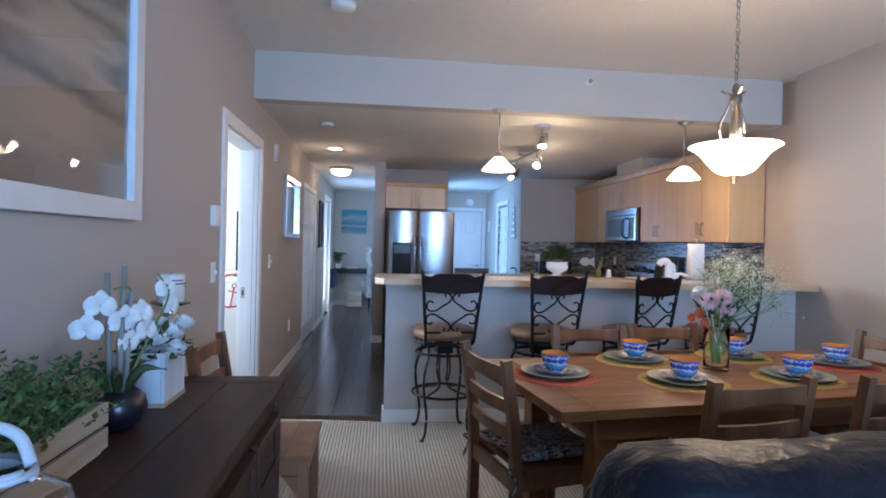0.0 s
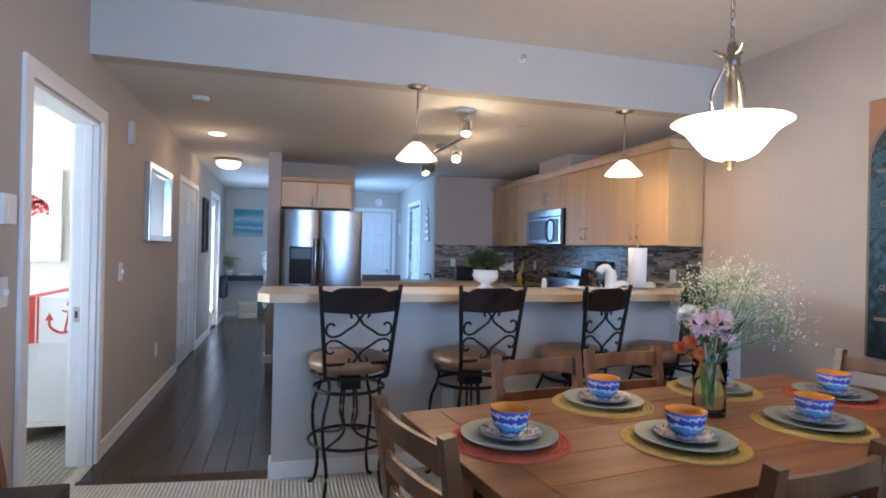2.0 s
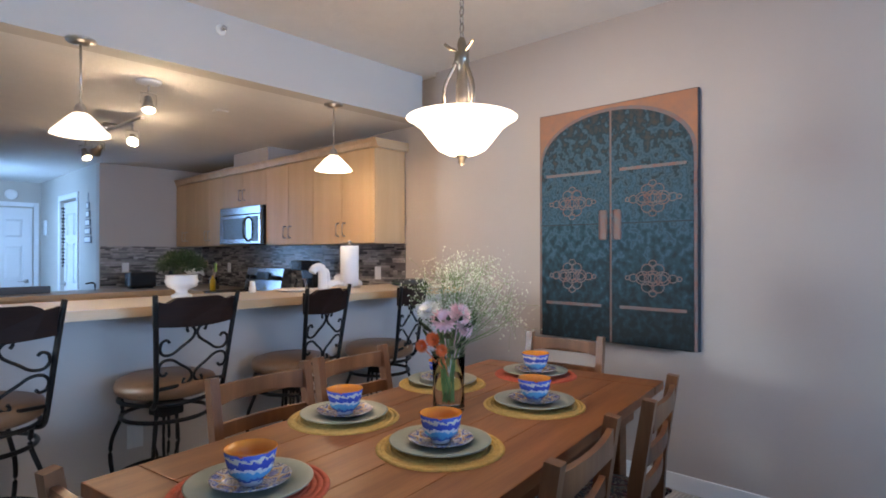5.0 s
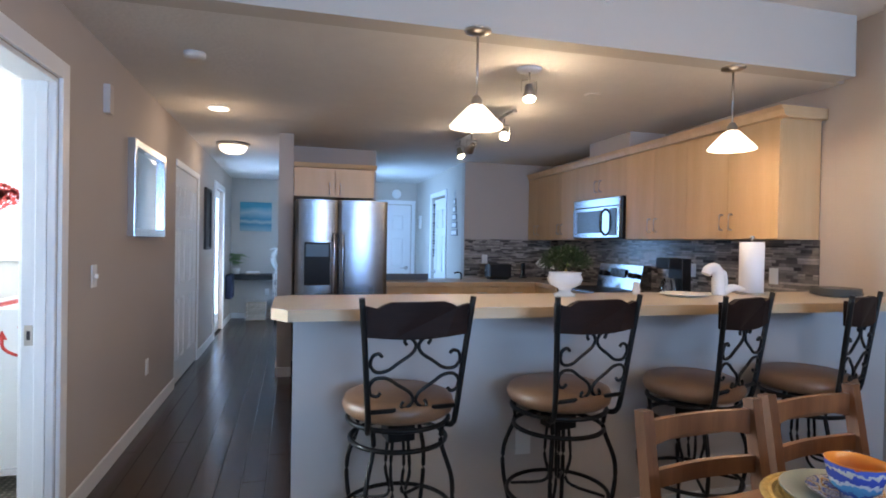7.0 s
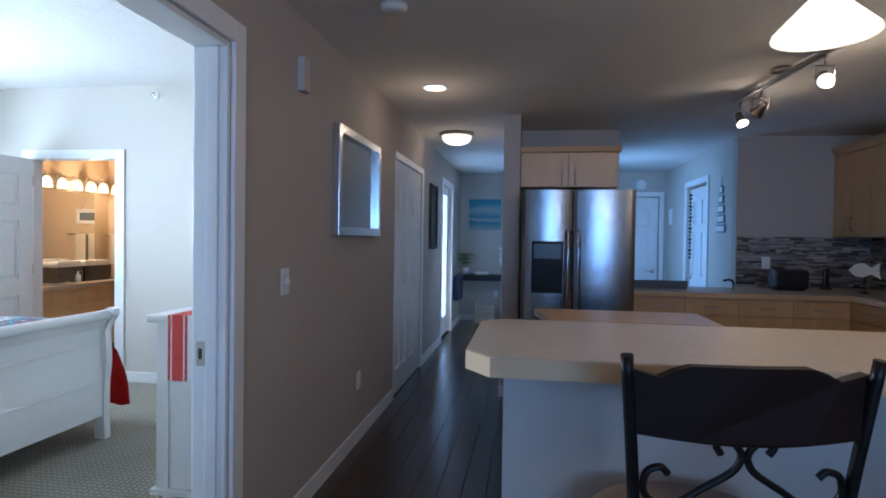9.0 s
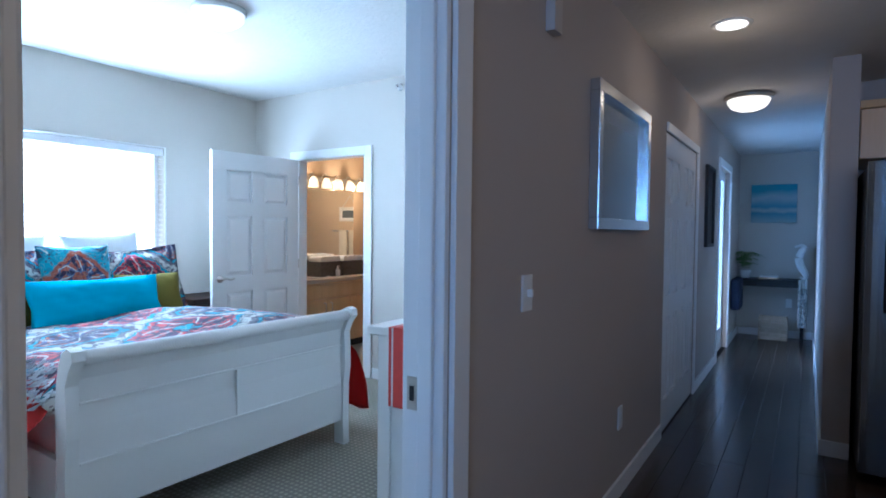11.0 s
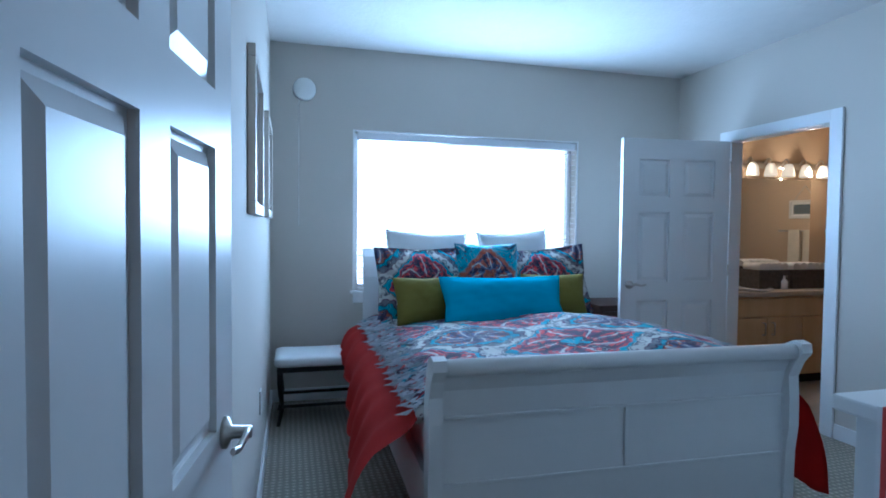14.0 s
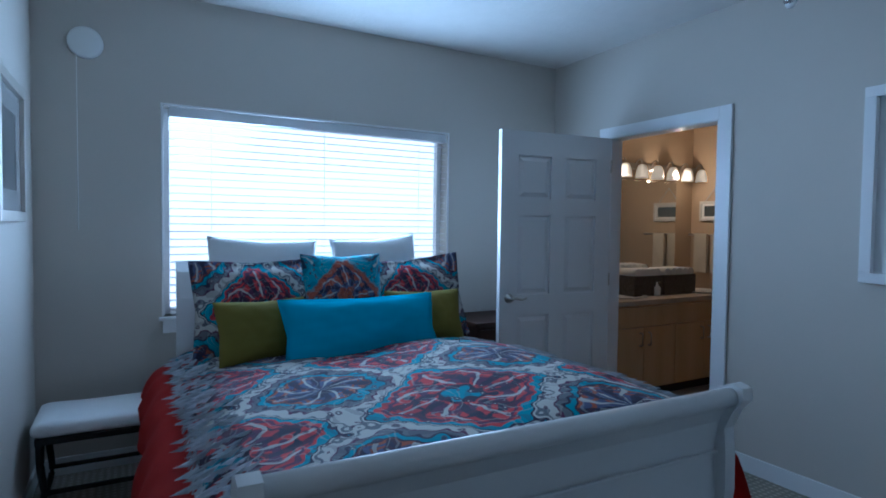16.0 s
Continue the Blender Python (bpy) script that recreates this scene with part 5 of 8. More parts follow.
# ---- flowers in a vase ----
fr_rnd = random.Random(11)
va = thing("flower_vase", (2.31, 3.645, 0.760), "clear glass vase of pink flowers and baby's breath", "vase")
part("glass", lathe(bmesh.new(), [(0.0, 0.0), (0.055, 0.0), (0.058, 0.01), (0.056, 0.10), (0.060, 0.20), (0.057, 0.20), (0.053, 0.10), (0.054, 0.016), (0.0, 0.014)], seg=36), clear_glass("vase_glass", (0.95, 0.98, 0.96), ior=1.12), va).visible_shadow = False
WATER = clear_glass("water", (0.95, 0.98, 0.96), ior=1.06)
part("water", lathe(bmesh.new(), [(0.0, 0.0165), (0.0515, 0.0165), (0.051, 0.12), (0.0, 0.12)], seg=28), WATER, va).visible_shadow = False
stems = bmesh.new()
bloom = bmesh.new()
leafy = bmesh.new()


def leaf(bm, at, way, size, wide=0.45):
    way = Vector(way).normalized()
    side = way.cross(Vector((0.3, 0.2, 1))).normalized() * size * wide / 2
    at = Vector(at)
    n = way.cross(side).normalized() * size * 0.12
    v = [bm.verts.new(p) for p in (at, at + way * size * 0.5 + side + n, at + way * size, at + way * size * 0.5 - side + n)]
    bm.faces.new((v[0], v[1], v[2]))
    bm.faces.new((v[0], v[2], v[3]))


def dot(bm, at, r):
    v = [bm.verts.new(Vector(at) + Vector(o) * r) for o in ((1, 0, 0), (-1, 0, 0), (0, 1, 0), (0, -1, 0), (0, 0, 1), (0, 0, -1))]
    for a, b, c in ((0, 2, 4), (2, 1, 4), (1, 3, 4), (3, 0, 4), (2, 0, 5), (1, 2, 5), (3, 1, 5), (0, 3, 5)):
        bm.faces.new((v[a], v[b], v[c]))


for k in range(60):
    a = fr_rnd.uniform(0, 6.28)
    out = fr_rnd.uniform(0.04, 0.20)
    hgt = fr_rnd.uniform(0.36, 0.54) - out * 0.35
    cx, cy = 0.10 + out * math.cos(a), -0.01 + out * math.sin(a) * 0.8
    if math.cos(a) < -0.3:
        cx = 0.05 + out * 0.5 * math.cos(a)
    tip = Vector((cx, cy, hgt))
    tube(stems, curve([(0.02 * math.cos(a), 0.02 * math.sin(a), 0.03), (0.03 * math.cos(a + 1), 0.03 * math.sin(a + 1), 0.2), tip * 0.75 + Vector((0, 0, 0.03)), tip], 4), 0.0012, 4)
    for j in range(42):
        d = Vector((fr_rnd.gauss(0, 0.042), fr_rnd.gauss(0, 0.042), fr_rnd.gauss(0, 0.036)))
        dot(bloom, tip + d, fr_rnd.uniform(0.0022, 0.0043))
        if j % 4 == 0:
            tube(stems, [tip - Vector((0, 0, 0.03)), tip + d], 0.0005, 3)
for k in range(90):
    a = fr_rnd.uniform(0, 6.28)
    z = fr_rnd.uniform(0.17, 0.34)
    r = 0.02 + 0.10 * max(0, z - 0.16) / 0.18
    leaf(leafy, (r * math.cos(a) * 0.7, r * math.sin(a) * 0.7, z), (math.cos(a), math.sin(a), 0.8), fr_rnd.uniform(0.03, 0.06))
part("greenery", stems, STEM, va)
part("baby_breath", bloom, BREATH, va, "cloud of tiny white baby's breath blooms")
part("foliage", leafy, DARKLEAF, va)


def daisy(bm, at, way, r, rows=3, petals=16):
    way = Vector(way).normalized()
    u = way.cross(Vector((0.1, 0.2, 1))).normalized()
    w = way.cross(u)
    for row in range(rows):
        for p in range(petals):
            a = 2 * math.pi * (p + 0.5 * row) / petals
            d = u * math.cos(a) + w * math.sin(a)
            ln = r * (1 - 0.22 * row)
            s = way.cross(d).normalized() * r * 0.16
            lift = way * (0.25 + 0.35 * row) * r
            q = [Vector(at) + d * ln * 0.15, Vector(at) + d * ln * 0.6 + s + lift * 0.5, Vector(at) + d * ln + lift * 0.7, Vector(at) + d * ln * 0.6 - s + lift * 0.5]
            vs = [bm.verts.new(x) for x in q]
            bm.faces.new(vs)


for at, way, r, mat in (((-0.06, -0.03, 0.33), (-0.5, -0.7, 0.6), 0.052, PINKPETAL), ((-0.01, -0.06, 0.35), (0.0, -0.8, 0.7), 0.052, PINKPETAL), ((-0.07, 0.03, 0.36), (-0.6, -0.1, 0.8), 0.05, WHITEPETAL), ((0.02, -0.05, 0.30), (0.1, -0.9, 0.4), 0.045, PINKPETAL), ((-0.10, -0.02, 0.27), (-0.9, -0.4, 0.2), 0.030, ORANGEPETAL), ((-0.115, 0.02, 0.245), (-0.9, -0.3, 0.1), 0.027, ORANGEPETAL), ((-0.09, -0.05, 0.235), (-0.7, -0.7, 0.1), 0.025, ORANGEPETAL)):
    bm = bmesh.new()
    daisy(bm, at, way, r)
    tube(bm, curve([(0.0, 0.0, 0.12), Vector(at) * 0.6 + Vector((0, 0, 0.05)), Vector(at)], 4), 0.002, 5)
    part("blossom", bm, mat, va)


# ---- bar stools ----
def make_stool():
    """Seat in the middle, back towards -y."""
    s = thing("bar_stool", (0, 0, 0), "black iron bar stool with scrolled back and tan seat", "bar stool", "bar stools")
    part("seat", lathe(bmesh.new(), [(0.0, 0.675), (0.195, 0.675), (0.215, 0.69), (0.222, 0.715), (0.212, 0.742), (0.17, 0.757), (0.0, 0.762)], seg=40), TANLEATHER, s, "round tan leather seat pad")
    for z, r in ((0.655, 0.20), (0.575, 0.19)):
        part("seat_ring", tube(bmesh.new(), [(r * math.cos(2 * math.pi * k / 36), r * math.sin(2 * math.pi * k / 36), z) for k in range(36)], 0.010, 8, closed=True), IRON, s)
    part("swivel", boxed(-0.055, 0.055, -0.055, 0.055, 0.565, 0.674, 0.006), IRON, s)
    part("foot_ring", tube(bmesh.new(), [(0.215 * math.cos(2 * math.pi * k / 40), 0.215 * math.sin(2 * math.pi * k / 40), 0.29) for k in range(40)], 0.009, 8, closed=True), IRON, s)
    for a in (45, 135, 225, 315):
        c, n = math.cos(radians(a)), math.sin(radians(a))
        pts = [(0.195 * c, 0.195 * n, 0.655), (0.19 * c, 0.19 * n, 0.575), (0.235 * c, 0.235 * n, 0.45), (0.235 * c, 0.235 * n, 0.33), (0.20 * c, 0.20 * n, 0.16), (0.215 * c, 0.215 * n, 0.04), (0.245 * c, 0.245 * n, 0.008)]
        leg = part("leg", tube(bmesh.new(), curve(pts, 6), 0.0095, 8), IRON, s)
        part("foot", lathe(bmesh.new(), [(0.0, 0.0), (0.016, 0.0), (0.013, 0.014), (0.0, 0.016)], at=(0.246 * c, 0.246 * n, 0), seg=12), BLACKMATT, leg)
        part("brace", tube(bmesh.new(), curve([(0.045 * c, 0.045 * n, 0.57), (0.055 * c, 0.055 * n, 0.44), (0.045 * c, 0.045 * n, 0.33), (0.20 * c, 0.20 * n, 0.29)], 5), 0.007, 8), IRON, s)
    y0, y1 = -0.185, -0.245

    def by(z):
        return y0 + (y1 - y0) * (z - 0.66) / 0.47
    for x in (-1, 1):
        part("back_post", tube(bmesh.new(), curve([(x * 0.150, -0.13, 0.645), (x * 0.165, -0.17, 0.66), (x * 0.170, by(0.72), 0.72), (x * 0.190, by(0.95), 0.95), (x * 0.210, by(1.15), 1.15)], 6), 0.0115, 8), IRON, s)
    bm = bmesh.new()
    n = 16
    top = []
    for k in range(n + 1):
        x = -0.200 + 0.400 * k / n
        u = abs(x) / 0.200
        z = 1.133 if u < 0.55 else (1.133 - 0.022 * (u - 0.55) / 0.2 if u < 0.75 else 1.111 + 0.012 * (u - 0.75) / 0.25)
        top.append((x, z))
    low = [(-0.200 + 0.400 * k / n, 1.012 - 0.012 * math.sin(math.pi * k / n)) for k in range(n + 1)]
    prism(bm, top + low[::-1], "y", by(1.06) - 0.012, by(1.06) + 0.012)
    for v in bm.verts:
        v.co.y += -0.022 * math.cos(v.co.x / 0.200 * math.pi / 2) + 0.012
    part("top_rail", bm, STOOLWOOD, s, "dark espresso wooden top rail")
    part("lower_rail", tube(bmesh.new(), [(-0.172, by(0.735), 0.735), (0.172, by(0.735), 0.735)], 0.009, 8), IRON, s)
    for sx in (-1, 1):
        for up in (1, -1):
            def w(x, z):
                zz = 0.872 + up * z
                return (sx * x * 0.90, by(zz) - 0.002, zz)
            part("scroll", tube(bmesh.new(), curve([w(0.045, 0.105), w(0.055, 0.122), w(0.040, 0.132), w(0.018, 0.122), w(0.006, 0.10), w(0.022, 0.072), w(0.075, 0.040), w(0.12, 0.014), w(0.165, 0.012), w(0.188, 0.035), w(0.183, 0.068), w(0.158, 0.078), w(0.142, 0.066)], 5), 0.0068, 7), IRON, s)
    return s


stool = make_stool()
stool.matrix_basis = pose(1.16, 5.06, 0, 0, 0, 6)
for x, y, a in ((1.86, 5.06, 12), (2.54, 5.06, 22), (3.18, 5.06, 24)):
    copy_thing(stool, pose(x, y, 0, 0, 0, a))

# ---- things on the bar ----
def bushy(bm, centre, rx, ry, rz, count, size, rng, low=-0.2):
    for k in range(count):
        v = Vector((rng.gauss(0, 1), rng.gauss(0, 1), rng.gauss(0, 1))).normalized()
        if v.z < low:
            v.z = -v.z * 0.4
        r = rng.uniform(0.55, 1.08)
        at = Vector(centre) + Vector((v.x * rx, v.y * ry, v.z * rz)) * r
        leaf(bm, at, v + Vector((rng.gauss(0, 0.5), rng.gauss(0, 0.5), rng.gauss(0, 0.5))), size * rng.uniform(0.7, 1.3))


rng = random.Random(5)
pot = thing("potted_topiary", (2.105, 5.50, 1.082), "white urn with a round dark green plant on the bar", "plant")
part("urn", lathe(bmesh.new(), [(0.0, 0.0), (0.055, 0.0), (0.055, 0.012), (0.03, 0.025), (0.035, 0.04), (0.075, 0.06), (0.088, 0.09), (0.08, 0.115), (0.088, 0.125), (0.078, 0.125), (0.0, 0.11)], seg=36, wave=lambda a, z: 1 + 0.03 * math.cos(12 * a) * (0.05 < z < 0.11)), WHITECERAMIC, pot)
lf = bmesh.new()
bushy(lf, (0, 0, 0.165), 0.12, 0.12, 0.085, 1900, 0.022, rng)
part("foliage", lf, DARKLEAF, pot)

pt = thing("paper_towel_holder", (3.29, 5.52, 1.082), "white paper towel roll on a nickel holder", "paper towel")
part("base", lathe(bmesh.new(), [(0.0, 0.0), (0.08, 0.0), (0.078, 0.01), (0.0, 0.012)], seg=28), NICKEL, pt)
part("roll", lathe(bmesh.new(), [(0.02, 0.0125), (0.064, 0.0125), (0.065, 0.30), (0.02, 0.30)], seg=36), PAPER, pt)
part("rod", lathe(bmesh.new(), [(0.006, 0.30), (0.006, 0.315), (0.014, 0.323), (0.010, 0.336), (0.0, 0.338)], seg=14), NICKEL, pt)

horse = bmesh.new()
tube(horse, curve([(0.02, 0, 0.02), (0.10, 0, 0.04), (0.17, 0, 0.03)], 6), lambda t: 0.03 * (1 - 0.65 * t), 12)
tube(horse, curve([(0.0, 0, 0.0), (0.0, 0, 0.06), (-0.005, 0, 0.12), (-0.03, 0, 0.15), (-0.07, 0, 0.14), (-0.085, 0, 0.115)], 6), lambda t: 0.034 - 0.008 * t, 12)
tube(horse, curve([(0.0, 0.0, 0.12), (0.03, 0, 0.12), (0.04, 0, 0.05), (0.03, 0, 0.0)], 6), 0.018, 10)
o = single("sculpture", horse, WHITECERAMIC, "white ceramic bird-like sculpture on the bar", "sculpture")
o.matrix_basis = pose(3.05, 5.50, 1.083, 0, 0, 0)
def plates_on(name, at, count, r, label, mat):
    t = thing(name, at, label, "plate")
    for k in range(count):
        part("plate", lathe(bmesh.new(), [(0.0, 0.0), (r * 0.6, 0.0), (r, 0.012), (r * 0.98, 0.016), (r * 0.6, 0.006), (0.0, 0.006)], at=(0.003 * (k % 2), 0.002 * k, k * 0.0085), seg=36), mat, t)


plates_on("serving_plate", (2.80, 5.46, 1.082), 1, 0.13, "cream serving plate on the bar", WHITECERAMIC)
plates_on("plate_stack", (3.72, 5.36, 1.082), 5, 0.13, "stack of dark glass plates on the bar", material("smoked_glass_plate", (0.10, 0.10, 0.09), 0.12, vary=0.05, bump=0))
shaker = lathe(bmesh.new(), [(0.0, 0.0), (0.02, 0.0), (0.022, 0.03), (0.016, 0.05), (0.018, 0.06), (0.012, 0.07), (0.0, 0.072)], seg=20)
sk = single("salt_shaker", shaker, WHITECERAMIC, "small white salt shaker on the bar", "shaker")
sk.matrix_basis = pose(2.56, 5.55, 1.082)

# ---- things on the worktops ----
def simple(name, at, label, category, pieces):
    t = thing(name, at, label, category)
    for n, bm, m in pieces:
        part(n, bm, m, t)
    return t


simple("coffee_maker", (3.85, 6.95, 0.912), "black coffee maker on the worktop", "coffee maker", [
    ("base", boxed(-0.11, 0.11, -0.09, 0.09, 0, 0.03, 0.006), BLACK), ("column", boxed(0.02, 0.11, -0.09, 0.09, 0.03, 0.34, 0.008), BLACK),
    ("top", boxed(-0.11, 0.019, -0.085, 0.085, 0.25, 0.345, 0.01), BLACK), ("carafe", lathe(bmesh.new(), [(0.0, 0.031), (0.05, 0.031), (0.065, 0.09), (0.05, 0.16), (0.052, 0.17), (0.0, 0.17)], at=(-0.05, 0, 0), seg=24), GLASS)])
simple("toaster", (3.20, 9.42, 0.912), "black two-slot toaster on the worktop", "toaster", [
    ("body", boxed(-0.15, 0.15, -0.085, 0.085, 0.012, 0.19, 0.025), BLACK), ("foot", boxed(-0.12, 0.12, -0.06, 0.06, 0, 0.012), BLACKMATT),
    ("slot", boxed(-0.11, 0.11, -0.035, -0.015, 0.189, 0.191), STEEL), ("slot", boxed(-0.11, 0.11, 0.015, 0.035, 0.189, 0.191), STEEL), ("lever", boxed(-0.168, -0.15, -0.015, 0.015, 0.10, 0.12, 0.003), CHROME)])
simple("utensil_crock", (3.72, 8.62, 0.912), "steel crock of cooking utensils", "crock", [
    ("crock", lathe(bmesh.new(), [(0.0, 0.0), (0.055, 0.0), (0.058, 0.14), (0.054, 0.14), (0.052, 0.01), (0.0, 0.01)], seg=24), STEEL),
    ("spatula", tube(bmesh.new(), [(0.0, 0.0, 0.02), (-0.03, -0.03, 0.24)], 0.006), PALEWOOD),
    ("spoon", tube(bmesh.new(), [(0.0, 0.01, 0.02), (0.03, 0.04, 0.26)], lambda t: 0.005 + 0.018 * max(0, t - 0.7)), PALEWOOD),
    ("green_turner", boxed(-0.012, 0.0, -0.075, -0.02, 0.2, 0.30, 0.004), material("lime_silicone", (0.30, 0.48, 0.03), 0.5, bump=0))])
simple("soap_bottle", (3.62, 8.44, 0.912), "yellow bottle on the worktop", "bottle", [
    ("bottle", lathe(bmesh.new(), [(0.0, 0.0), (0.03, 0.0), (0.031, 0.11), (0.014, 0.14), (0.012, 0.165), (0.0, 0.165)], seg=20), material("yellow_bottle", (0.65, 0.42, 0.02), 0.3, bump=0))])
simple("kitchen_phone", (3.62, 9.62, 0.912), "small dark phone on a charger", "phone", [("handset", boxed(-0.025, 0.025, -0.015, 0.015, 0.02, 0.20, 0.008), BLACK), ("charger", boxed(-0.04, 0.04, -0.03, 0.03, 0, 0.03, 0.005), BLACKMATT)])
fish = bmesh.new()
fish_out = [(0.0, 0.0), (0.05, 0.055), (0.11, 0.07), (0.17, 0.03), (0.235, 0.08), (0.225, 0.0), (0.24, -0.07), (0.17, -0.03), (0.11, -0.06), (0.05, -0.05)]
prism(fish, [(x - 0.12, z + 0.20) for x, z in fish_out], "y", -0.012, 0.012)
fs = simple("fish_ornament", (3.78, 9.30, 0.912), "white fish ornament on a dark stand", "ornament", [("fish", fish, WHITECERAMIC), ("stand", tube(bmesh.new(), [(0, 0, 0.008), (0, 0, 0.15)], 0.005), BLACKMATT), ("base", lathe(bmesh.new(), [(0.0, 0.0), (0.04, 0.0), (0.036, 0.009), (0.0, 0.01)], seg=20), BLACKMATT)])
fs.matrix_basis = pose(3.78, 9.30, 0.912, 0, 0, -40)
simple("canister", (3.9, 6.22, 0.912), "white canister by the backsplash", "canister", [("jar", lathe(bmesh.new(), [(0.0, 0.0), (0.05, 0.0), (0.052, 0.16), (0.03, 0.18), (0.0, 0.185)], seg=24), WHITECERAMIC)])
simple("canister", (3.92, 6.50, 0.912), "white canister by the backsplash", "canister", [("jar", lathe(bmesh.new(), [(0.0, 0.0), (0.05, 0.0), (0.052, 0.20), (0.03, 0.22), (0.0, 0.225)], seg=24), WHITECERAMIC)])
simple("tablet_tray", (2.02, 9.25, 0.912), "dark grey tray standing on the peninsula", "tray", [("tray", boxed(-0.25, 0.25, -0.02, 0.02, 0, 0.075, 0.006), material("slate_grey", (0.09, 0.12, 0.16), 0.5))])
tap = simple("kitchen_tap", (2.72, 9.4, 0.912), "black curved tap on the peninsula", "tap", [("spout", tube(bmesh.new(), curve([(0, 0, 0), (0, 0, 0.06), (-0.03, 0, 0.085), (-0.09, 0, 0.075)], 6), 0.010, 8), BLACK)])


# ---- pictures ----
def framed(name, at, axis, w, h, border, mat_w, frame_mat, art, label, deep=0.03, glass=True, group=""):
    """A framed picture with its lower middle at a place, facing along an axis."""
    t = thing(name, at, label, "picture", group)
    t.matrix_basis = pose(*at, 0, 0, {"+x": 0, "-x": 180, "+y": 90, "-y": 270}[axis])
    for y0, y1, z0, z1 in ((-w / 2, w / 2, 0, border), (-w / 2, w / 2, h - border, h), (-w / 2, -w / 2 + border, border, h - border), (w / 2 - border, w / 2, border, h - border)):
        part("frame_bar", boxed(0.001, deep, y0, y1, z0, z1, 0.003), frame_mat, t)
    if mat_w:
        part("mount", pierced(bmesh.new(), "x", 0.006, 0.010, -w / 2 + border, w / 2 - border, border, h - border, [(-w / 2 + border + mat_w, w / 2 - border - mat_w, border + mat_w, h - border - mat_w)]), PAPER, t)
    bm = boxed(0.002, 0.006, -w / 2 + border, w / 2 - border, border, h - border)
    part("art_print", bm, art, t)
    if glass:
        g = part("glazing", boxed(0.013, 0.0145, -w / 2 + border, w / 2 - border, border, h - border), GLASS, t)
        g.visible_shadow = False
    return t


STORM = bands("storm_landscape_print", "Z", [(0.0, (0.136, 0.102, 0.082)), (0.20, (0.204, 0.150, 0.109)), (0.30, (0.041, 0.034, 0.033)), (0.40, (0.258, 0.197, 0.143)), (0.48, (0.034, 0.033, 0.034)), (0.58, (0.231, 0.197, 0.163)), (0.68, (0.048, 0.048, 0.049)), (0.80, (0.326, 0.313, 0.286)), (1.0, (0.095, 0.092, 0.088))], 0.42, 0.80, 12, 0.5, nscale=2.0, stretch=(1, 0.5, 2.2), tilt=24)
SEA = bands("turquoise_seascape", "Z", [(0.0, (0.30, 0.40, 0.42)), (0.22, (0.05, 0.22, 0.30)), (0.30, (0.40, 0.46, 0.46)), (0.40, (0.05, 0.24, 0.34)), (0.62, (0.35, 0.45, 0.48)), (0.80, (0.06, 0.28, 0.36))], 0.14, 1.9, 7, 0.7, nscale=4)
GREYPRINT = bands("grey_print", "Z", [(0.0, (0.10, 0.11, 0.12)), (0.4, (0.05, 0.08, 0.10)), (0.7, (0.13, 0.14, 0.15)), (1.0, (0.09, 0.11, 0.13))], 0.2, 1.6, 6)
WHITEFRAME = material("white_picture_frame", (0.70, 0.70, 0.69), 0.4, vary=0.05, scale=12, bump=0.05)
SILVER = material("silver_frame", (0.62, 0.63, 0.64), 0.22, metal=1.0, vary=0.05, bump=0)
CHAMPAGNE = material("champagne_frame", (0.58, 0.54, 0.48), 0.35, metal=0.7, vary=0.06, bump=0)
framed("large_painting", (WALL_X, 2.637, 1.392), "+x", 1.68, 1.25, 0.075, 0, WHITEFRAME, STORM, "large stormy landscape print in a white frame", 0.035)
framed("hall_picture", (WALL_X, 7.285, 1.355), "+x", 0.90, 0.63, 0.05, 0, SILVER, GREYPRINT, "glazed grey print in a silver frame", 0.045)
framed("dark_picture", (WALL_X, 10.25, 1.22), "+x", 0.46, 0.74, 0.03, 0, BLACKMATT, BLACKMATT, "dark framed picture on the hall wall", 0.03, False)
sea = thing("canvas_painting", (0.12, 13.079, 1.495), "unframed turquoise seascape canvas on the hall end wall", "picture")
part("canvas", boxed(-0.26, 0.26, -0.03, -0.001, 0, 0.50, 0.004), SEA, sea)
framed("bedroom_print", (-2.42, BEDL_Y, 1.36), "+y", 0.62, 0.60, 0.045, 0.09, CHAMPAGNE, GREYPRINT, "blue-grey print in a champagne frame", 0.03, group="bedroom prints")
framed("bedroom_print", (-3.66, BEDL_Y, 1.37), "+y", 0.62, 0.60, 0.045, 0.09, CHAMPAGNE, GREYPRINT, "blue-grey print in a champagne frame", 0.03, group="bedroom prints")

coral = thing("coral_print", (-1.74, BATH_Y, 1.13), "red coral print in a deep white frame", "picture")
coral.matrix_basis = pose(-1.74, BATH_Y, 1.13, 0, 0, 180)
for x0, x1, z0, z1 in ((-0.37, 0.37, 0, 0.05), (-0.37, 0.37, 0.87, 0.92), (-0.37, -0.32, 0.05, 0.87), (0.32, 0.37, 0.05, 0.87)):
    part("frame_bar", boxed(x0, x1, 0.001, 0.04, z0, z1, 0.003), WHITE, coral)
part("backing", boxed(-0.32, 0.32, 0.002, 0.008, 0.05, 0.87), PAPER, coral)
cr_rnd = random.Random(8)
cb = bmesh.new()


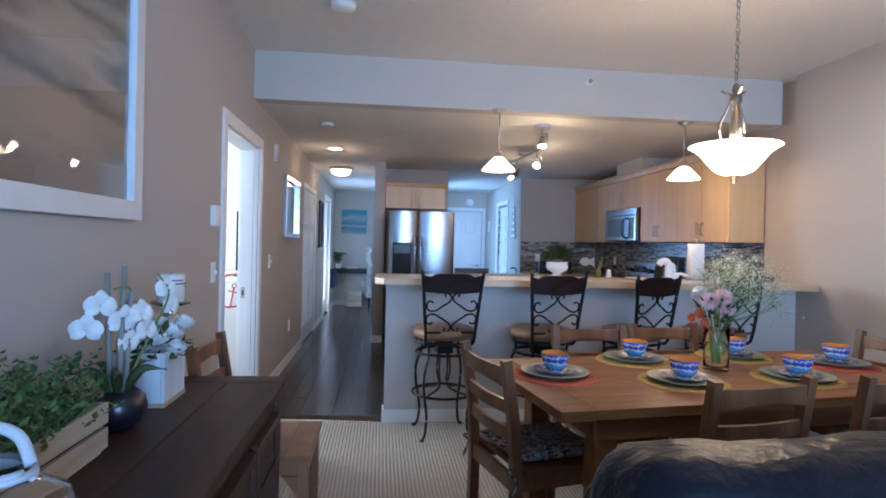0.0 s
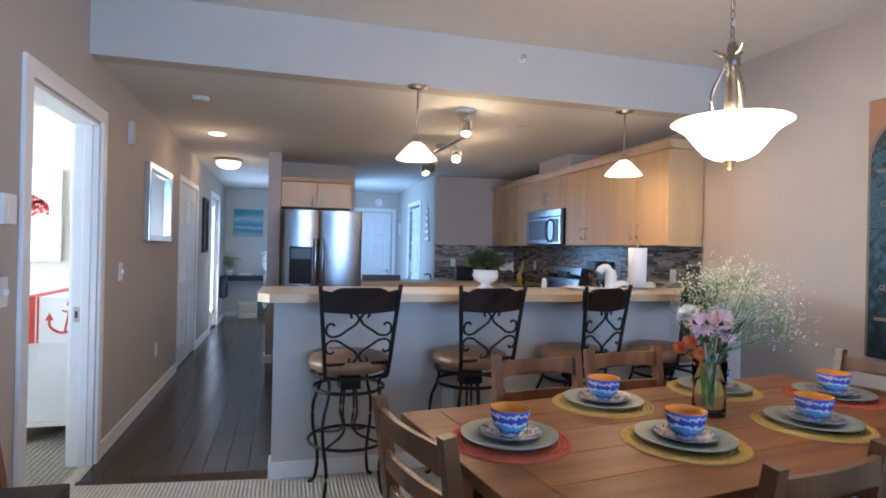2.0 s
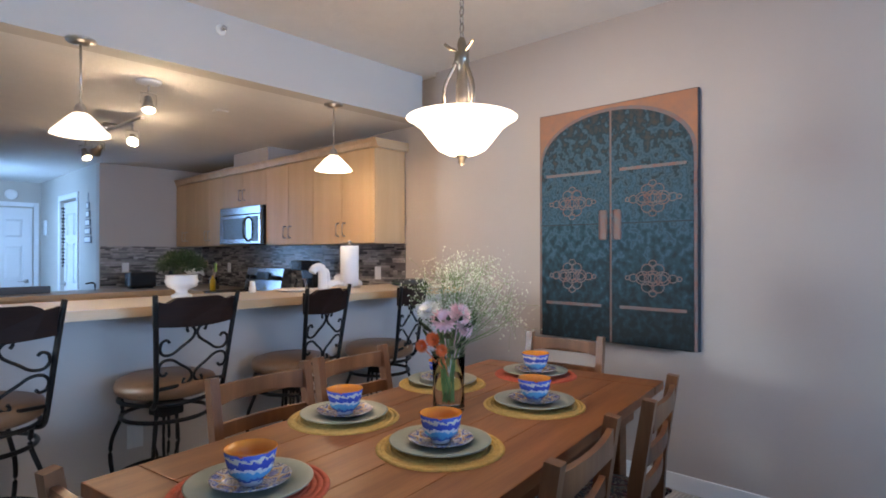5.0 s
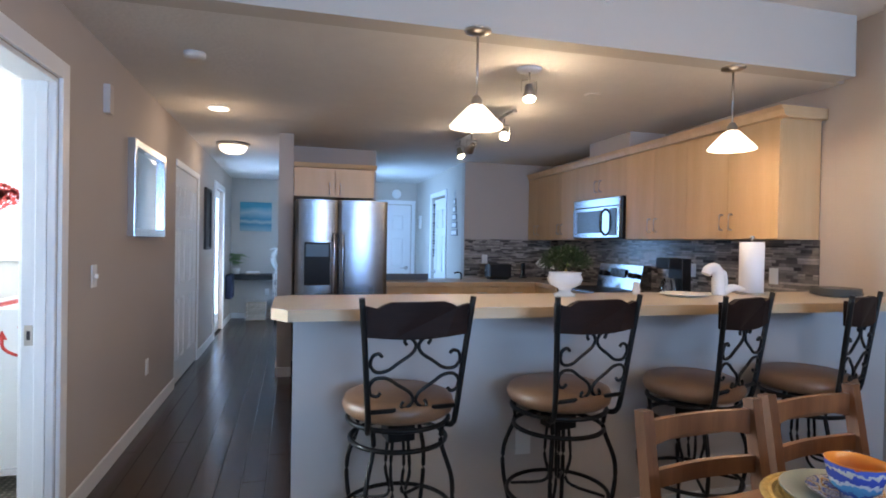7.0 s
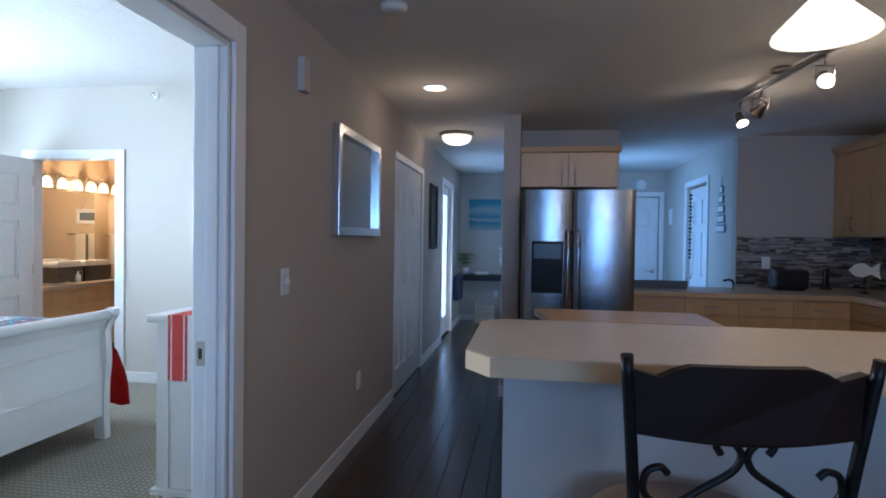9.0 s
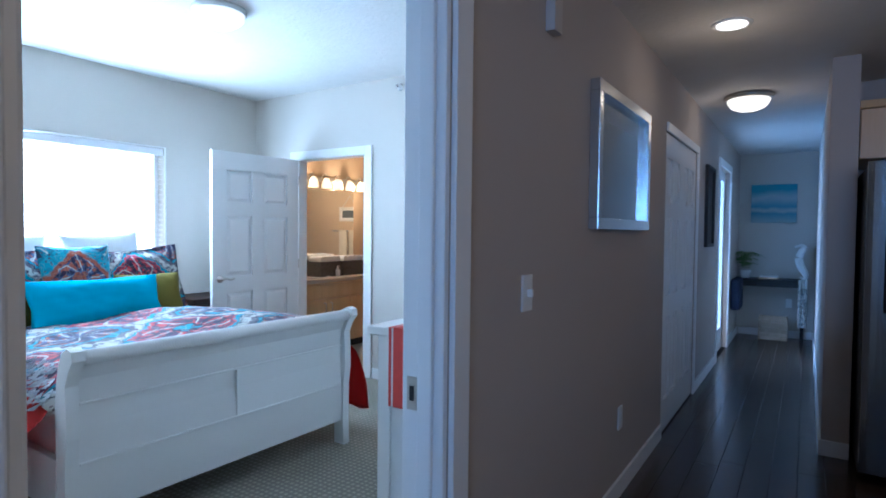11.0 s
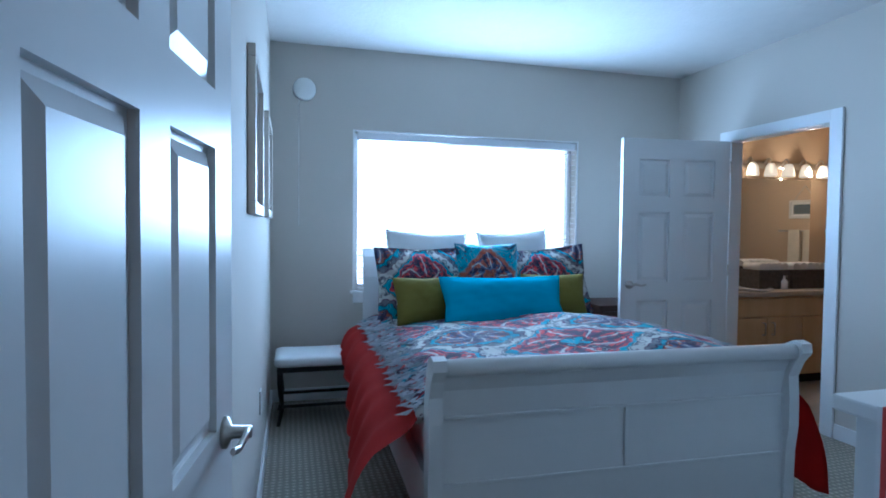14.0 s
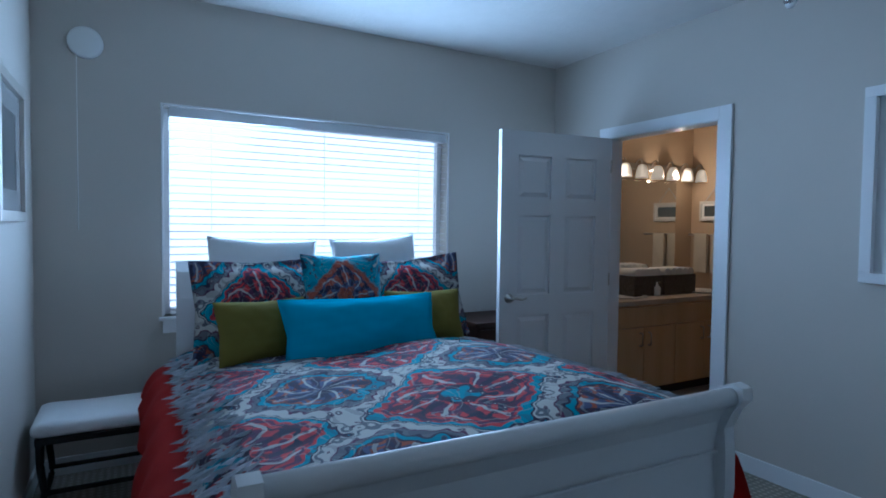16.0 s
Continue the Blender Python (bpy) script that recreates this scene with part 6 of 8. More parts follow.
def branch(bm, x, z, a, length, depth):
    nx, nz = x + length * math.sin(a), z + length * math.cos(a)
    w = 0.004 + 0.0035 * depth
    px, pz = math.cos(a) * w, -math.sin(a) * w
    if abs(nx) < 0.29 and 0.10 < nz < 0.82:
        bm.faces.new([bm.verts.new(p) for p in ((x - px, 0.0095, z - pz), (x + px, 0.0095, z + pz), (nx + px * 0.7, 0.0095, nz + pz * 0.7), (nx - px * 0.7, 0.0095, nz - pz * 0.7))])
        if depth < 3:
            bm.faces.new([bm.verts.new((nx + 0.02 * math.cos(k * 1.047), 0.010, nz + 0.02 * math.sin(k * 1.047))) for k in range(6)])
        if depth:
            for s in (-1, 0, 1):
                branch(bm, nx, nz, a + s * cr_rnd.uniform(0.35, 0.65), length * cr_rnd.uniform(0.72, 0.9), depth - 1)


branch(cb, 0.0, 0.16, 0.0, 0.13, 4)
part("coral_motif", cb, REDPRINT, coral, "red branching coral motif")

# old door painting
dp = thing("door_canvas", (EAST_X, 3.855, 0.79), "large canvas of a weathered blue arched double door", "picture")
dp.matrix_basis = pose(EAST_X, 3.855, 0.79, 0, 0, 180)
OLDBLUE = bands("weathered_blue_paint", "Z", [(0.0, (0.004, 0.009, 0.012)), (0.18, (0.008, 0.030, 0.042)), (0.32, (0.012, 0.052, 0.075)), (0.42, (0.042, 0.105, 0.150)), (0.50, (0.014, 0.050, 0.070)), (0.58, (0.050, 0.100, 0.130)), (0.68, (0.010, 0.030, 0.040)), (0.80, (0.040, 0.045, 0.045)), (1.0, (0.075, 0.045, 0.035))], 0.55, 0.55, 15, 0.6, "LINEAR", 22.0, (1, 1.1, 1.0))
TERRA = material("terracotta_plaster", (0.46, 0.17, 0.07), 0.8, colour2=(0.24, 0.14, 0.10), scale=7, fine=40, bump=0.3)
OLDTRIM = material("worn_rust_trim", (0.24, 0.085, 0.055), 0.6, colour2=(0.12, 0.15, 0.16), scale=20, bump=0.2)
DARKGAP = material("dark_paint_gap", (0.012, 0.022, 0.03), 0.7)
hw, hh = 0.51, 1.445
part("canvas", boxed(0.001, 0.035, -hw, hw, 0, hh, 0.003), DARKGAP, dp)
part("painted_plaster", boxed(0.0352, 0.0362, -hw + 0.004, hw - 0.004, 1.0, hh - 0.004), TERRA, dp)
arch = [(-hw + 0.006, 0.0)] + [(-math.cos(math.pi * k / 24) * (hw - 0.006), 1.09 + math.sin(math.pi * k / 24) ** 0.85 * 0.33) for k in range(25)] + [(hw - 0.006, 0.0)]
ab = bmesh.new()
prism(ab, arch, "x", 0.035, 0.040)
part("arch_surround", ab, OLDTRIM, dp)
inn = [(a * 0.965, b * 0.985) for a, b in arch]
for s in (-1, 1):
    half = [(max(0.008, s * a) * s, b) for a, b in inn]
    clean = []
    for p in half:
        if not clean or (Vector((*p, 0)) - Vector((*clean[-1], 0))).length > 1e-4:
            clean.append(p)
    lb = bmesh.new()
    prism(lb, clean, "x", 0.040, 0.046)
    lf2 = part("painted_leaf", lb, OLDBLUE, dp)
    for z0 in (1.03, 0.21):
        part("painted_bar", boxed(0.046, 0.050, min(s * 0.06, s * 0.45), max(s * 0.06, s * 0.45), z0, z0 + 0.018, 0.003), OLDTRIM, lf2)
    part("painted_line", boxed(0.046, 0.0475, min(s * 0.01, s * 0.49), max(s * 0.01, s * 0.49), 0.715, 0.722), DARKGAP, lf2)
    part("painted_handle", boxed(0.046, 0.052, min(s * 0.02, s * 0.07), max(s * 0.02, s * 0.07), 0.62, 0.80, 0.012), OLDTRIM, lf2)
    for zc in (0.855, 0.395):
        rb = bmesh.new()
        for dx, dz, r in ((0.0, 0.0, 0.05), (0.0, 0.0, 0.028), (0.055, 0.0, 0.045), (0.06, 0.0, 0.024), (-0.055, 0.0, 0.045), (-0.06, 0.0, 0.024), (0.03, 0.05, 0.036), (-0.03, 0.05, 0.036), (0.03, -0.05, 0.036), (-0.03, -0.05, 0.036), (0.0, 0.085, 0.022), (0.0, -0.085, 0.022), (0.115, 0.0, 0.026), (-0.115, 0.0, 0.026), (-0.15, 0.0, 0.014), (0.15, 0.0, 0.014)):
            tube(rb, [(0.047, s * 0.26 + dx + r * math.cos(k * 0.349), zc + dz + r * 0.85 * math.sin(k * 0.349)) for k in range(18)], 0.0034, 5, closed=True)
        part("painted_rosette", rb, OLDTRIM, lf2)

# ---- console table by the living room wall ----
con = thing("console_table", (0, 0, 0), "dark stained wooden console table with drawers", "console table")
CX0, CX1, CY0, CY1 = -0.25, 0.355, 1.62, 3.36
for k in range(3):
    w3 = (CX1 - CX0) / 3
    part("top_plank", boxed(CX0 + k * w3 + 0.001, CX0 + (k + 1) * w3 - 0.001, CY0 + 0.10, CY1 - 0.10, 0.762, 0.800, 0.004), DARKWOOD, con)
for a, b in ((CY0, CY0 + 0.098), (CY1 - 0.098, CY1)):
    part("top_end", boxed(CX0, CX1, a, b, 0.762, 0.800, 0.004), DARKWOOD, con)
for x in (CX0 + 0.06, CX1 - 0.055):
    for y in (CY0 + 0.06, CY1 - 0.06):
        part("leg", boxed(x - 0.035, x + 0.035, y - 0.035, y + 0.035, 0, 0.761, 0.005), DARKWOOD, con)
part("body", boxed(CX0 + 0.04, CX1 - 0.035, CY0 + 0.096, CY1 - 0.096, 0.46, 0.761), DARKWOOD, con)
n = 4
w = (CY1 - CY0 - 0.2) / n
for k in range(n):
    y0 = CY0 + 0.1 + k * w
    d = part("drawer", boxed(CX1 - 0.034, CX1 - 0.018, y0 + 0.02, y0 + w - 0.02, 0.50, 0.69, 0.003), DARKWOOD, con)
    for a, b, c, e in ((y0 + 0.02, y0 + w - 0.02, 0.655, 0.69), (y0 + 0.02, y0 + w - 0.02, 0.50, 0.535), (y0 + 0.02, y0 + 0.06, 0.535, 0.655), (y0 + w - 0.06, y0 + w - 0.02, 0.535, 0.655)):
        part("drawer_moulding", boxed(CX1 - 0.018, CX1 - 0.008, a, b, c, e, 0.002), DARKWOOD, d)
    part("knob", lathe(bmesh.new(), [(0, 0), (0.008, 0), (0.010, 0.004), (0, 0.006)], seg=12), BLACKMATT, d).matrix_basis = pose(CX1 - 0.018, y0 + w / 2, 0.595, 0, 90, 0)
for x in (CX0 + 0.06, CX1 - 0.055):
    part("stretcher", boxed(x - 0.02, x + 0.02, CY0 + 0.096, CY1 - 0.096, 0.10, 0.14, 0.003), DARKWOOD, con)

# boxwood in a slatted crate
cx = thing("planter_crate", (-0.08, 2.36, 0.800), "pale wooden crate of leafy green boxwood", "planter")
part("bottom", boxed(-0.12, 0.12, -0.20, 0.20, 0.0, 0.01), PALEWOOD, cx)
for z in (0.012, 0.072):
    for s in (-1, 1):
        part("slat", boxed(s * 0.125 - 0.006, s * 0.125 + 0.006, -0.21, 0.21, z, z + 0.05, 0.002), PALEWOOD, cx)
        part("slat", boxed(-0.118, 0.118, s * 0.205 - 0.006, s * 0.205 + 0.006, z, z + 0.05, 0.002), PALEWOOD, cx)
gb2 = bmesh.new()
rng = random.Random(21)
for k in range(190):
    x, y = rng.uniform(-0.13, 0.13), rng.uniform(-0.22, 0.22)
    top = Vector((x * 1.35 + rng.gauss(0, 0.02), y * 1.15 + rng.gauss(0, 0.02), rng.uniform(0.14, 0.24)))
    base = Vector((x * 0.7, y * 0.8, 0.06))
    for j in range(14):
        p = base.lerp(top, 0.25 + 0.75 * j / 13)
        a = j * 2.4
        leaf(gb2, p, (math.cos(a), math.sin(a), 0.7), rng.uniform(0.016, 0.028), 0.6)
part("foliage", gb2, FOLIAGE, cx)
part("soil", boxed(-0.115, 0.115, -0.195, 0.195, 0.0102, 0.06), material("peat", (0.03, 0.02, 0.015), 0.95), cx)

# orchid in a dark round pot
orc = thing("orchid_pot", (-0.005, 2.745, 0.800), "white artificial orchid in a round dark pot with canes", "plant")
part("pot", lathe(bmesh.new(), [(0.0, 0.0), (0.045, 0.0), (0.075, 0.025), (0.088, 0.065), (0.078, 0.105), (0.055, 0.125), (0.048, 0.122), (0.0, 0.115)], seg=32), material("dark_plum_glaze", (0.012, 0.010, 0.018), 0.28, bump=0), orc)
for x, y, h in ((-0.03, -0.02, 0.50), (0.0, 0.03, 0.52), (0.035, 0.0, 0.44), (0.02, -0.03, 0.36)):
    part("cane", tube(bmesh.new(), [(x * 0.6, y * 0.6, 0.10), (x, y, h)], 0.009, 8), material("driftwood_cane", (0.24, 0.23, 0.21), 0.8), orc)
part("flower_stem", tube(bmesh.new(), curve([(0.0, 0.0, 0.11), (-0.01, 0.02, 0.30), (0.02, 0.03, 0.44), (0.0, -0.04, 0.45)], 6), 0.004, 6), STEM, orc)
part("flower_stem", tube(bmesh.new(), curve([(0.01, 0.0, 0.11), (0.07, 0.08, 0.30), (0.10, 0.14, 0.42), (0.07, 0.12, 0.49)], 6), 0.004, 6), STEM, orc)
for a in range(5):
    lb = bmesh.new()
    t = a * 1.26
    tube(lb, curve([(0.02 * math.cos(t), 0.02 * math.sin(t), 0.115), (0.07 * math.cos(t), 0.07 * math.sin(t), 0.19), (0.15 * math.cos(t), 0.15 * math.sin(t), 0.19)], 5), lambda u: 0.016 * math.sin(math.pi * min(0.98, u + 0.12)) + 0.001, 6, flat=1.0)
    part("strap_leaf", lb, DARKLEAF, orc)


def orchid(at, way, r):
    bm = bmesh.new()
    way = Vector(way).normalized()
    u = way.cross(Vector((0.05, 0.1, 1))).normalized()
    w = u.cross(way)
    for p, wide in ((0, 1.0), (180, 1.0), (90, 0.7), (215, 0.6), (325, 0.6)):
        d = u * math.cos(radians(p)) + w * math.sin(radians(p))
        s = way.cross(d).normalized()
        prev = None
        for k in range(6):
            t = k / 5
            half = r * wide * 0.62 * math.sin(math.pi * min(0.97, t * 0.9 + 0.06)) ** 0.7
            c = Vector(at) + d * r * t + way * r * (0.28 * math.sin(t * 2.6) - 0.12 * t)
            row = [bm.verts.new(c + s * half - way * half * 0.25), bm.verts.new(c + way * half * 0.12), bm.verts.new(c - s * half - way * half * 0.25)]
            if prev:
                for i in range(2):
                    bm.faces.new((prev[i], prev[i + 1], row[i + 1], row[i])).smooth = True
            prev = row
    for k in range(5):
        dot(bm, Vector(at) + way * r * (0.1 + 0.05 * k), r * 0.12)
    return bm


for at, way, r in (((-0.03, -0.06, 0.40), (0.6, -0.7, 0.1), 0.055), ((0.02, -0.02, 0.35), (0.8, -0.5, -0.1), 0.058), ((-0.06, -0.08, 0.33), (0.3, -0.9, 0.0), 0.055), ((0.06, 0.02, 0.37), (0.8, -0.4, 0.2), 0.052), ((0.06, 0.06, 0.31), (0.9, -0.3, 0.0), 0.055), ((0.09, 0.14, 0.44), (0.8, -0.5, 0.1), 0.050), ((0.03, 0.0, 0.28), (0.9, -0.4, -0.1), 0.05), ((0.10, 0.16, 0.38), (0.9, -0.3, 0.0), 0.048)):
    part("orchid_flower", orchid(at, way, r * 0.86), WHITEPETAL, orc)

orc.scale = (0.86, 0.86, 0.86)

# roses in a whitewashed box
rb = thing("rose_box", (-0.03, 3.03, 0.800), "whitewashed wooden box of cream artificial roses", "flower box")
for s in (-1, 1):
    part("board", boxed(s * 0.085 - 0.006, s * 0.085 + 0.006, -0.11, 0.11, 0.0, 0.20, 0.002), GREYBOARD, rb)
    part("board", boxed(-0.078, 0.078, s * 0.104 - 0.006, s * 0.104 + 0.006, 0.0, 0.20, 0.002), GREYBOARD, rb)
part("base_strip", boxed(-0.0945, 0.0945, -0.1135, 0.1135, -0.0, 0.016), PALEWOOD, rb)


def rose(bm, at, r, rng):
    for ring, (n2, tilt, rr) in enumerate(((3, 0.15, 0.35), (4, 0.35, 0.6), (5, 0.6, 0.85), (6, 0.95, 1.0))):
        for k in range(n2):
            a = 2 * math.pi * (k + 0.3 * ring) / n2 + rng.random()
            d = Vector((math.cos(a), math.sin(a), 0))
            s = Vector((-math.sin(a), math.cos(a), 0))
            prev = None
            for j in range(4):
                t = j / 3
                c = Vector(at) + d * r * rr * (0.35 + 0.65 * math.sin(t * 1.5) * (0.5 + tilt * 0.5)) + Vector((0, 0, r * (t * (1.15 - tilt * 0.6) - 0.25)))
                half = r * 0.55 * rr * math.sin(math.pi * (0.25 + 0.6 * t)) + 0.002
                row = [bm.verts.new(c + s * half - d * half * 0.35), bm.verts.new(c), bm.verts.new(c - s * half - d * half * 0.35)]
                if prev:
                    for i in range(2):
                        bm.faces.new((prev[i], prev[i + 1], row[i + 1], row[i])).smooth = True
                prev = row
    return bm


rng = random.Random(3)
for at, r in (((0.04, -0.06, 0.24), 0.055), ((0.06, 0.04, 0.25), 0.058), ((-0.03, 0.0, 0.28), 0.05), ((0.09, 0.09, 0.28), 0.05), ((-0.04, -0.09, 0.24), 0.05), ((0.10, -0.02, 0.20), 0.048), ((0.0, 0.10, 0.27), 0.05)):
    part("rose", rose(bmesh.new(), at, r, rng), WHITEPETAL, rb)
gl = bmesh.new()
bushy(gl, (0.02, 0.0, 0.19), 0.12, 0.13, 0.07, 90, 0.05, rng)
part("foliage", gl, DARKLEAF, rb)

rb.scale = (0.84, 0.84, 0.84)

# candle on a mercury glass holder
ca = thing("candle_holder", (-0.05, 3.25, 0.800), "white pillar candle on a silvered glass holder", "candle")
MERC = material("mercury_glass", (0.55, 0.52, 0.47), 0.18, metal=1.0, vary=0.25, scale=40, bump=0.1)
part("holder", lathe(bmesh.new(), [(0.0, 0.0), (0.055, 0.0), (0.055, 0.014), (0.03, 0.03), (0.038, 0.06), (0.044, 0.10), (0.034, 0.14), (0.018, 0.16), (0.03, 0.19), (0.038, 0.22), (0.026, 0.25), (0.016, 0.265), (0.03, 0.28), (0.066, 0.29), (0.068, 0.298), (0.0, 0.298)], seg=32), MERC, ca)
can = part("candle", lathe(bmesh.new(), [(0.0, 0.2985), (0.046, 0.2985), (0.047, 0.39), (0.044, 0.398), (0.0, 0.394)], seg=28), material("ivory_wax", (0.78, 0.77, 0.74), 0.5, vary=0.03), ca)
part("cord", tube(bmesh.new(), [(0.0485 * math.cos(k * 0.3), 0.0485 * math.sin(k * 0.3), 0.352 + 0.0006 * k) for k in range(42)], 0.002, 5), BLACKMATT, can, "dark cord round the candle")
part("wick", tube(bmesh.new(), [(0, 0, 0.393), (0.002, 0, 0.405)], 0.0012, 5), BLACKMATT, can)

# glass jug with rope at the near end of the console
jg = thing("glass_jug", (0.14, 2.02, 0.800), "round clear glass jug with white rope handle", "jug")
part("glass", lathe(bmesh.new(), [(0.0, 0.0), (0.07, 0.0), (0.105, 0.03), (0.115, 0.08), (0.095, 0.13), (0.05, 0.155), (0.04, 0.17), (0.043, 0.185), (0.038, 0.185), (0.035, 0.168), (0.046, 0.152), (0.09, 0.127), (0.11, 0.08), (0.10, 0.032), (0.066, 0.006), (0.0, 0.006)], seg=36), GLASS, jg)
ROPE = material("white_rope", (0.55, 0.60, 0.66), 0.9, fine=120, bump=0.6)
part("rope", tube(bmesh.new(), curve([(-0.045, 0.0, 0.165), (-0.05, 0.01, 0.20), (-0.02, 0.01, 0.235), (0.03, 0.0, 0.225), (0.055, -0.01, 0.185)], 7), 0.009, 8), ROPE, jg)
part("rope_collar", tube(bmesh.new(), [(0.048 * math.cos(k * 0.35), 0.048 * math.sin(k * 0.35), 0.160 + 0.0004 * k) for k in range(36)], 0.006, 7), ROPE, jg)

# ---- sofa back and cushion ----
SY, SX0, SX1 = 2.38, 1.14, 3.50
sofa = thing("leather_sofa", (0, 0, 0), "black leather sofa with its back to the dining table", "sofa")


def padded(bm, x0, x1, y0, y1, z0, z1, r, seed, rough=0.012):
    """A soft block with rounded, slightly wrinkled faces."""
    vs = bmesh.ops.create_cube(bm, size=2.0)["verts"]
    bmesh.ops.subdivide_edges(bm, edges=list({e for v in vs for e in v.link_edges}), cuts=14, use_grid_fill=True)
    c = Vector(((x0 + x1) / 2, (y0 + y1) / 2, (z0 + z1) / 2))
    h = Vector(((x1 - x0) / 2, (y1 - y0) / 2, (z1 - z0) / 2))
    for v in bm.verts:
        p = Vector((v.co.x * h.x, v.co.y * h.y, v.co.z * h.z))
        core = Vector(tuple(max(-h[i] + r, min(h[i] - r, p[i])) for i in range(3)))
        d = p - core
        if d.length > 1e-6:
            p = core + d.normalized() * r
        q = p + c
        wr = noise.noise((q.x * 3 + seed, q.y * 3, q.z * 4)) * rough + noise.noise((q.x * 14 + seed, q.y * 9, q.z * 16)) * rough * 0.35
        v.co = q + (d.normalized() if d.length > 1e-6 else Vector((0, 0, 0))) * wr
    return smooth(bm)


part("base", padded(bmesh.new(), SX0, SX1, SY - 0.92, SY, 0.04, 0.44, 0.05, 1), BLACKLEATHER, sofa)
part("back", padded(bmesh.new(), SX0 + 0.02, SX1 - 0.02, SY - 0.26, SY + 0.0, 0.40, 0.83, 0.09, 2, 0.02), BLACKLEATHER, sofa)
for k in range(2):
    w = (SX1 - SX0 - 0.4) / 2
    part("back_cushion", padded(bmesh.new(), SX0 + 0.03 + k * (w + 0.17), SX0 + 0.02 + (k + 1) * (w + 0.17), SY - 0.34, SY - 0.03, 0.44, 0.915, 0.11, 5 + k, 0.025), BLACKLEATHER, sofa)
    part("seat_cushion", padded(bmesh.new(), SX0 + 0.2 + k * w, SX0 + 0.19 + (k + 1) * w, SY - 0.92, SY - 0.36, 0.40, 0.52, 0.05, 8 + k), BLACKLEATHER, sofa)
for x in (SX0 - 0.02, SX1 - 0.2):
    part("arm", padded(bmesh.new(), x, x + 0.22, SY - 0.92, SY - 0.01, 0.06, 0.62, 0.09, 11), BLACKLEATHER, sofa)
for x in (SX0 + 0.1, SX1 - 0.1):
    for y in (SY - 0.84, SY - 0.08):
        part("foot", boxed(x - 0.03, x + 0.03, y - 0.03, y + 0.03, 0, 0.05), BLACKMATT, sofa)
BLUEPRINT = bands("blue_white_print", "X", [(0.0, (0.65, 0.68, 0.72)), (0.3, (0.04, 0.09, 0.30)), (0.5, (0.65, 0.68, 0.72)), (0.7, (0.05, 0.10, 0.35)), (1.0, (0.6, 0.64, 0.7))], 0.6, 3.0, 3, 0.85, "CONSTANT", 14)
bm = bmesh.new()
pillow(bm, 0.46, 0.46, 0.14, seed=9)
tp2 = single("throw_pillow", bm, BLUEPRINT, "blue and white patterned throw pillow on the sofa", "pillow")
tp2.matrix_basis = pose(3.10, 2.15, 0.80, 0, 0, 90) @ pose(0, 0, 0, 0, 18, 0)

# ---- hall end: console, fern, crates, throw ----
hc = thing("hall_console", (0.03, 12.87, 0), "dark wooden console table at the hall end", "console table")
part("top", boxed(-0.48, 0.48, -0.19, 0.19, 0.745, 0.775, 0.004), BLACKMATT, hc)
for s in (-1, 1):
    for t in (-1, 1):
        part("leg", boxed(s * 0.44 - 0.02, s * 0.44 + 0.02, t * 0.15 - 0.02, t * 0.15 + 0.02, 0, 0.744, 0.003), BLACKMATT, hc)
part("apron", boxed(-0.42, 0.42, -0.165, -0.145, 0.68, 0.744, 0.002), BLACKMATT, hc)
fe = thing("potted_fern", (-0.17, 12.86, 0.775), "green fern in a small white pot", "plant")
part("pot", lathe(bmesh.new(), [(0.0, 0.0), (0.05, 0.0), (0.07, 0.10), (0.064, 0.10), (0.0, 0.09)], seg=24), WHITECERAMIC, fe)
fb = bmesh.new()
rng = random.Random(6)
for k in range(46):
    a = rng.uniform(0, 6.28)
    r, h = rng.uniform(0.10, 0.22), rng.uniform(0.12, 0.30)
    pts = curve([(0.02 * math.cos(a), 0.02 * math.sin(a), 0.09), (0.4 * r * math.cos(a), 0.4 * r * math.sin(a), 0.09 + h * 0.8), (r * math.cos(a), r * math.sin(a), 0.09 + h * 0.75)], 5)
    for i, p in enumerate(pts[2:]):
        for s in (-1, 1):
            leaf(fb, p, (math.cos(a + s * 1.2), math.sin(a + s * 1.2), 0.2), 0.035, 0.35)
part("fronds", fb, FERN, fe)
bk = thing("stacked_books", (0.10, 12.84, 0.775), "two pale books lying on the hall console", "book")
part("book", boxed(-0.11, 0.11, -0.08, 0.08, 0, 0.02, 0.002), PALEWOOD, bk)
part("book", boxed(-0.10, 0.10, -0.07, 0.07, 0.0205, 0.038, 0.002), PAPER, bk)
for z in (0.0, 0.15):
    ct = thing("wooden_crate", (0.16, 12.84, z), "small pale slatted wooden crate under the console", "crate", "stacked crates")
    for k in range(3):
        part("slat", boxed(-0.16, 0.16, -0.11, -0.10, 0.005 + k * 0.048, 0.045 + k * 0.048, 0.002), PALEWOOD, ct)
        part("slat", boxed(-0.16, 0.16, 0.10, 0.11, 0.005 + k * 0.048, 0.045 + k * 0.048, 0.002), PALEWOOD, ct)
    for s in (-1, 1):
        part("end", boxed(s * 0.15 - 0.008, s * 0.15 + 0.008, -0.0995, 0.0995, 0.0, 0.146, 0.002), PALEWOOD, ct)
sh = bmesh.new()
tube(sh, curve([(0.0, 0, 0.04), (0.03, 0, 0.015), (0.06, 0, 0.04), (0.04, 0, 0.10), (0.0, 0, 0.17), (-0.02, 0, 0.27), (0.01, 0, 0.36), (0.04, 0, 0.40), (0.0, 0, 0.43), (-0.07, 0, 0.41)], 6), lambda t: 0.012 + 0.035 * math.sin(math.pi * t) ** 1.5, 10)
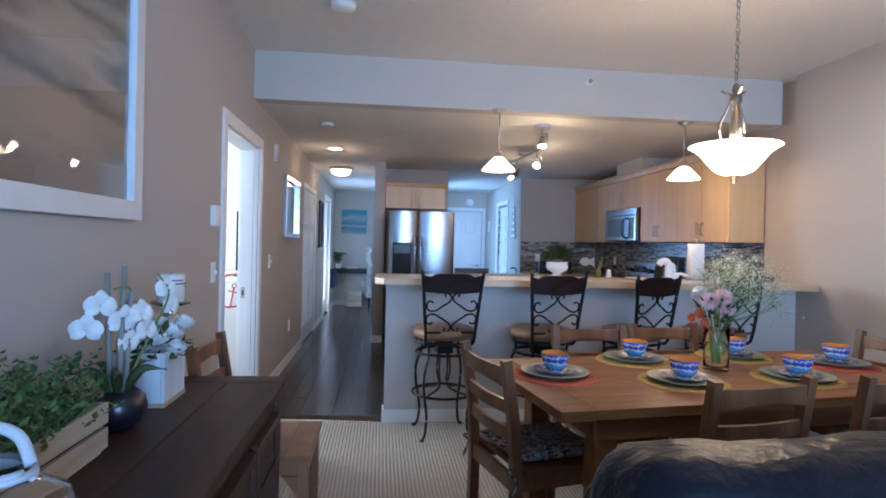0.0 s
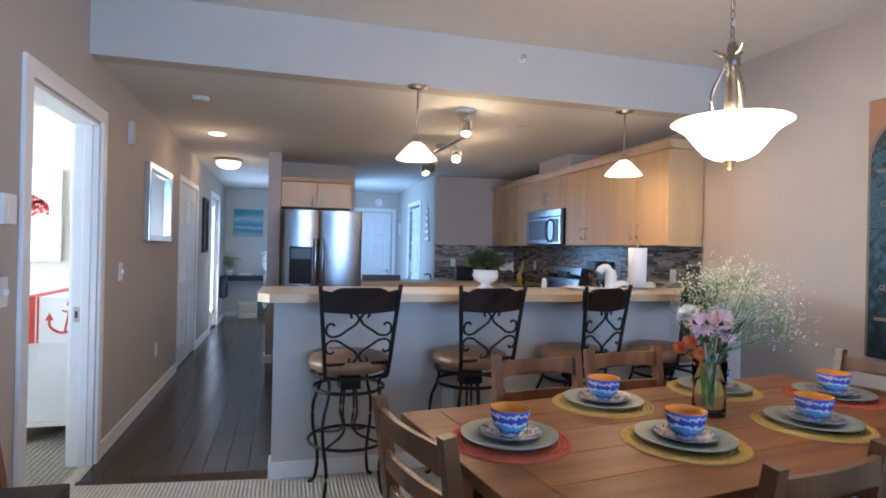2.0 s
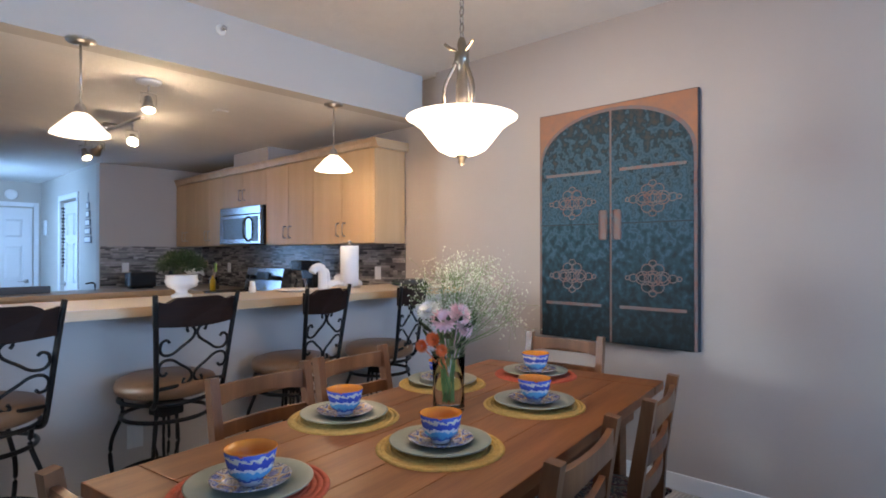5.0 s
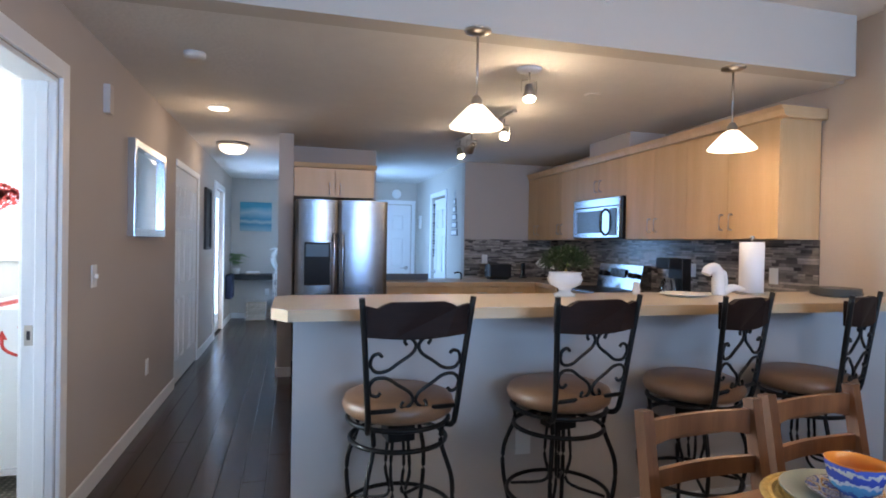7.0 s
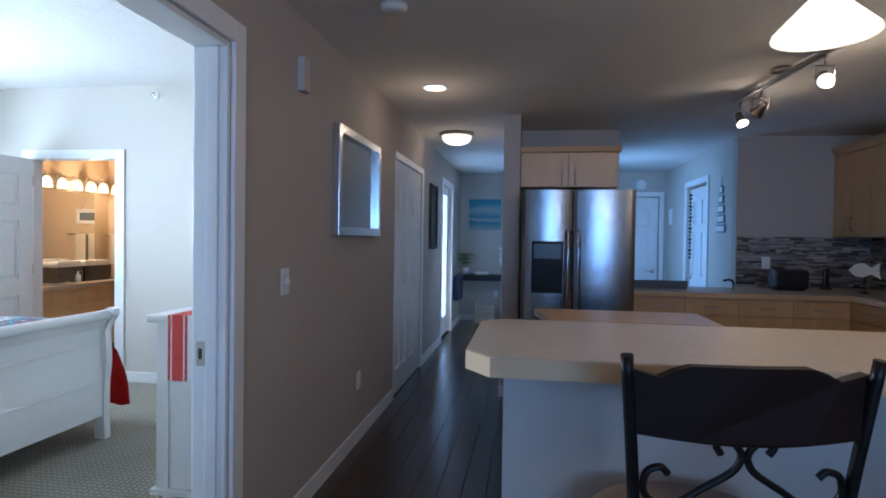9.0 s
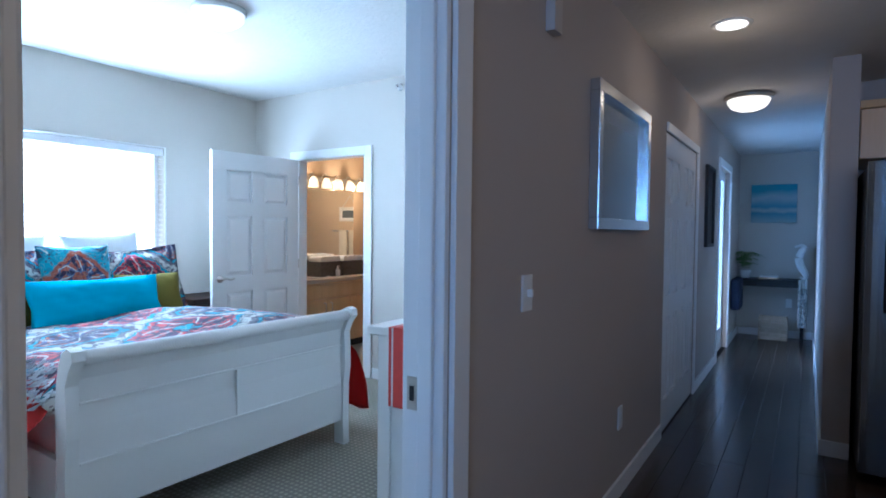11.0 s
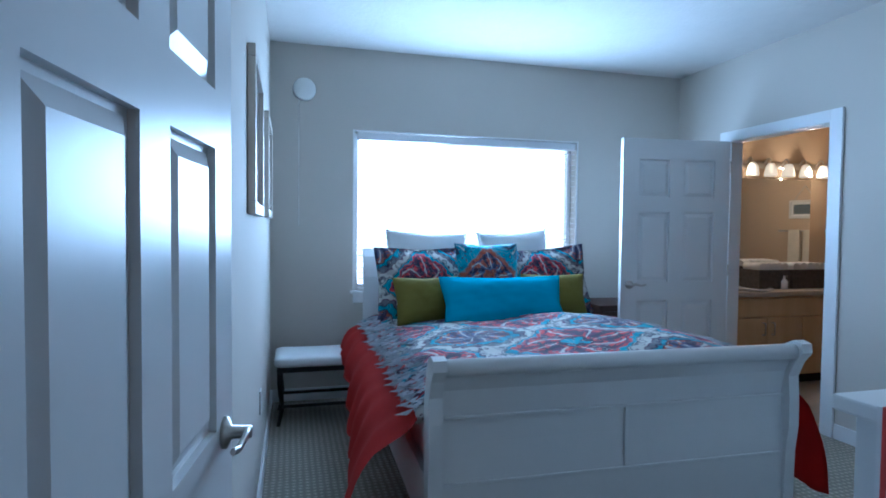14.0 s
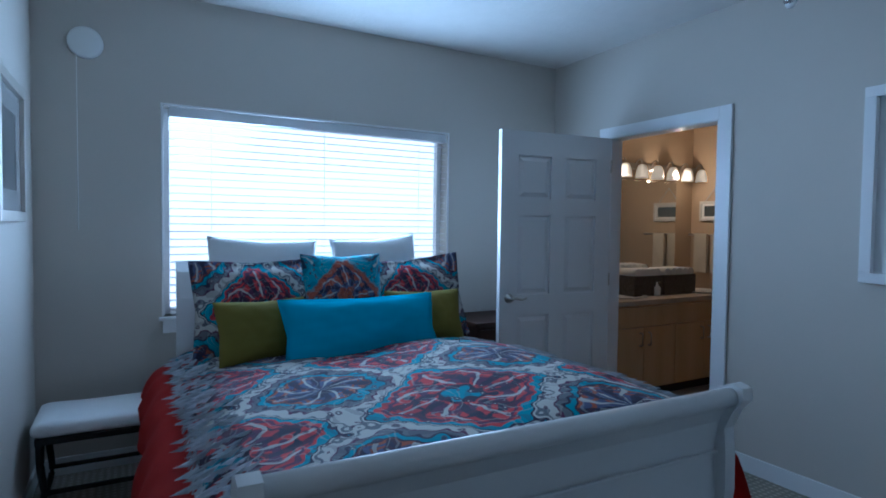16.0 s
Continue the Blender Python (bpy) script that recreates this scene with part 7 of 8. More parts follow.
o = single("seahorse_figure", sh, WHITECERAMIC, "cream seahorse figure standing on the console", "figurine")
o.matrix_basis = pose(0.44, 12.85, 0.775)
THROW = bands("spotted_throw", "Z", [(0.0, (0.62, 0.60, 0.56)), (0.45, (0.05, 0.05, 0.06)), (0.55, (0.62, 0.60, 0.56)), (0.8, (0.05, 0.05, 0.06)), (0.9, (0.6, 0.58, 0.54))], 0.8, 1.5, 1, 0.9, "CONSTANT", 22)
th = bmesh.new()
n = 12
prism(th, [(0.42 + 0.10 * k / n, 12.66 + 0.012 * math.sin(k * 1.6)) for k in range(n + 1)] + [(0.42 + 0.10 * k / n, 12.672 + 0.012 * math.sin(k * 1.6)) for k in range(n, -1, -1)], "z", 0.20, 0.79)
single("throw_blanket", th, THROW, "black and cream spotted throw hanging off the console", "blanket")
bag = boxed(-0.262, -0.16, 12.1, 12.5, 0.42, 0.80, 0.03)
single("hanging_bag", bag, material("navy_canvas", (0.02, 0.03, 0.07), 0.85), "navy bag hanging on the hall wall", "bag")

# passage decor
gd = thing("door_garland", (2.845, 11.3, 1.15), "string of dark wooden beads hanging by the white door", "garland")
for k in range(18):
    part("bead", lathe(bmesh.new(), [(0.0, -0.022), (0.016 + 0.006 * (k % 3), 0.0), (0.0, 0.022)], at=(0, 0, k * 0.046), seg=10), BLACKMATT, gd)
GREYTAG = material("grey_sign_board", (0.25, 0.27, 0.28), 0.7, vary=0.15)
rd = thing("hanging_sign", (2.862, 10.22, 1.45), "tapering stack of grey boards hung on the passage wall", "wall decor")
for k in range(5):
    ww = 0.28 - k * 0.045
    part("board", boxed(-0.008, 0.006, -ww / 2, ww / 2, k * 0.105, k * 0.105 + 0.085, 0.003), GREYTAG, rd)
    part("face", boxed(-0.011, -0.008, -ww / 2 + 0.02, ww / 2 - 0.02, k * 0.105 + 0.015, k * 0.105 + 0.07), PAPER, rd)
part("rope", tube(bmesh.new(), [(0, 0, 0.50), (0, 0, 0.62)], 0.004), ROPE, rd)

# ---- bedroom ----
disc("wall_vent", (WIN_X, 5.165, 2.34), (1, 0, 0), 0.085, 0.035, "round white air vent high on the bedroom wall", "vent")
single("pull_cord", tube(bmesh.new(), [(WIN_X + 0.03, 5.125, 2.27), (WIN_X + 0.028, 5.125, 1.33)], 0.0022, 6), PLASTIC, "thin white pull cord hanging from the vent", "cord")
cl = thing("bedroom_ceiling_lamp", (-2.56, 6.69, CEIL_BED), "round white flush bedroom ceiling lamp", "ceiling lamp")
part("rim", lathe(bmesh.new(), [(0.0, 0.0), (0.16, 0.0), (0.16, -0.025), (0.0, -0.025)], seg=36), WHITE, cl)
# unlit dome: its glow stands in for window daylight on the glass
part("dome", lathe(bmesh.new(), [(0.15, -0.0255), (0.14, -0.06), (0.09, -0.095), (0.0, -0.105)], seg=36), glowing("daylit_opal_dome", (0.9, 0.95, 1.0), 2.2), cl)

bed = thing("sleigh_bed", (0, 0, 0), "white sleigh bed with curved footboard", "bed")
BY0, BY1, FX, HX = 5.545, 7.15, -1.935, -4.20
BMID, FOOT = (BY0 + BY1) / 2, 0.955     # middle line, and the footboard's height against its profile
prof = [(0.0, 0.16), (0.0, 0.40), (-0.012, 0.55), (-0.016, 0.66), (0.0, 0.76), (0.035, 0.83), (0.06, 0.865), (0.045, 0.885), (0.02, 0.882), (-0.015, 0.84), (-0.045, 0.76), (-0.06, 0.66), (-0.055, 0.52), (-0.045, 0.40), (-0.045, 0.16)]
fb = bmesh.new()
prism(fb, [(FX + x, z * FOOT) for x, z in prof], "y", BY0 + 0.05, BY1 - 0.05)
part("footboard", smooth(fb, False), WHITE_SATIN, bed)
roll = bmesh.new()
tube(roll, [(FX + 0.035, BY0 + 0.045, 0.856 * FOOT), (FX + 0.035, BY1 - 0.045, 0.856 * FOOT)], 0.032, 20)
part("top_roll", roll, WHITE_SATIN, bed)
for y0, y1 in ((BY0, BY0 + 0.05), (BY1 - 0.05, BY1)):
    pb = bmesh.new()
    pr2 = [(0.012, 0.16), (0.016, 0.40), (0.03, 0.52), (0.028, 0.64), (0.02, 0.74), (0.05, 0.81), (0.085, 0.855), (0.08, 0.895), (0.04, 0.905), (0.0, 0.885), (-0.035, 0.82), (-0.055, 0.74), (-0.07, 0.64), (-0.065, 0.50), (-0.055, 0.30), (-0.06, 0.16), (-0.06, 0.0), (0.02, 0.0)]
    prism(pb, [(FX + x, z * FOOT) for x, z in pr2], "y", y0, y1)
    part("foot_post", pb, WHITE_SATIN, bed)
for z0, z1 in ((0.37, 0.384), (0.62, 0.631)):
    part("panel_bead", boxed(FX - 0.004, FX + 0.006, BY0 + 0.06, BY1 - 0.06, z0, z1, 0.003), WHITE_SATIN, bed)
part("panel_bead", boxed(FX - 0.01, FX + 0.004, BMID - 0.007, BMID + 0.007, 0.385, 0.619, 0.003), WHITE_SATIN, bed)
for y in (BY0, BY1 - 0.03):
    part("side_rail", boxed(HX + 0.05, FX - 0.065, y, y + 0.03, 0.18, 0.40, 0.004), WHITE_SATIN, bed)
hb = bmesh.new()
hp = [(0.0, 0.0), (0.0, 0.70), (0.02, 0.95), (0.0, 1.10), (-0.05, 1.16), (-0.08, 1.13), (-0.05, 1.05), (-0.045, 0.70), (-0.045, 0.0)]
prism(hb, [(HX + x, z) for x, z in hp], "y", BY0, BY1)
part("headboard", hb, WHITE_SATIN, bed)
BED_TURN = Matrix.Translation((FX, BMID, 0)) @ pose(0, 0, 0, 0, 0, -1.2) @ Matrix.Translation((-FX, -BMID, 0))
bed.matrix_basis = BED_TURN

mt = single("mattress", padded(bmesh.new(), HX + 0.04, FX - 0.08, BY0 + 0.04, BY1 - 0.04, 0.20, 0.60, 0.06, 4, 0.004), CLOTH_WHITE, "white mattress on the sleigh bed", "mattress")
mt.matrix_basis = BED_TURN

# duvet: printed top and coral red sides
dv = thing("duvet", (0, 0, 0), "paisley printed duvet with coral red drop sides", "duvet")
dv.matrix_basis = BED_TURN
n, mcols = 64, 26


def duvet_top(u, v):
    x = HX + 0.10 + u * (FX - 0.075 - HX - 0.10)
    y = BY0 - 0.02 + v * (BY1 + 0.06 - BY0)
    crown = 0.66 + 0.045 * math.sin(math.pi * v) ** 0.6
    z = crown + 0.012 * noise.noise((x * 4, y * 4, 0.3)) + 0.010 * noise.noise((x * 11, y * 9, 1.7)) - 0.03 * max(0, u - 0.93) / 0.07
    rise = min(1.0, max(0.0, (u - 0.12) / 0.45))
    z += 0.085 * rise * rise * (3 - 2 * rise) * v ** 0.5 * (1 - 0.35 * v ** 6)
    z += (0.035 + 0.02 * u * u) * max(0.0, math.sin(math.pi * min(1.0, max(0.0, v - 0.45) / 0.6)))
    if v < 0.06:
        z -= (0.06 - v) * 0.5
    if v > 0.94:
        z -= (v - 0.94) * 0.5
    return Vector((x, y, z))


tb = bmesh.new()
for s in (0, -0.02):
    g = [[tb.verts.new(duvet_top(i / n, j / mcols) + Vector((0, 0, s))) for j in range(mcols + 1)] for i in range(n + 1)]
    for i in range(n):
        for j in range(mcols):
            tb.faces.new((g[i][j], g[i + 1][j], g[i + 1][j + 1], g[i][j + 1])).smooth = True
part("printed_top", tb, DUVET, dv, "paisley print in aqua, red, plum and cream")


def drop(side):
    bm = bmesh.new()
    rows = 16
    g = []
    for i in range(n + 1):
        u = i / n
        top = duvet_top(u, 0 if side < 0 else 1)
        # the drop hangs lower and flares out towards the foot
        low = 0.40 - 0.30 * u ** 2.2
        if u > 0.96:
            low += (u - 0.96) * 1.2
        col = []
        for j in range(rows + 1):
            t = j / rows
            z = top.z + (low - top.z) * t
            flare = (0.03 + (0.12 + (0.13 if side < 0 else 0.04) * u ** 3) * (1 - (1 - t) ** 2.5)) + 0.018 * t * math.sin(u * 46 + 2 * math.sin(u * 9)) + 0.03 * t * noise.noise((u * 7, t * 2, side))
            col.append(bm.verts.new((top.x + 0.05 * t * u, top.y + side * flare * min(1, t * 4 + 0.10), z)))
        g.append(col)
    for i in range(n):
        for j in range(rows):
            bm.faces.new((g[i][j], g[i + 1][j], g[i + 1][j + 1], g[i][j + 1])).smooth = True
    bmesh.ops.solidify(bm, geom=bm.faces[:], thickness=0.012)
    return bm


part("side_drop", drop(-1), RED, dv, "coral red hanging side")
part("side_drop", drop(1), RED, dv, "coral red hanging side")
FEATHER = material("feather_print", (0.62, 0.63, 0.65), 0.85, colour2=(0.26, 0.30, 0.36), scale=18, bump=0.1, islands=0.35)
for side in (-1, 1):
    ft = bmesh.new()
    rng = random.Random(14 + side)
    for k in range(210):
        u = rng.uniform(0.02, 0.98)
        t = rng.uniform(-0.08, 0.045)
        top = duvet_top(u, 0.004 if side < 0 else 0.996)
        fl = 0.055 + 0.30 * max(0, t)
        at = Vector((top.x, top.y + side * fl * min(1, max(0.0, t * 3 + 0.12)), top.z + 0.006 - max(0, t) * (top.z - 0.40 + 0.30 * u ** 2.2)))
        leaf(ft, at, (0.35 + rng.gauss(0, 0.2), side * 0.25, -0.9), rng.uniform(0.05, 0.09), 0.28)
    for k in range(330):
        u, v = rng.uniform(0.02, 0.98), rng.betavariate(1.0, 2.2) * 0.13
        at = duvet_top(u, v if side < 0 else 1 - v) + Vector((0, 0, 0.004 + 0.006 * rng.random()))
        leaf(ft, at, (0.45 + rng.gauss(0, 0.15), side * 0.75, -0.10), rng.uniform(0.05, 0.10), 0.24)
    part("feather_border", ft, FEATHER, dv, "grey feather print border")


def put_pillow(name, y, z, x, w, h, d, mat, label, lean, seed, flange=0.0, twist=0.0, roll=0.0):
    bm = bmesh.new()
    pillow(bm, w, h, d, flange, seed)
    p = single(name, bm, mat, label, "pillow", "bed pillows")
    p.matrix_basis = pose(x, y, z, roll, lean, twist)
    return p


put_pillow("bed_pillow", 6.04, 1.05, -4.05, 0.62, 0.50, 0.16, CLOTH_WHITE, "white sleeping pillow propped on the headboard", -10, 1, roll=-2)
put_pillow("bed_pillow", 6.74, 1.06, -4.05, 0.58, 0.50, 0.16, CLOTH_WHITE, "white sleeping pillow propped on the headboard", -10, 2, roll=4)
put_pillow("bed_pillow", 6.86, 0.94, -4.00, 0.60, 0.42, 0.12, CLOTH_WHITE, "white sleeping pillow behind the printed shams", -12, 7, roll=4)
put_pillow("pillow_sham", 5.98, 0.92, -3.89, 0.62, 0.46, 0.18, SHAM, "paisley printed pillow sham with a flange", -14, 3, 0.04, 4)
put_pillow("pillow_sham", 6.90, 0.92, -3.87, 0.62, 0.46, 0.18, SHAM, "paisley printed pillow sham with a flange", -14, 4, 0.04, -6, 5)
put_pillow("accent_pillow", 6.42, 0.985, -3.76, 0.45, 0.45, 0.15, TEALPRINT, "small square teal pillow with an orange print", -16, 5, 0.012)
put_pillow("accent_pillow", 5.96, 0.83, -3.66, 0.46, 0.32, 0.16, OLIVE, "olive green lumbar pillow", -20, 6, 0.008, 8)
put_pillow("accent_pillow", 6.88, 0.84, -3.66, 0.46, 0.32, 0.16, OLIVE, "olive green lumbar pillow", -20, 8, 0.008, -6)
put_pillow("accent_pillow", 6.44, 0.82, -3.50, 0.84, 0.36, 0.20, TEAL, "long bright teal lumbar pillow", -24, 9, 0.016)

be = thing("upholstered_bench", (-4.0, 5.275, 0), "black bench with a white padded seat", "bench")
part("seat_pad", padded(bmesh.new(), -0.20, 0.20, -0.31, 0.31, 0.388, 0.455, 0.03, 3, 0.004), CLOTH_WHITE, be, "white padded seat")
part("frame", boxed(-0.185, 0.185, -0.295, 0.295, 0.353, 0.387, 0.004), BLACK, be)
for sx in (-1, 1):
    for sy in (-1, 1):
        x, y = sx * 0.165, sy * 0.275
        part("leg", tube(bmesh.new(), curve([(x, y, 0.354), (x, y, 0.25), (x - sx * 0.004, y - sy * 0.012, 0.12), (x + sx * 0.008, y + sy * 0.012, 0.0)], 5), lambda t: 0.019 - 0.006 * t, 8), BLACK, be)
    part("stretcher", boxed(sx * 0.163 - 0.008, sx * 0.163 + 0.008, -0.265, 0.265, 0.115, 0.135, 0.002), BLACK, be)

ns = thing("nightstand", (-4.12, 7.66, 0), "dark wooden nightstand beside the bed", "nightstand")
part("body", boxed(-0.22, 0.22, -0.26, 0.26, 0.06, 0.70, 0.004), DARKWOOD, ns)
part("top", boxed(-0.235, 0.235, -0.28, 0.28, 0.701, 0.73, 0.004), DARKWOOD, ns)
part("drawer", boxed(0.2205, 0.235, -0.24, 0.24, 0.45, 0.68, 0.003), DARKWOOD, ns)
for sx in (-1, 1):
    for sy in (-1, 1):
        part("leg", boxed(sx * 0.18 - 0.02, sx * 0.18 + 0.02, sy * 0.22 - 0.02, sy * 0.22 + 0.02, 0, 0.06), DARKWOOD, ns)

# dresser with runner and television
DX0, DX1, DY0, DY1 = -0.95, -0.43, 6.24, 7.60
ds2 = thing("white_dresser", (0, 0, 0), "white painted dresser by the bedroom door", "dresser")
part("body", boxed(DX0 + 0.02, DX1, DY0 + 0.02, DY1 - 0.02, 0.13, 0.925, 0.003), WHITE_SATIN, ds2)
part("top", boxed(DX0 - 0.015, DX1, DY0 - 0.02, DY1 + 0.02, 0.926, 0.962, 0.006), WHITE_SATIN, ds2)
part("base_moulding", boxed(DX0 - 0.004, DX1, DY0 - 0.006, DY1 + 0.006, 0.10, 0.129, 0.004), WHITE_SATIN, ds2)
for x in (DX0 + 0.02, DX1 - 0.06):
    part("end_stile", boxed(x, x + 0.06, DY0 + 0.008, DY0 + 0.0195, 0.13, 0.925, 0.002), WHITE_SATIN, ds2)
    for y in (DY0 + 0.05, DY1 - 0.05):
        part("foot", lathe(bmesh.new(), [(0.0, 0.0), (0.022, 0.0), (0.03, 0.05), (0.02, 0.07), (0.034, 0.099), (0.0, 0.099)], at=(x + 0.03, y, 0), seg=16), WHITE_SATIN, ds2)
for r in range(3):
    for c in range(2):
        y0 = DY0 + 0.05 + c * 0.64
        d = part("drawer", boxed(DX0 + 0.002, DX0 + 0.0195, y0, y0 + 0.61, 0.16 + r * 0.255, 0.395 + r * 0.255, 0.004), WHITE_SATIN, ds2)
        for y in (y0 + 0.15, y0 + 0.46):
            kb = lathe(bmesh.new(), [(0.006, 0.0), (0.006, 0.012), (0.015, 0.02), (0.0, 0.028)], seg=14)
            bmesh.ops.transform(kb, matrix=pose(DX0 + 0.002, y, 0.28 + r * 0.255, 0, -90, 0), verts=kb.verts)
            part("knob", kb, NICKEL, d)
rn = thing("table_runner", (0, 0, 0), "white runner with red stripes and anchor on the dresser", "runner")
RX0, RX1 = -0.86, -0.52
part("cloth_top", boxed(RX0, RX1, DY0 - 0.024, DY1 - 0.2, 0.9625, 0.9655), CLOTH_WHITE, rn)
part("cloth_drop", boxed(RX0, RX1, DY0 - 0.0265, DY0 - 0.0235, 0.66, 0.9655), CLOTH_WHITE, rn)
for x0, x1 in ((RX0 + 0.012, RX0 + 0.024), (RX0 + 0.034, RX0 + 0.088), (RX0 + 0.098, RX0 + 0.110)):
    part("red_stripe", boxed(x0, x1, DY0 - 0.0285, DY0 - 0.0266, 0.66, 0.967), REDPRINT, rn)
    part("red_stripe", boxed(x0, x1, DY0 - 0.0285, DY1 - 0.2, 0.9656, 0.9672), REDPRINT, rn)
ya = DY0 - 0.0275
anchor = bmesh.new()
tube(anchor, [(-0.60, ya, 0.73), (-0.57, ya, 0.90)], 0.007, 6)
tube(anchor, curve([(-0.69, ya, 0.83), (-0.685, ya, 0.77), (-0.64, ya, 0.735), (-0.60, ya, 0.73), (-0.54, ya, 0.745), (-0.515, ya, 0.79)], 6), 0.009, 6)
tube(anchor, [(-0.62, ya, 0.875), (-0.53, ya, 0.855)], 0.006, 6)
tube(anchor, [(-0.568 + 0.018 * math.cos(k * 0.524), ya, 0.918 + 0.018 * math.sin(k * 0.524)) for k in range(12)], 0.005, 6, closed=True)
prism(anchor, [(-0.715, 0.81), (-0.665, 0.81), (-0.69, 0.86)], "y", ya - 0.004, ya + 0.001)
for v in anchor.verts:
    v.co.y = ya + (v.co.y - ya) * 0.12
part("anchor_print", anchor, REDPRINT, rn, "red anchor print")
tv = thing("television", (-0.62, 6.95, 0.967), "black flat television on the white dresser", "television")
part("stand", boxed(-0.10, 0.10, -0.18, 0.18, 0, 0.015, 0.004), BLACK, tv)
part("neck", boxed(-0.015, 0.025, -0.04, 0.04, 0.015, 0.09), BLACK, tv)
part("body", boxed(-0.01, 0.04, -0.46, 0.46, 0.07, 0.62, 0.008), BLACK, tv)
part("screen", boxed(-0.0125, -0.0102, -0.44, 0.44, 0.09, 0.60), BLACK, tv)

# ---- bathroom ----
vt = thing("bath_vanity", (0, 0, 0), "maple bathroom vanity with a beige top and basins", "vanity")
part("body", boxed(-4.39, -3.87, 8.56, 10.18, 0.09, 0.77), MAPLE, vt)
part("plinth", boxed(-4.39, -3.93, 8.58, 10.18, 0.0, 0.089), BLACKMATT, vt)
part("top", boxed(-4.395, -3.845, 8.55, 10.19, 0.771, 0.812, 0.005), LAMINATE, vt)
part("upstand", boxed(-4.395, -4.375, 8.55, 10.19, 0.813, 0.90, 0.003), LAMINATE, vt)
part("drawer", boxed(-3.869, -3.852, 8.58, 9.99, 0.60, 0.755, 0.002), MAPLE, vt)
for k in range(4):
    y0 = 8.58 + k * 0.37
    d = part("door", boxed(-3.869, -3.852, y0, y0 + 0.366, 0.10, 0.592, 0.002), MAPLE, vt)
    bar_handle(d, -3.852, y0 + (0.32 if k % 2 == 0 else 0.045), 0.50, "z", 0.1, (1, 0))
for y in (8.95, 9.92):
    part("basin", lathe(bmesh.new(), [(0.0, 0.8125), (0.15, 0.8125), (0.19, 0.82), (0.20, 0.826), (0.185, 0.828), (0.15, 0.8155), (0.0, 0.814)], at=(-4.08, y, 0), seg=32), WHITECERAMIC, vt)
    part("tap", tube(bmesh.new(), curve([(-4.30, y, 0.813), (-4.30, y, 0.89), (-4.25, y, 0.915), (-4.17, y, 0.89)], 6), 0.012, 8), CHROME, vt)
    part("tap_lever", tube(bmesh.new(), [(-4.30, y, 0.90), (-4.31, y + 0.05, 0.935)], 0.007, 8), CHROME, vt)
mr = thing("bath_mirror", (0, 0, 0), "wide frameless bathroom mirror above the vanity", "mirror")
part("glass", boxed(-4.399, -4.393, 8.62, 9.96, 0.91, 1.82), MIRROR, mr)
bl = thing("vanity_light", (-4.40, 9.28, 1.92), "six-lamp vanity light bar with lit glass shades", "vanity light")
part("bar", boxed(0.001, 0.03, -0.62, 1.02, -0.005, 0.055, 0.006), NICKEL, bl)
for k in range(8):
    y = -0.52 + k * 0.205
    arm = part("arm", tube(bmesh.new(), curve([(0.03, y, 0.03), (0.06, y, 0.075), (0.095, y, 0.075), (0.105, y, 0.03)], 6), 0.006, 8), NICKEL, bl)
    part("shade", lathe(bmesh.new(), [(0.022, 0.03), (0.036, 0.012), (0.046, -0.02), (0.053, -0.06), (0.055, -0.085), (0.051, -0.085), (0.042, -0.015), (0.0, 0.022)], at=(0.105, y, 0.0), seg=24), SHADE_BATH, arm, "lit opal glass shade")
bulb("vanity_bulb", (-4.22, 8.96, 1.86), 34.0, (1.0, 0.68, 0.38))
bulb("vanity_bulb", (-4.22, 9.78, 1.86), 38.0, (1.0, 0.68, 0.38))
WICKER = material("dark_wicker", (0.030, 0.026, 0.024), 0.6, colour2=(0.09, 0.08, 0.075), scale=40, fine=90, bump=0.8, depth=0.006)
for y, L in ((9.18, 0.34), (9.58, 0.40)):
    bs = thing("towel_basket", (-4.14, y, 0.812), "dark wicker basket filled with rolled white towels", "basket", "towel baskets")
    bb = bmesh.new()
    pierced(bb, "x", -0.12, -0.105, -L / 2, L / 2, 0, 0.17, [])
    pierced(bb, "x", 0.105, 0.12, -L / 2, L / 2, 0, 0.17, [])
    box(bb, -0.105, 0.105, -L / 2, -L / 2 + 0.015, 0, 0.17)
    box(bb, -0.105, 0.105, L / 2 - 0.015, L / 2, 0, 0.17)
    box(bb, -0.105, 0.105, -L / 2 + 0.015, L / 2 - 0.015, 0, 0.01)
    part("wicker", bb, WICKER, bs)
    for k in range(5):
        for r in range(2):
            yy = -L / 2 + 0.05 + k * (L - 0.1) / 4
            part("rolled_towel", tube(bmesh.new(), [(-0.095, yy + 0.01 * r, 0.14 + 0.05 * r), (0.10, yy + 0.01 * r, 0.145 + 0.05 * r)], 0.036, 14), CLOTH_WHITE, bs)
simple("soap_pump", (-4.02, 9.28, 0.812), "white soap dispenser by the basin", "soap dispenser", [("bottle", lathe(bmesh.new(), [(0.0, 0.0), (0.03, 0.0), (0.032, 0.07), (0.012, 0.09), (0.008, 0.12), (0.0, 0.12)], seg=20), WHITECERAMIC), ("spout", tube(bmesh.new(), [(0, 0, 0.12), (0.035, 0, 0.115)], 0.005), CHROME)])
bp2 = framed("bath_picture", (-4.12, 10.2, 1.46), "-y", 0.36, 0.19, 0.025, 0.02, WHITEFRAME, GREYPRINT, "small framed print hung by a cord", 0.02, False)
part("cord", tube(bmesh.new(), [(0.012, -0.12, 0.19), (0.008, 0.0, 0.34), (0.012, 0.12, 0.19)], 0.003, 6), ROPE, bp2)
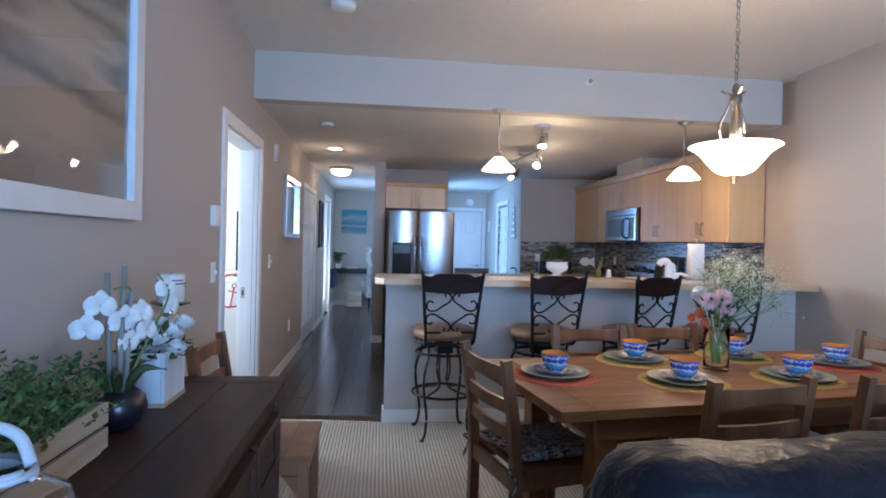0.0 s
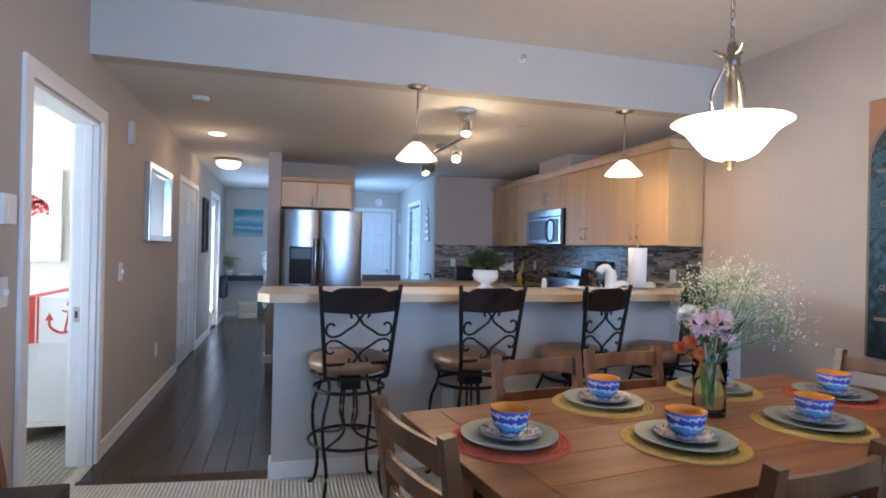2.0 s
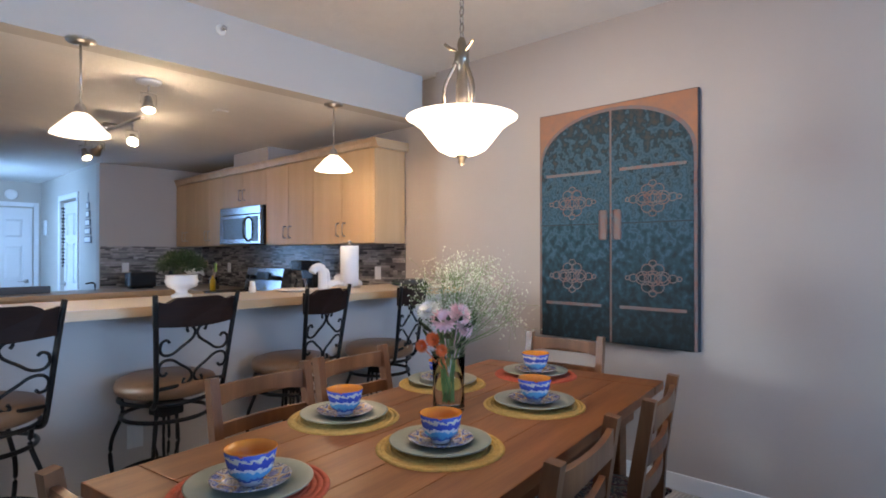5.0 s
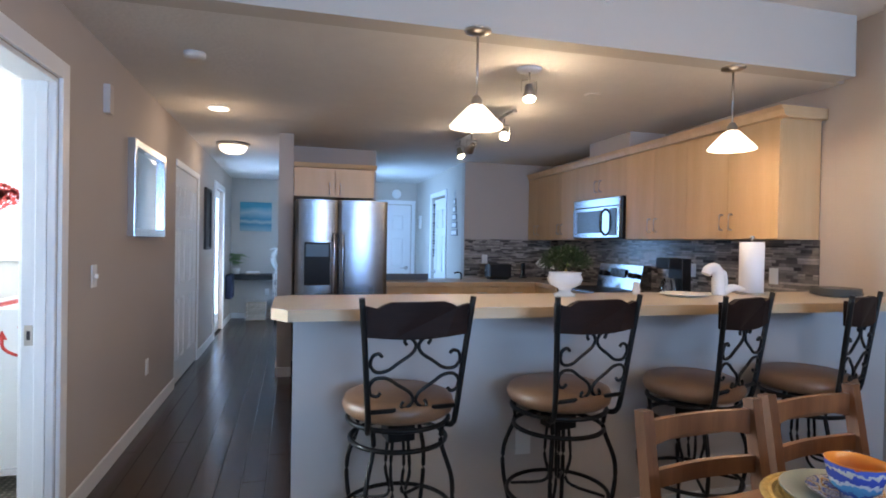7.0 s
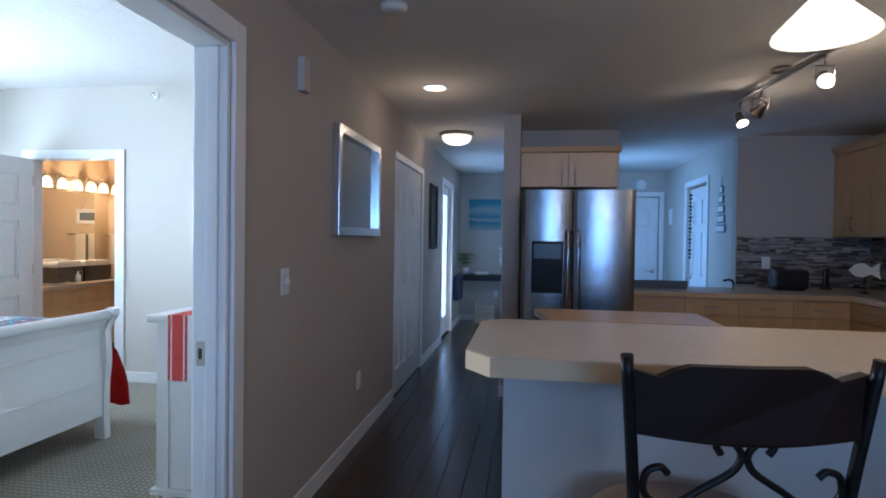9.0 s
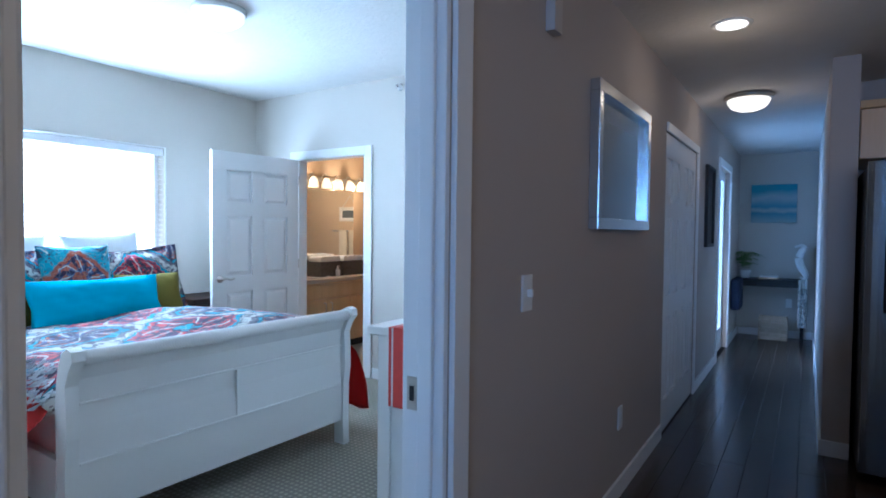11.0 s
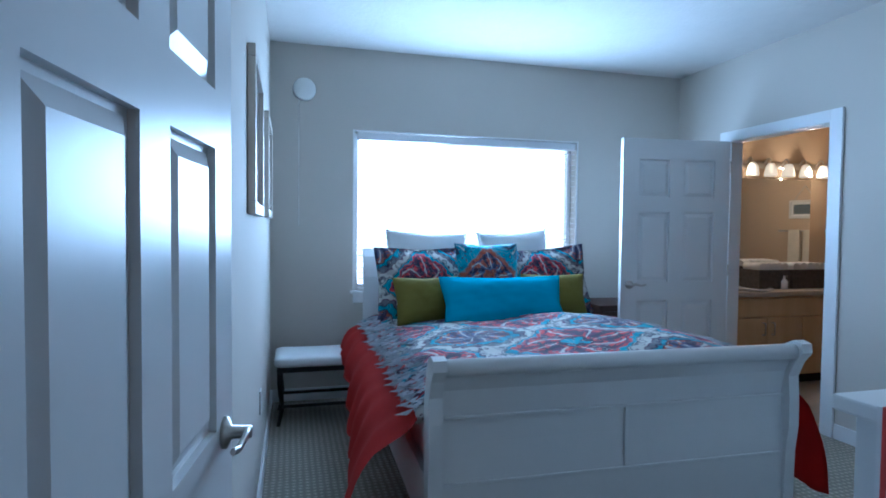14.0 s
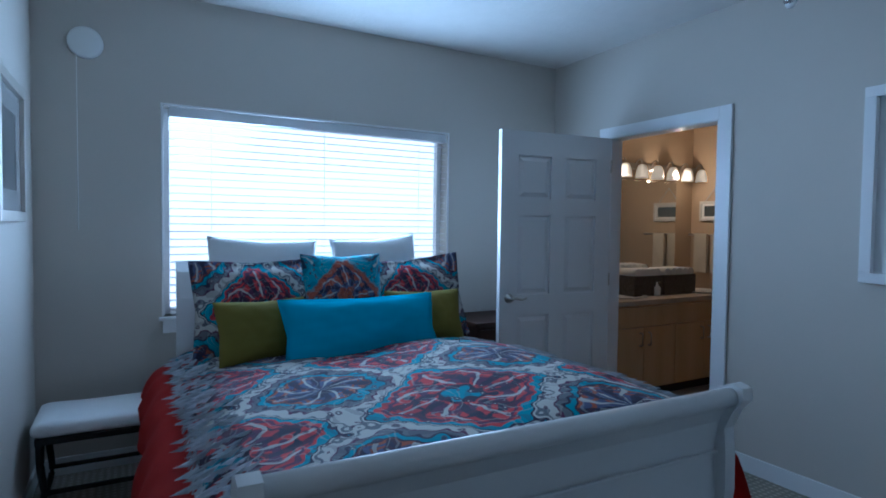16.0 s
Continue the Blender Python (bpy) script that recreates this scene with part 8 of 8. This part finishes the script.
tr = thing("towel_rail", (-4.12, 10.14, 1.33), "nickel rail with two hanging cream towels", "towel rail")
part("bar", tube(bmesh.new(), [(-0.26, 0, 0), (0.26, 0, 0)], 0.008, 8), NICKEL, tr)
for x in (-0.25, 0.25):
    part("bracket", tube(bmesh.new(), [(x, 0.0, 0), (x, 0.058, 0)], 0.01, 8), NICKEL, tr)
for x in (-0.12, 0.06):
    part("towel", boxed(x - 0.07, x + 0.07, -0.018, 0.018, -0.36, 0.012, 0.009), material("cream_towel", (0.66, 0.60, 0.50), 0.95, fine=150, bump=0.6), tr)

# ---- daylight beyond the windows ----
HAZE = glowing("bright_sky_haze", (0.86, 0.94, 1.0), 22.0)
structure("backdrop", boxed(-9.0, -8.95, 0.0, 13.0, -1.0, 6.0), HAZE, "bright white haze of sky outside the bedroom window", "backdrop")

# ---- floorboards, last ----
rng = random.Random(2)
plank_meshes = {}
for i in range(34):
    x0 = -0.28 + i * 0.128
    if x0 > 4.0:
        break
    y = 5.0 - rng.random() * 1.0
    while y < 13.0:
        L = rng.choice((0.9, 1.2, 1.5))
        a, b = max(y, 5.44 if x0 < 0.2 else 5.37), min(y + L, 13.07)
        if x0 > 0.72:
            a = max(a, 5.425)
        y += L
        if b - a < 0.15 or a > 12.9:
            continue
        key = round(b - a, 2)
        if key not in plank_meshes:
            plank_meshes[key] = mesh_of("floorboard", boxed(0.0012, 0.1268, 0.001, key - 0.001, -0.011, 0.0, 0.0015), FLOORWOOD)
        o = new("floorboard", plank_meshes[key])
        o.parent = bpy.data.objects["subfloor"]
        o.location = (x0, a, rng.uniform(-0.0006, 0.0006))
structure("threshold", prism(bmesh.new(), [(-0.28, 5.43), (0.30, 5.36), (0.75, 5.30), (0.75, 5.43), (0.25, 5.45), (-0.28, 5.47)], "z", -0.01, 0.006), DARKWOOD, "dark wooden threshold strip between carpet and boards", "trim")
structure("door_threshold", boxed(-0.345, -0.275, 4.79, 5.73, -0.02, 0.003), CARPET, "carpet strip under the bedroom doorway", "carpet")
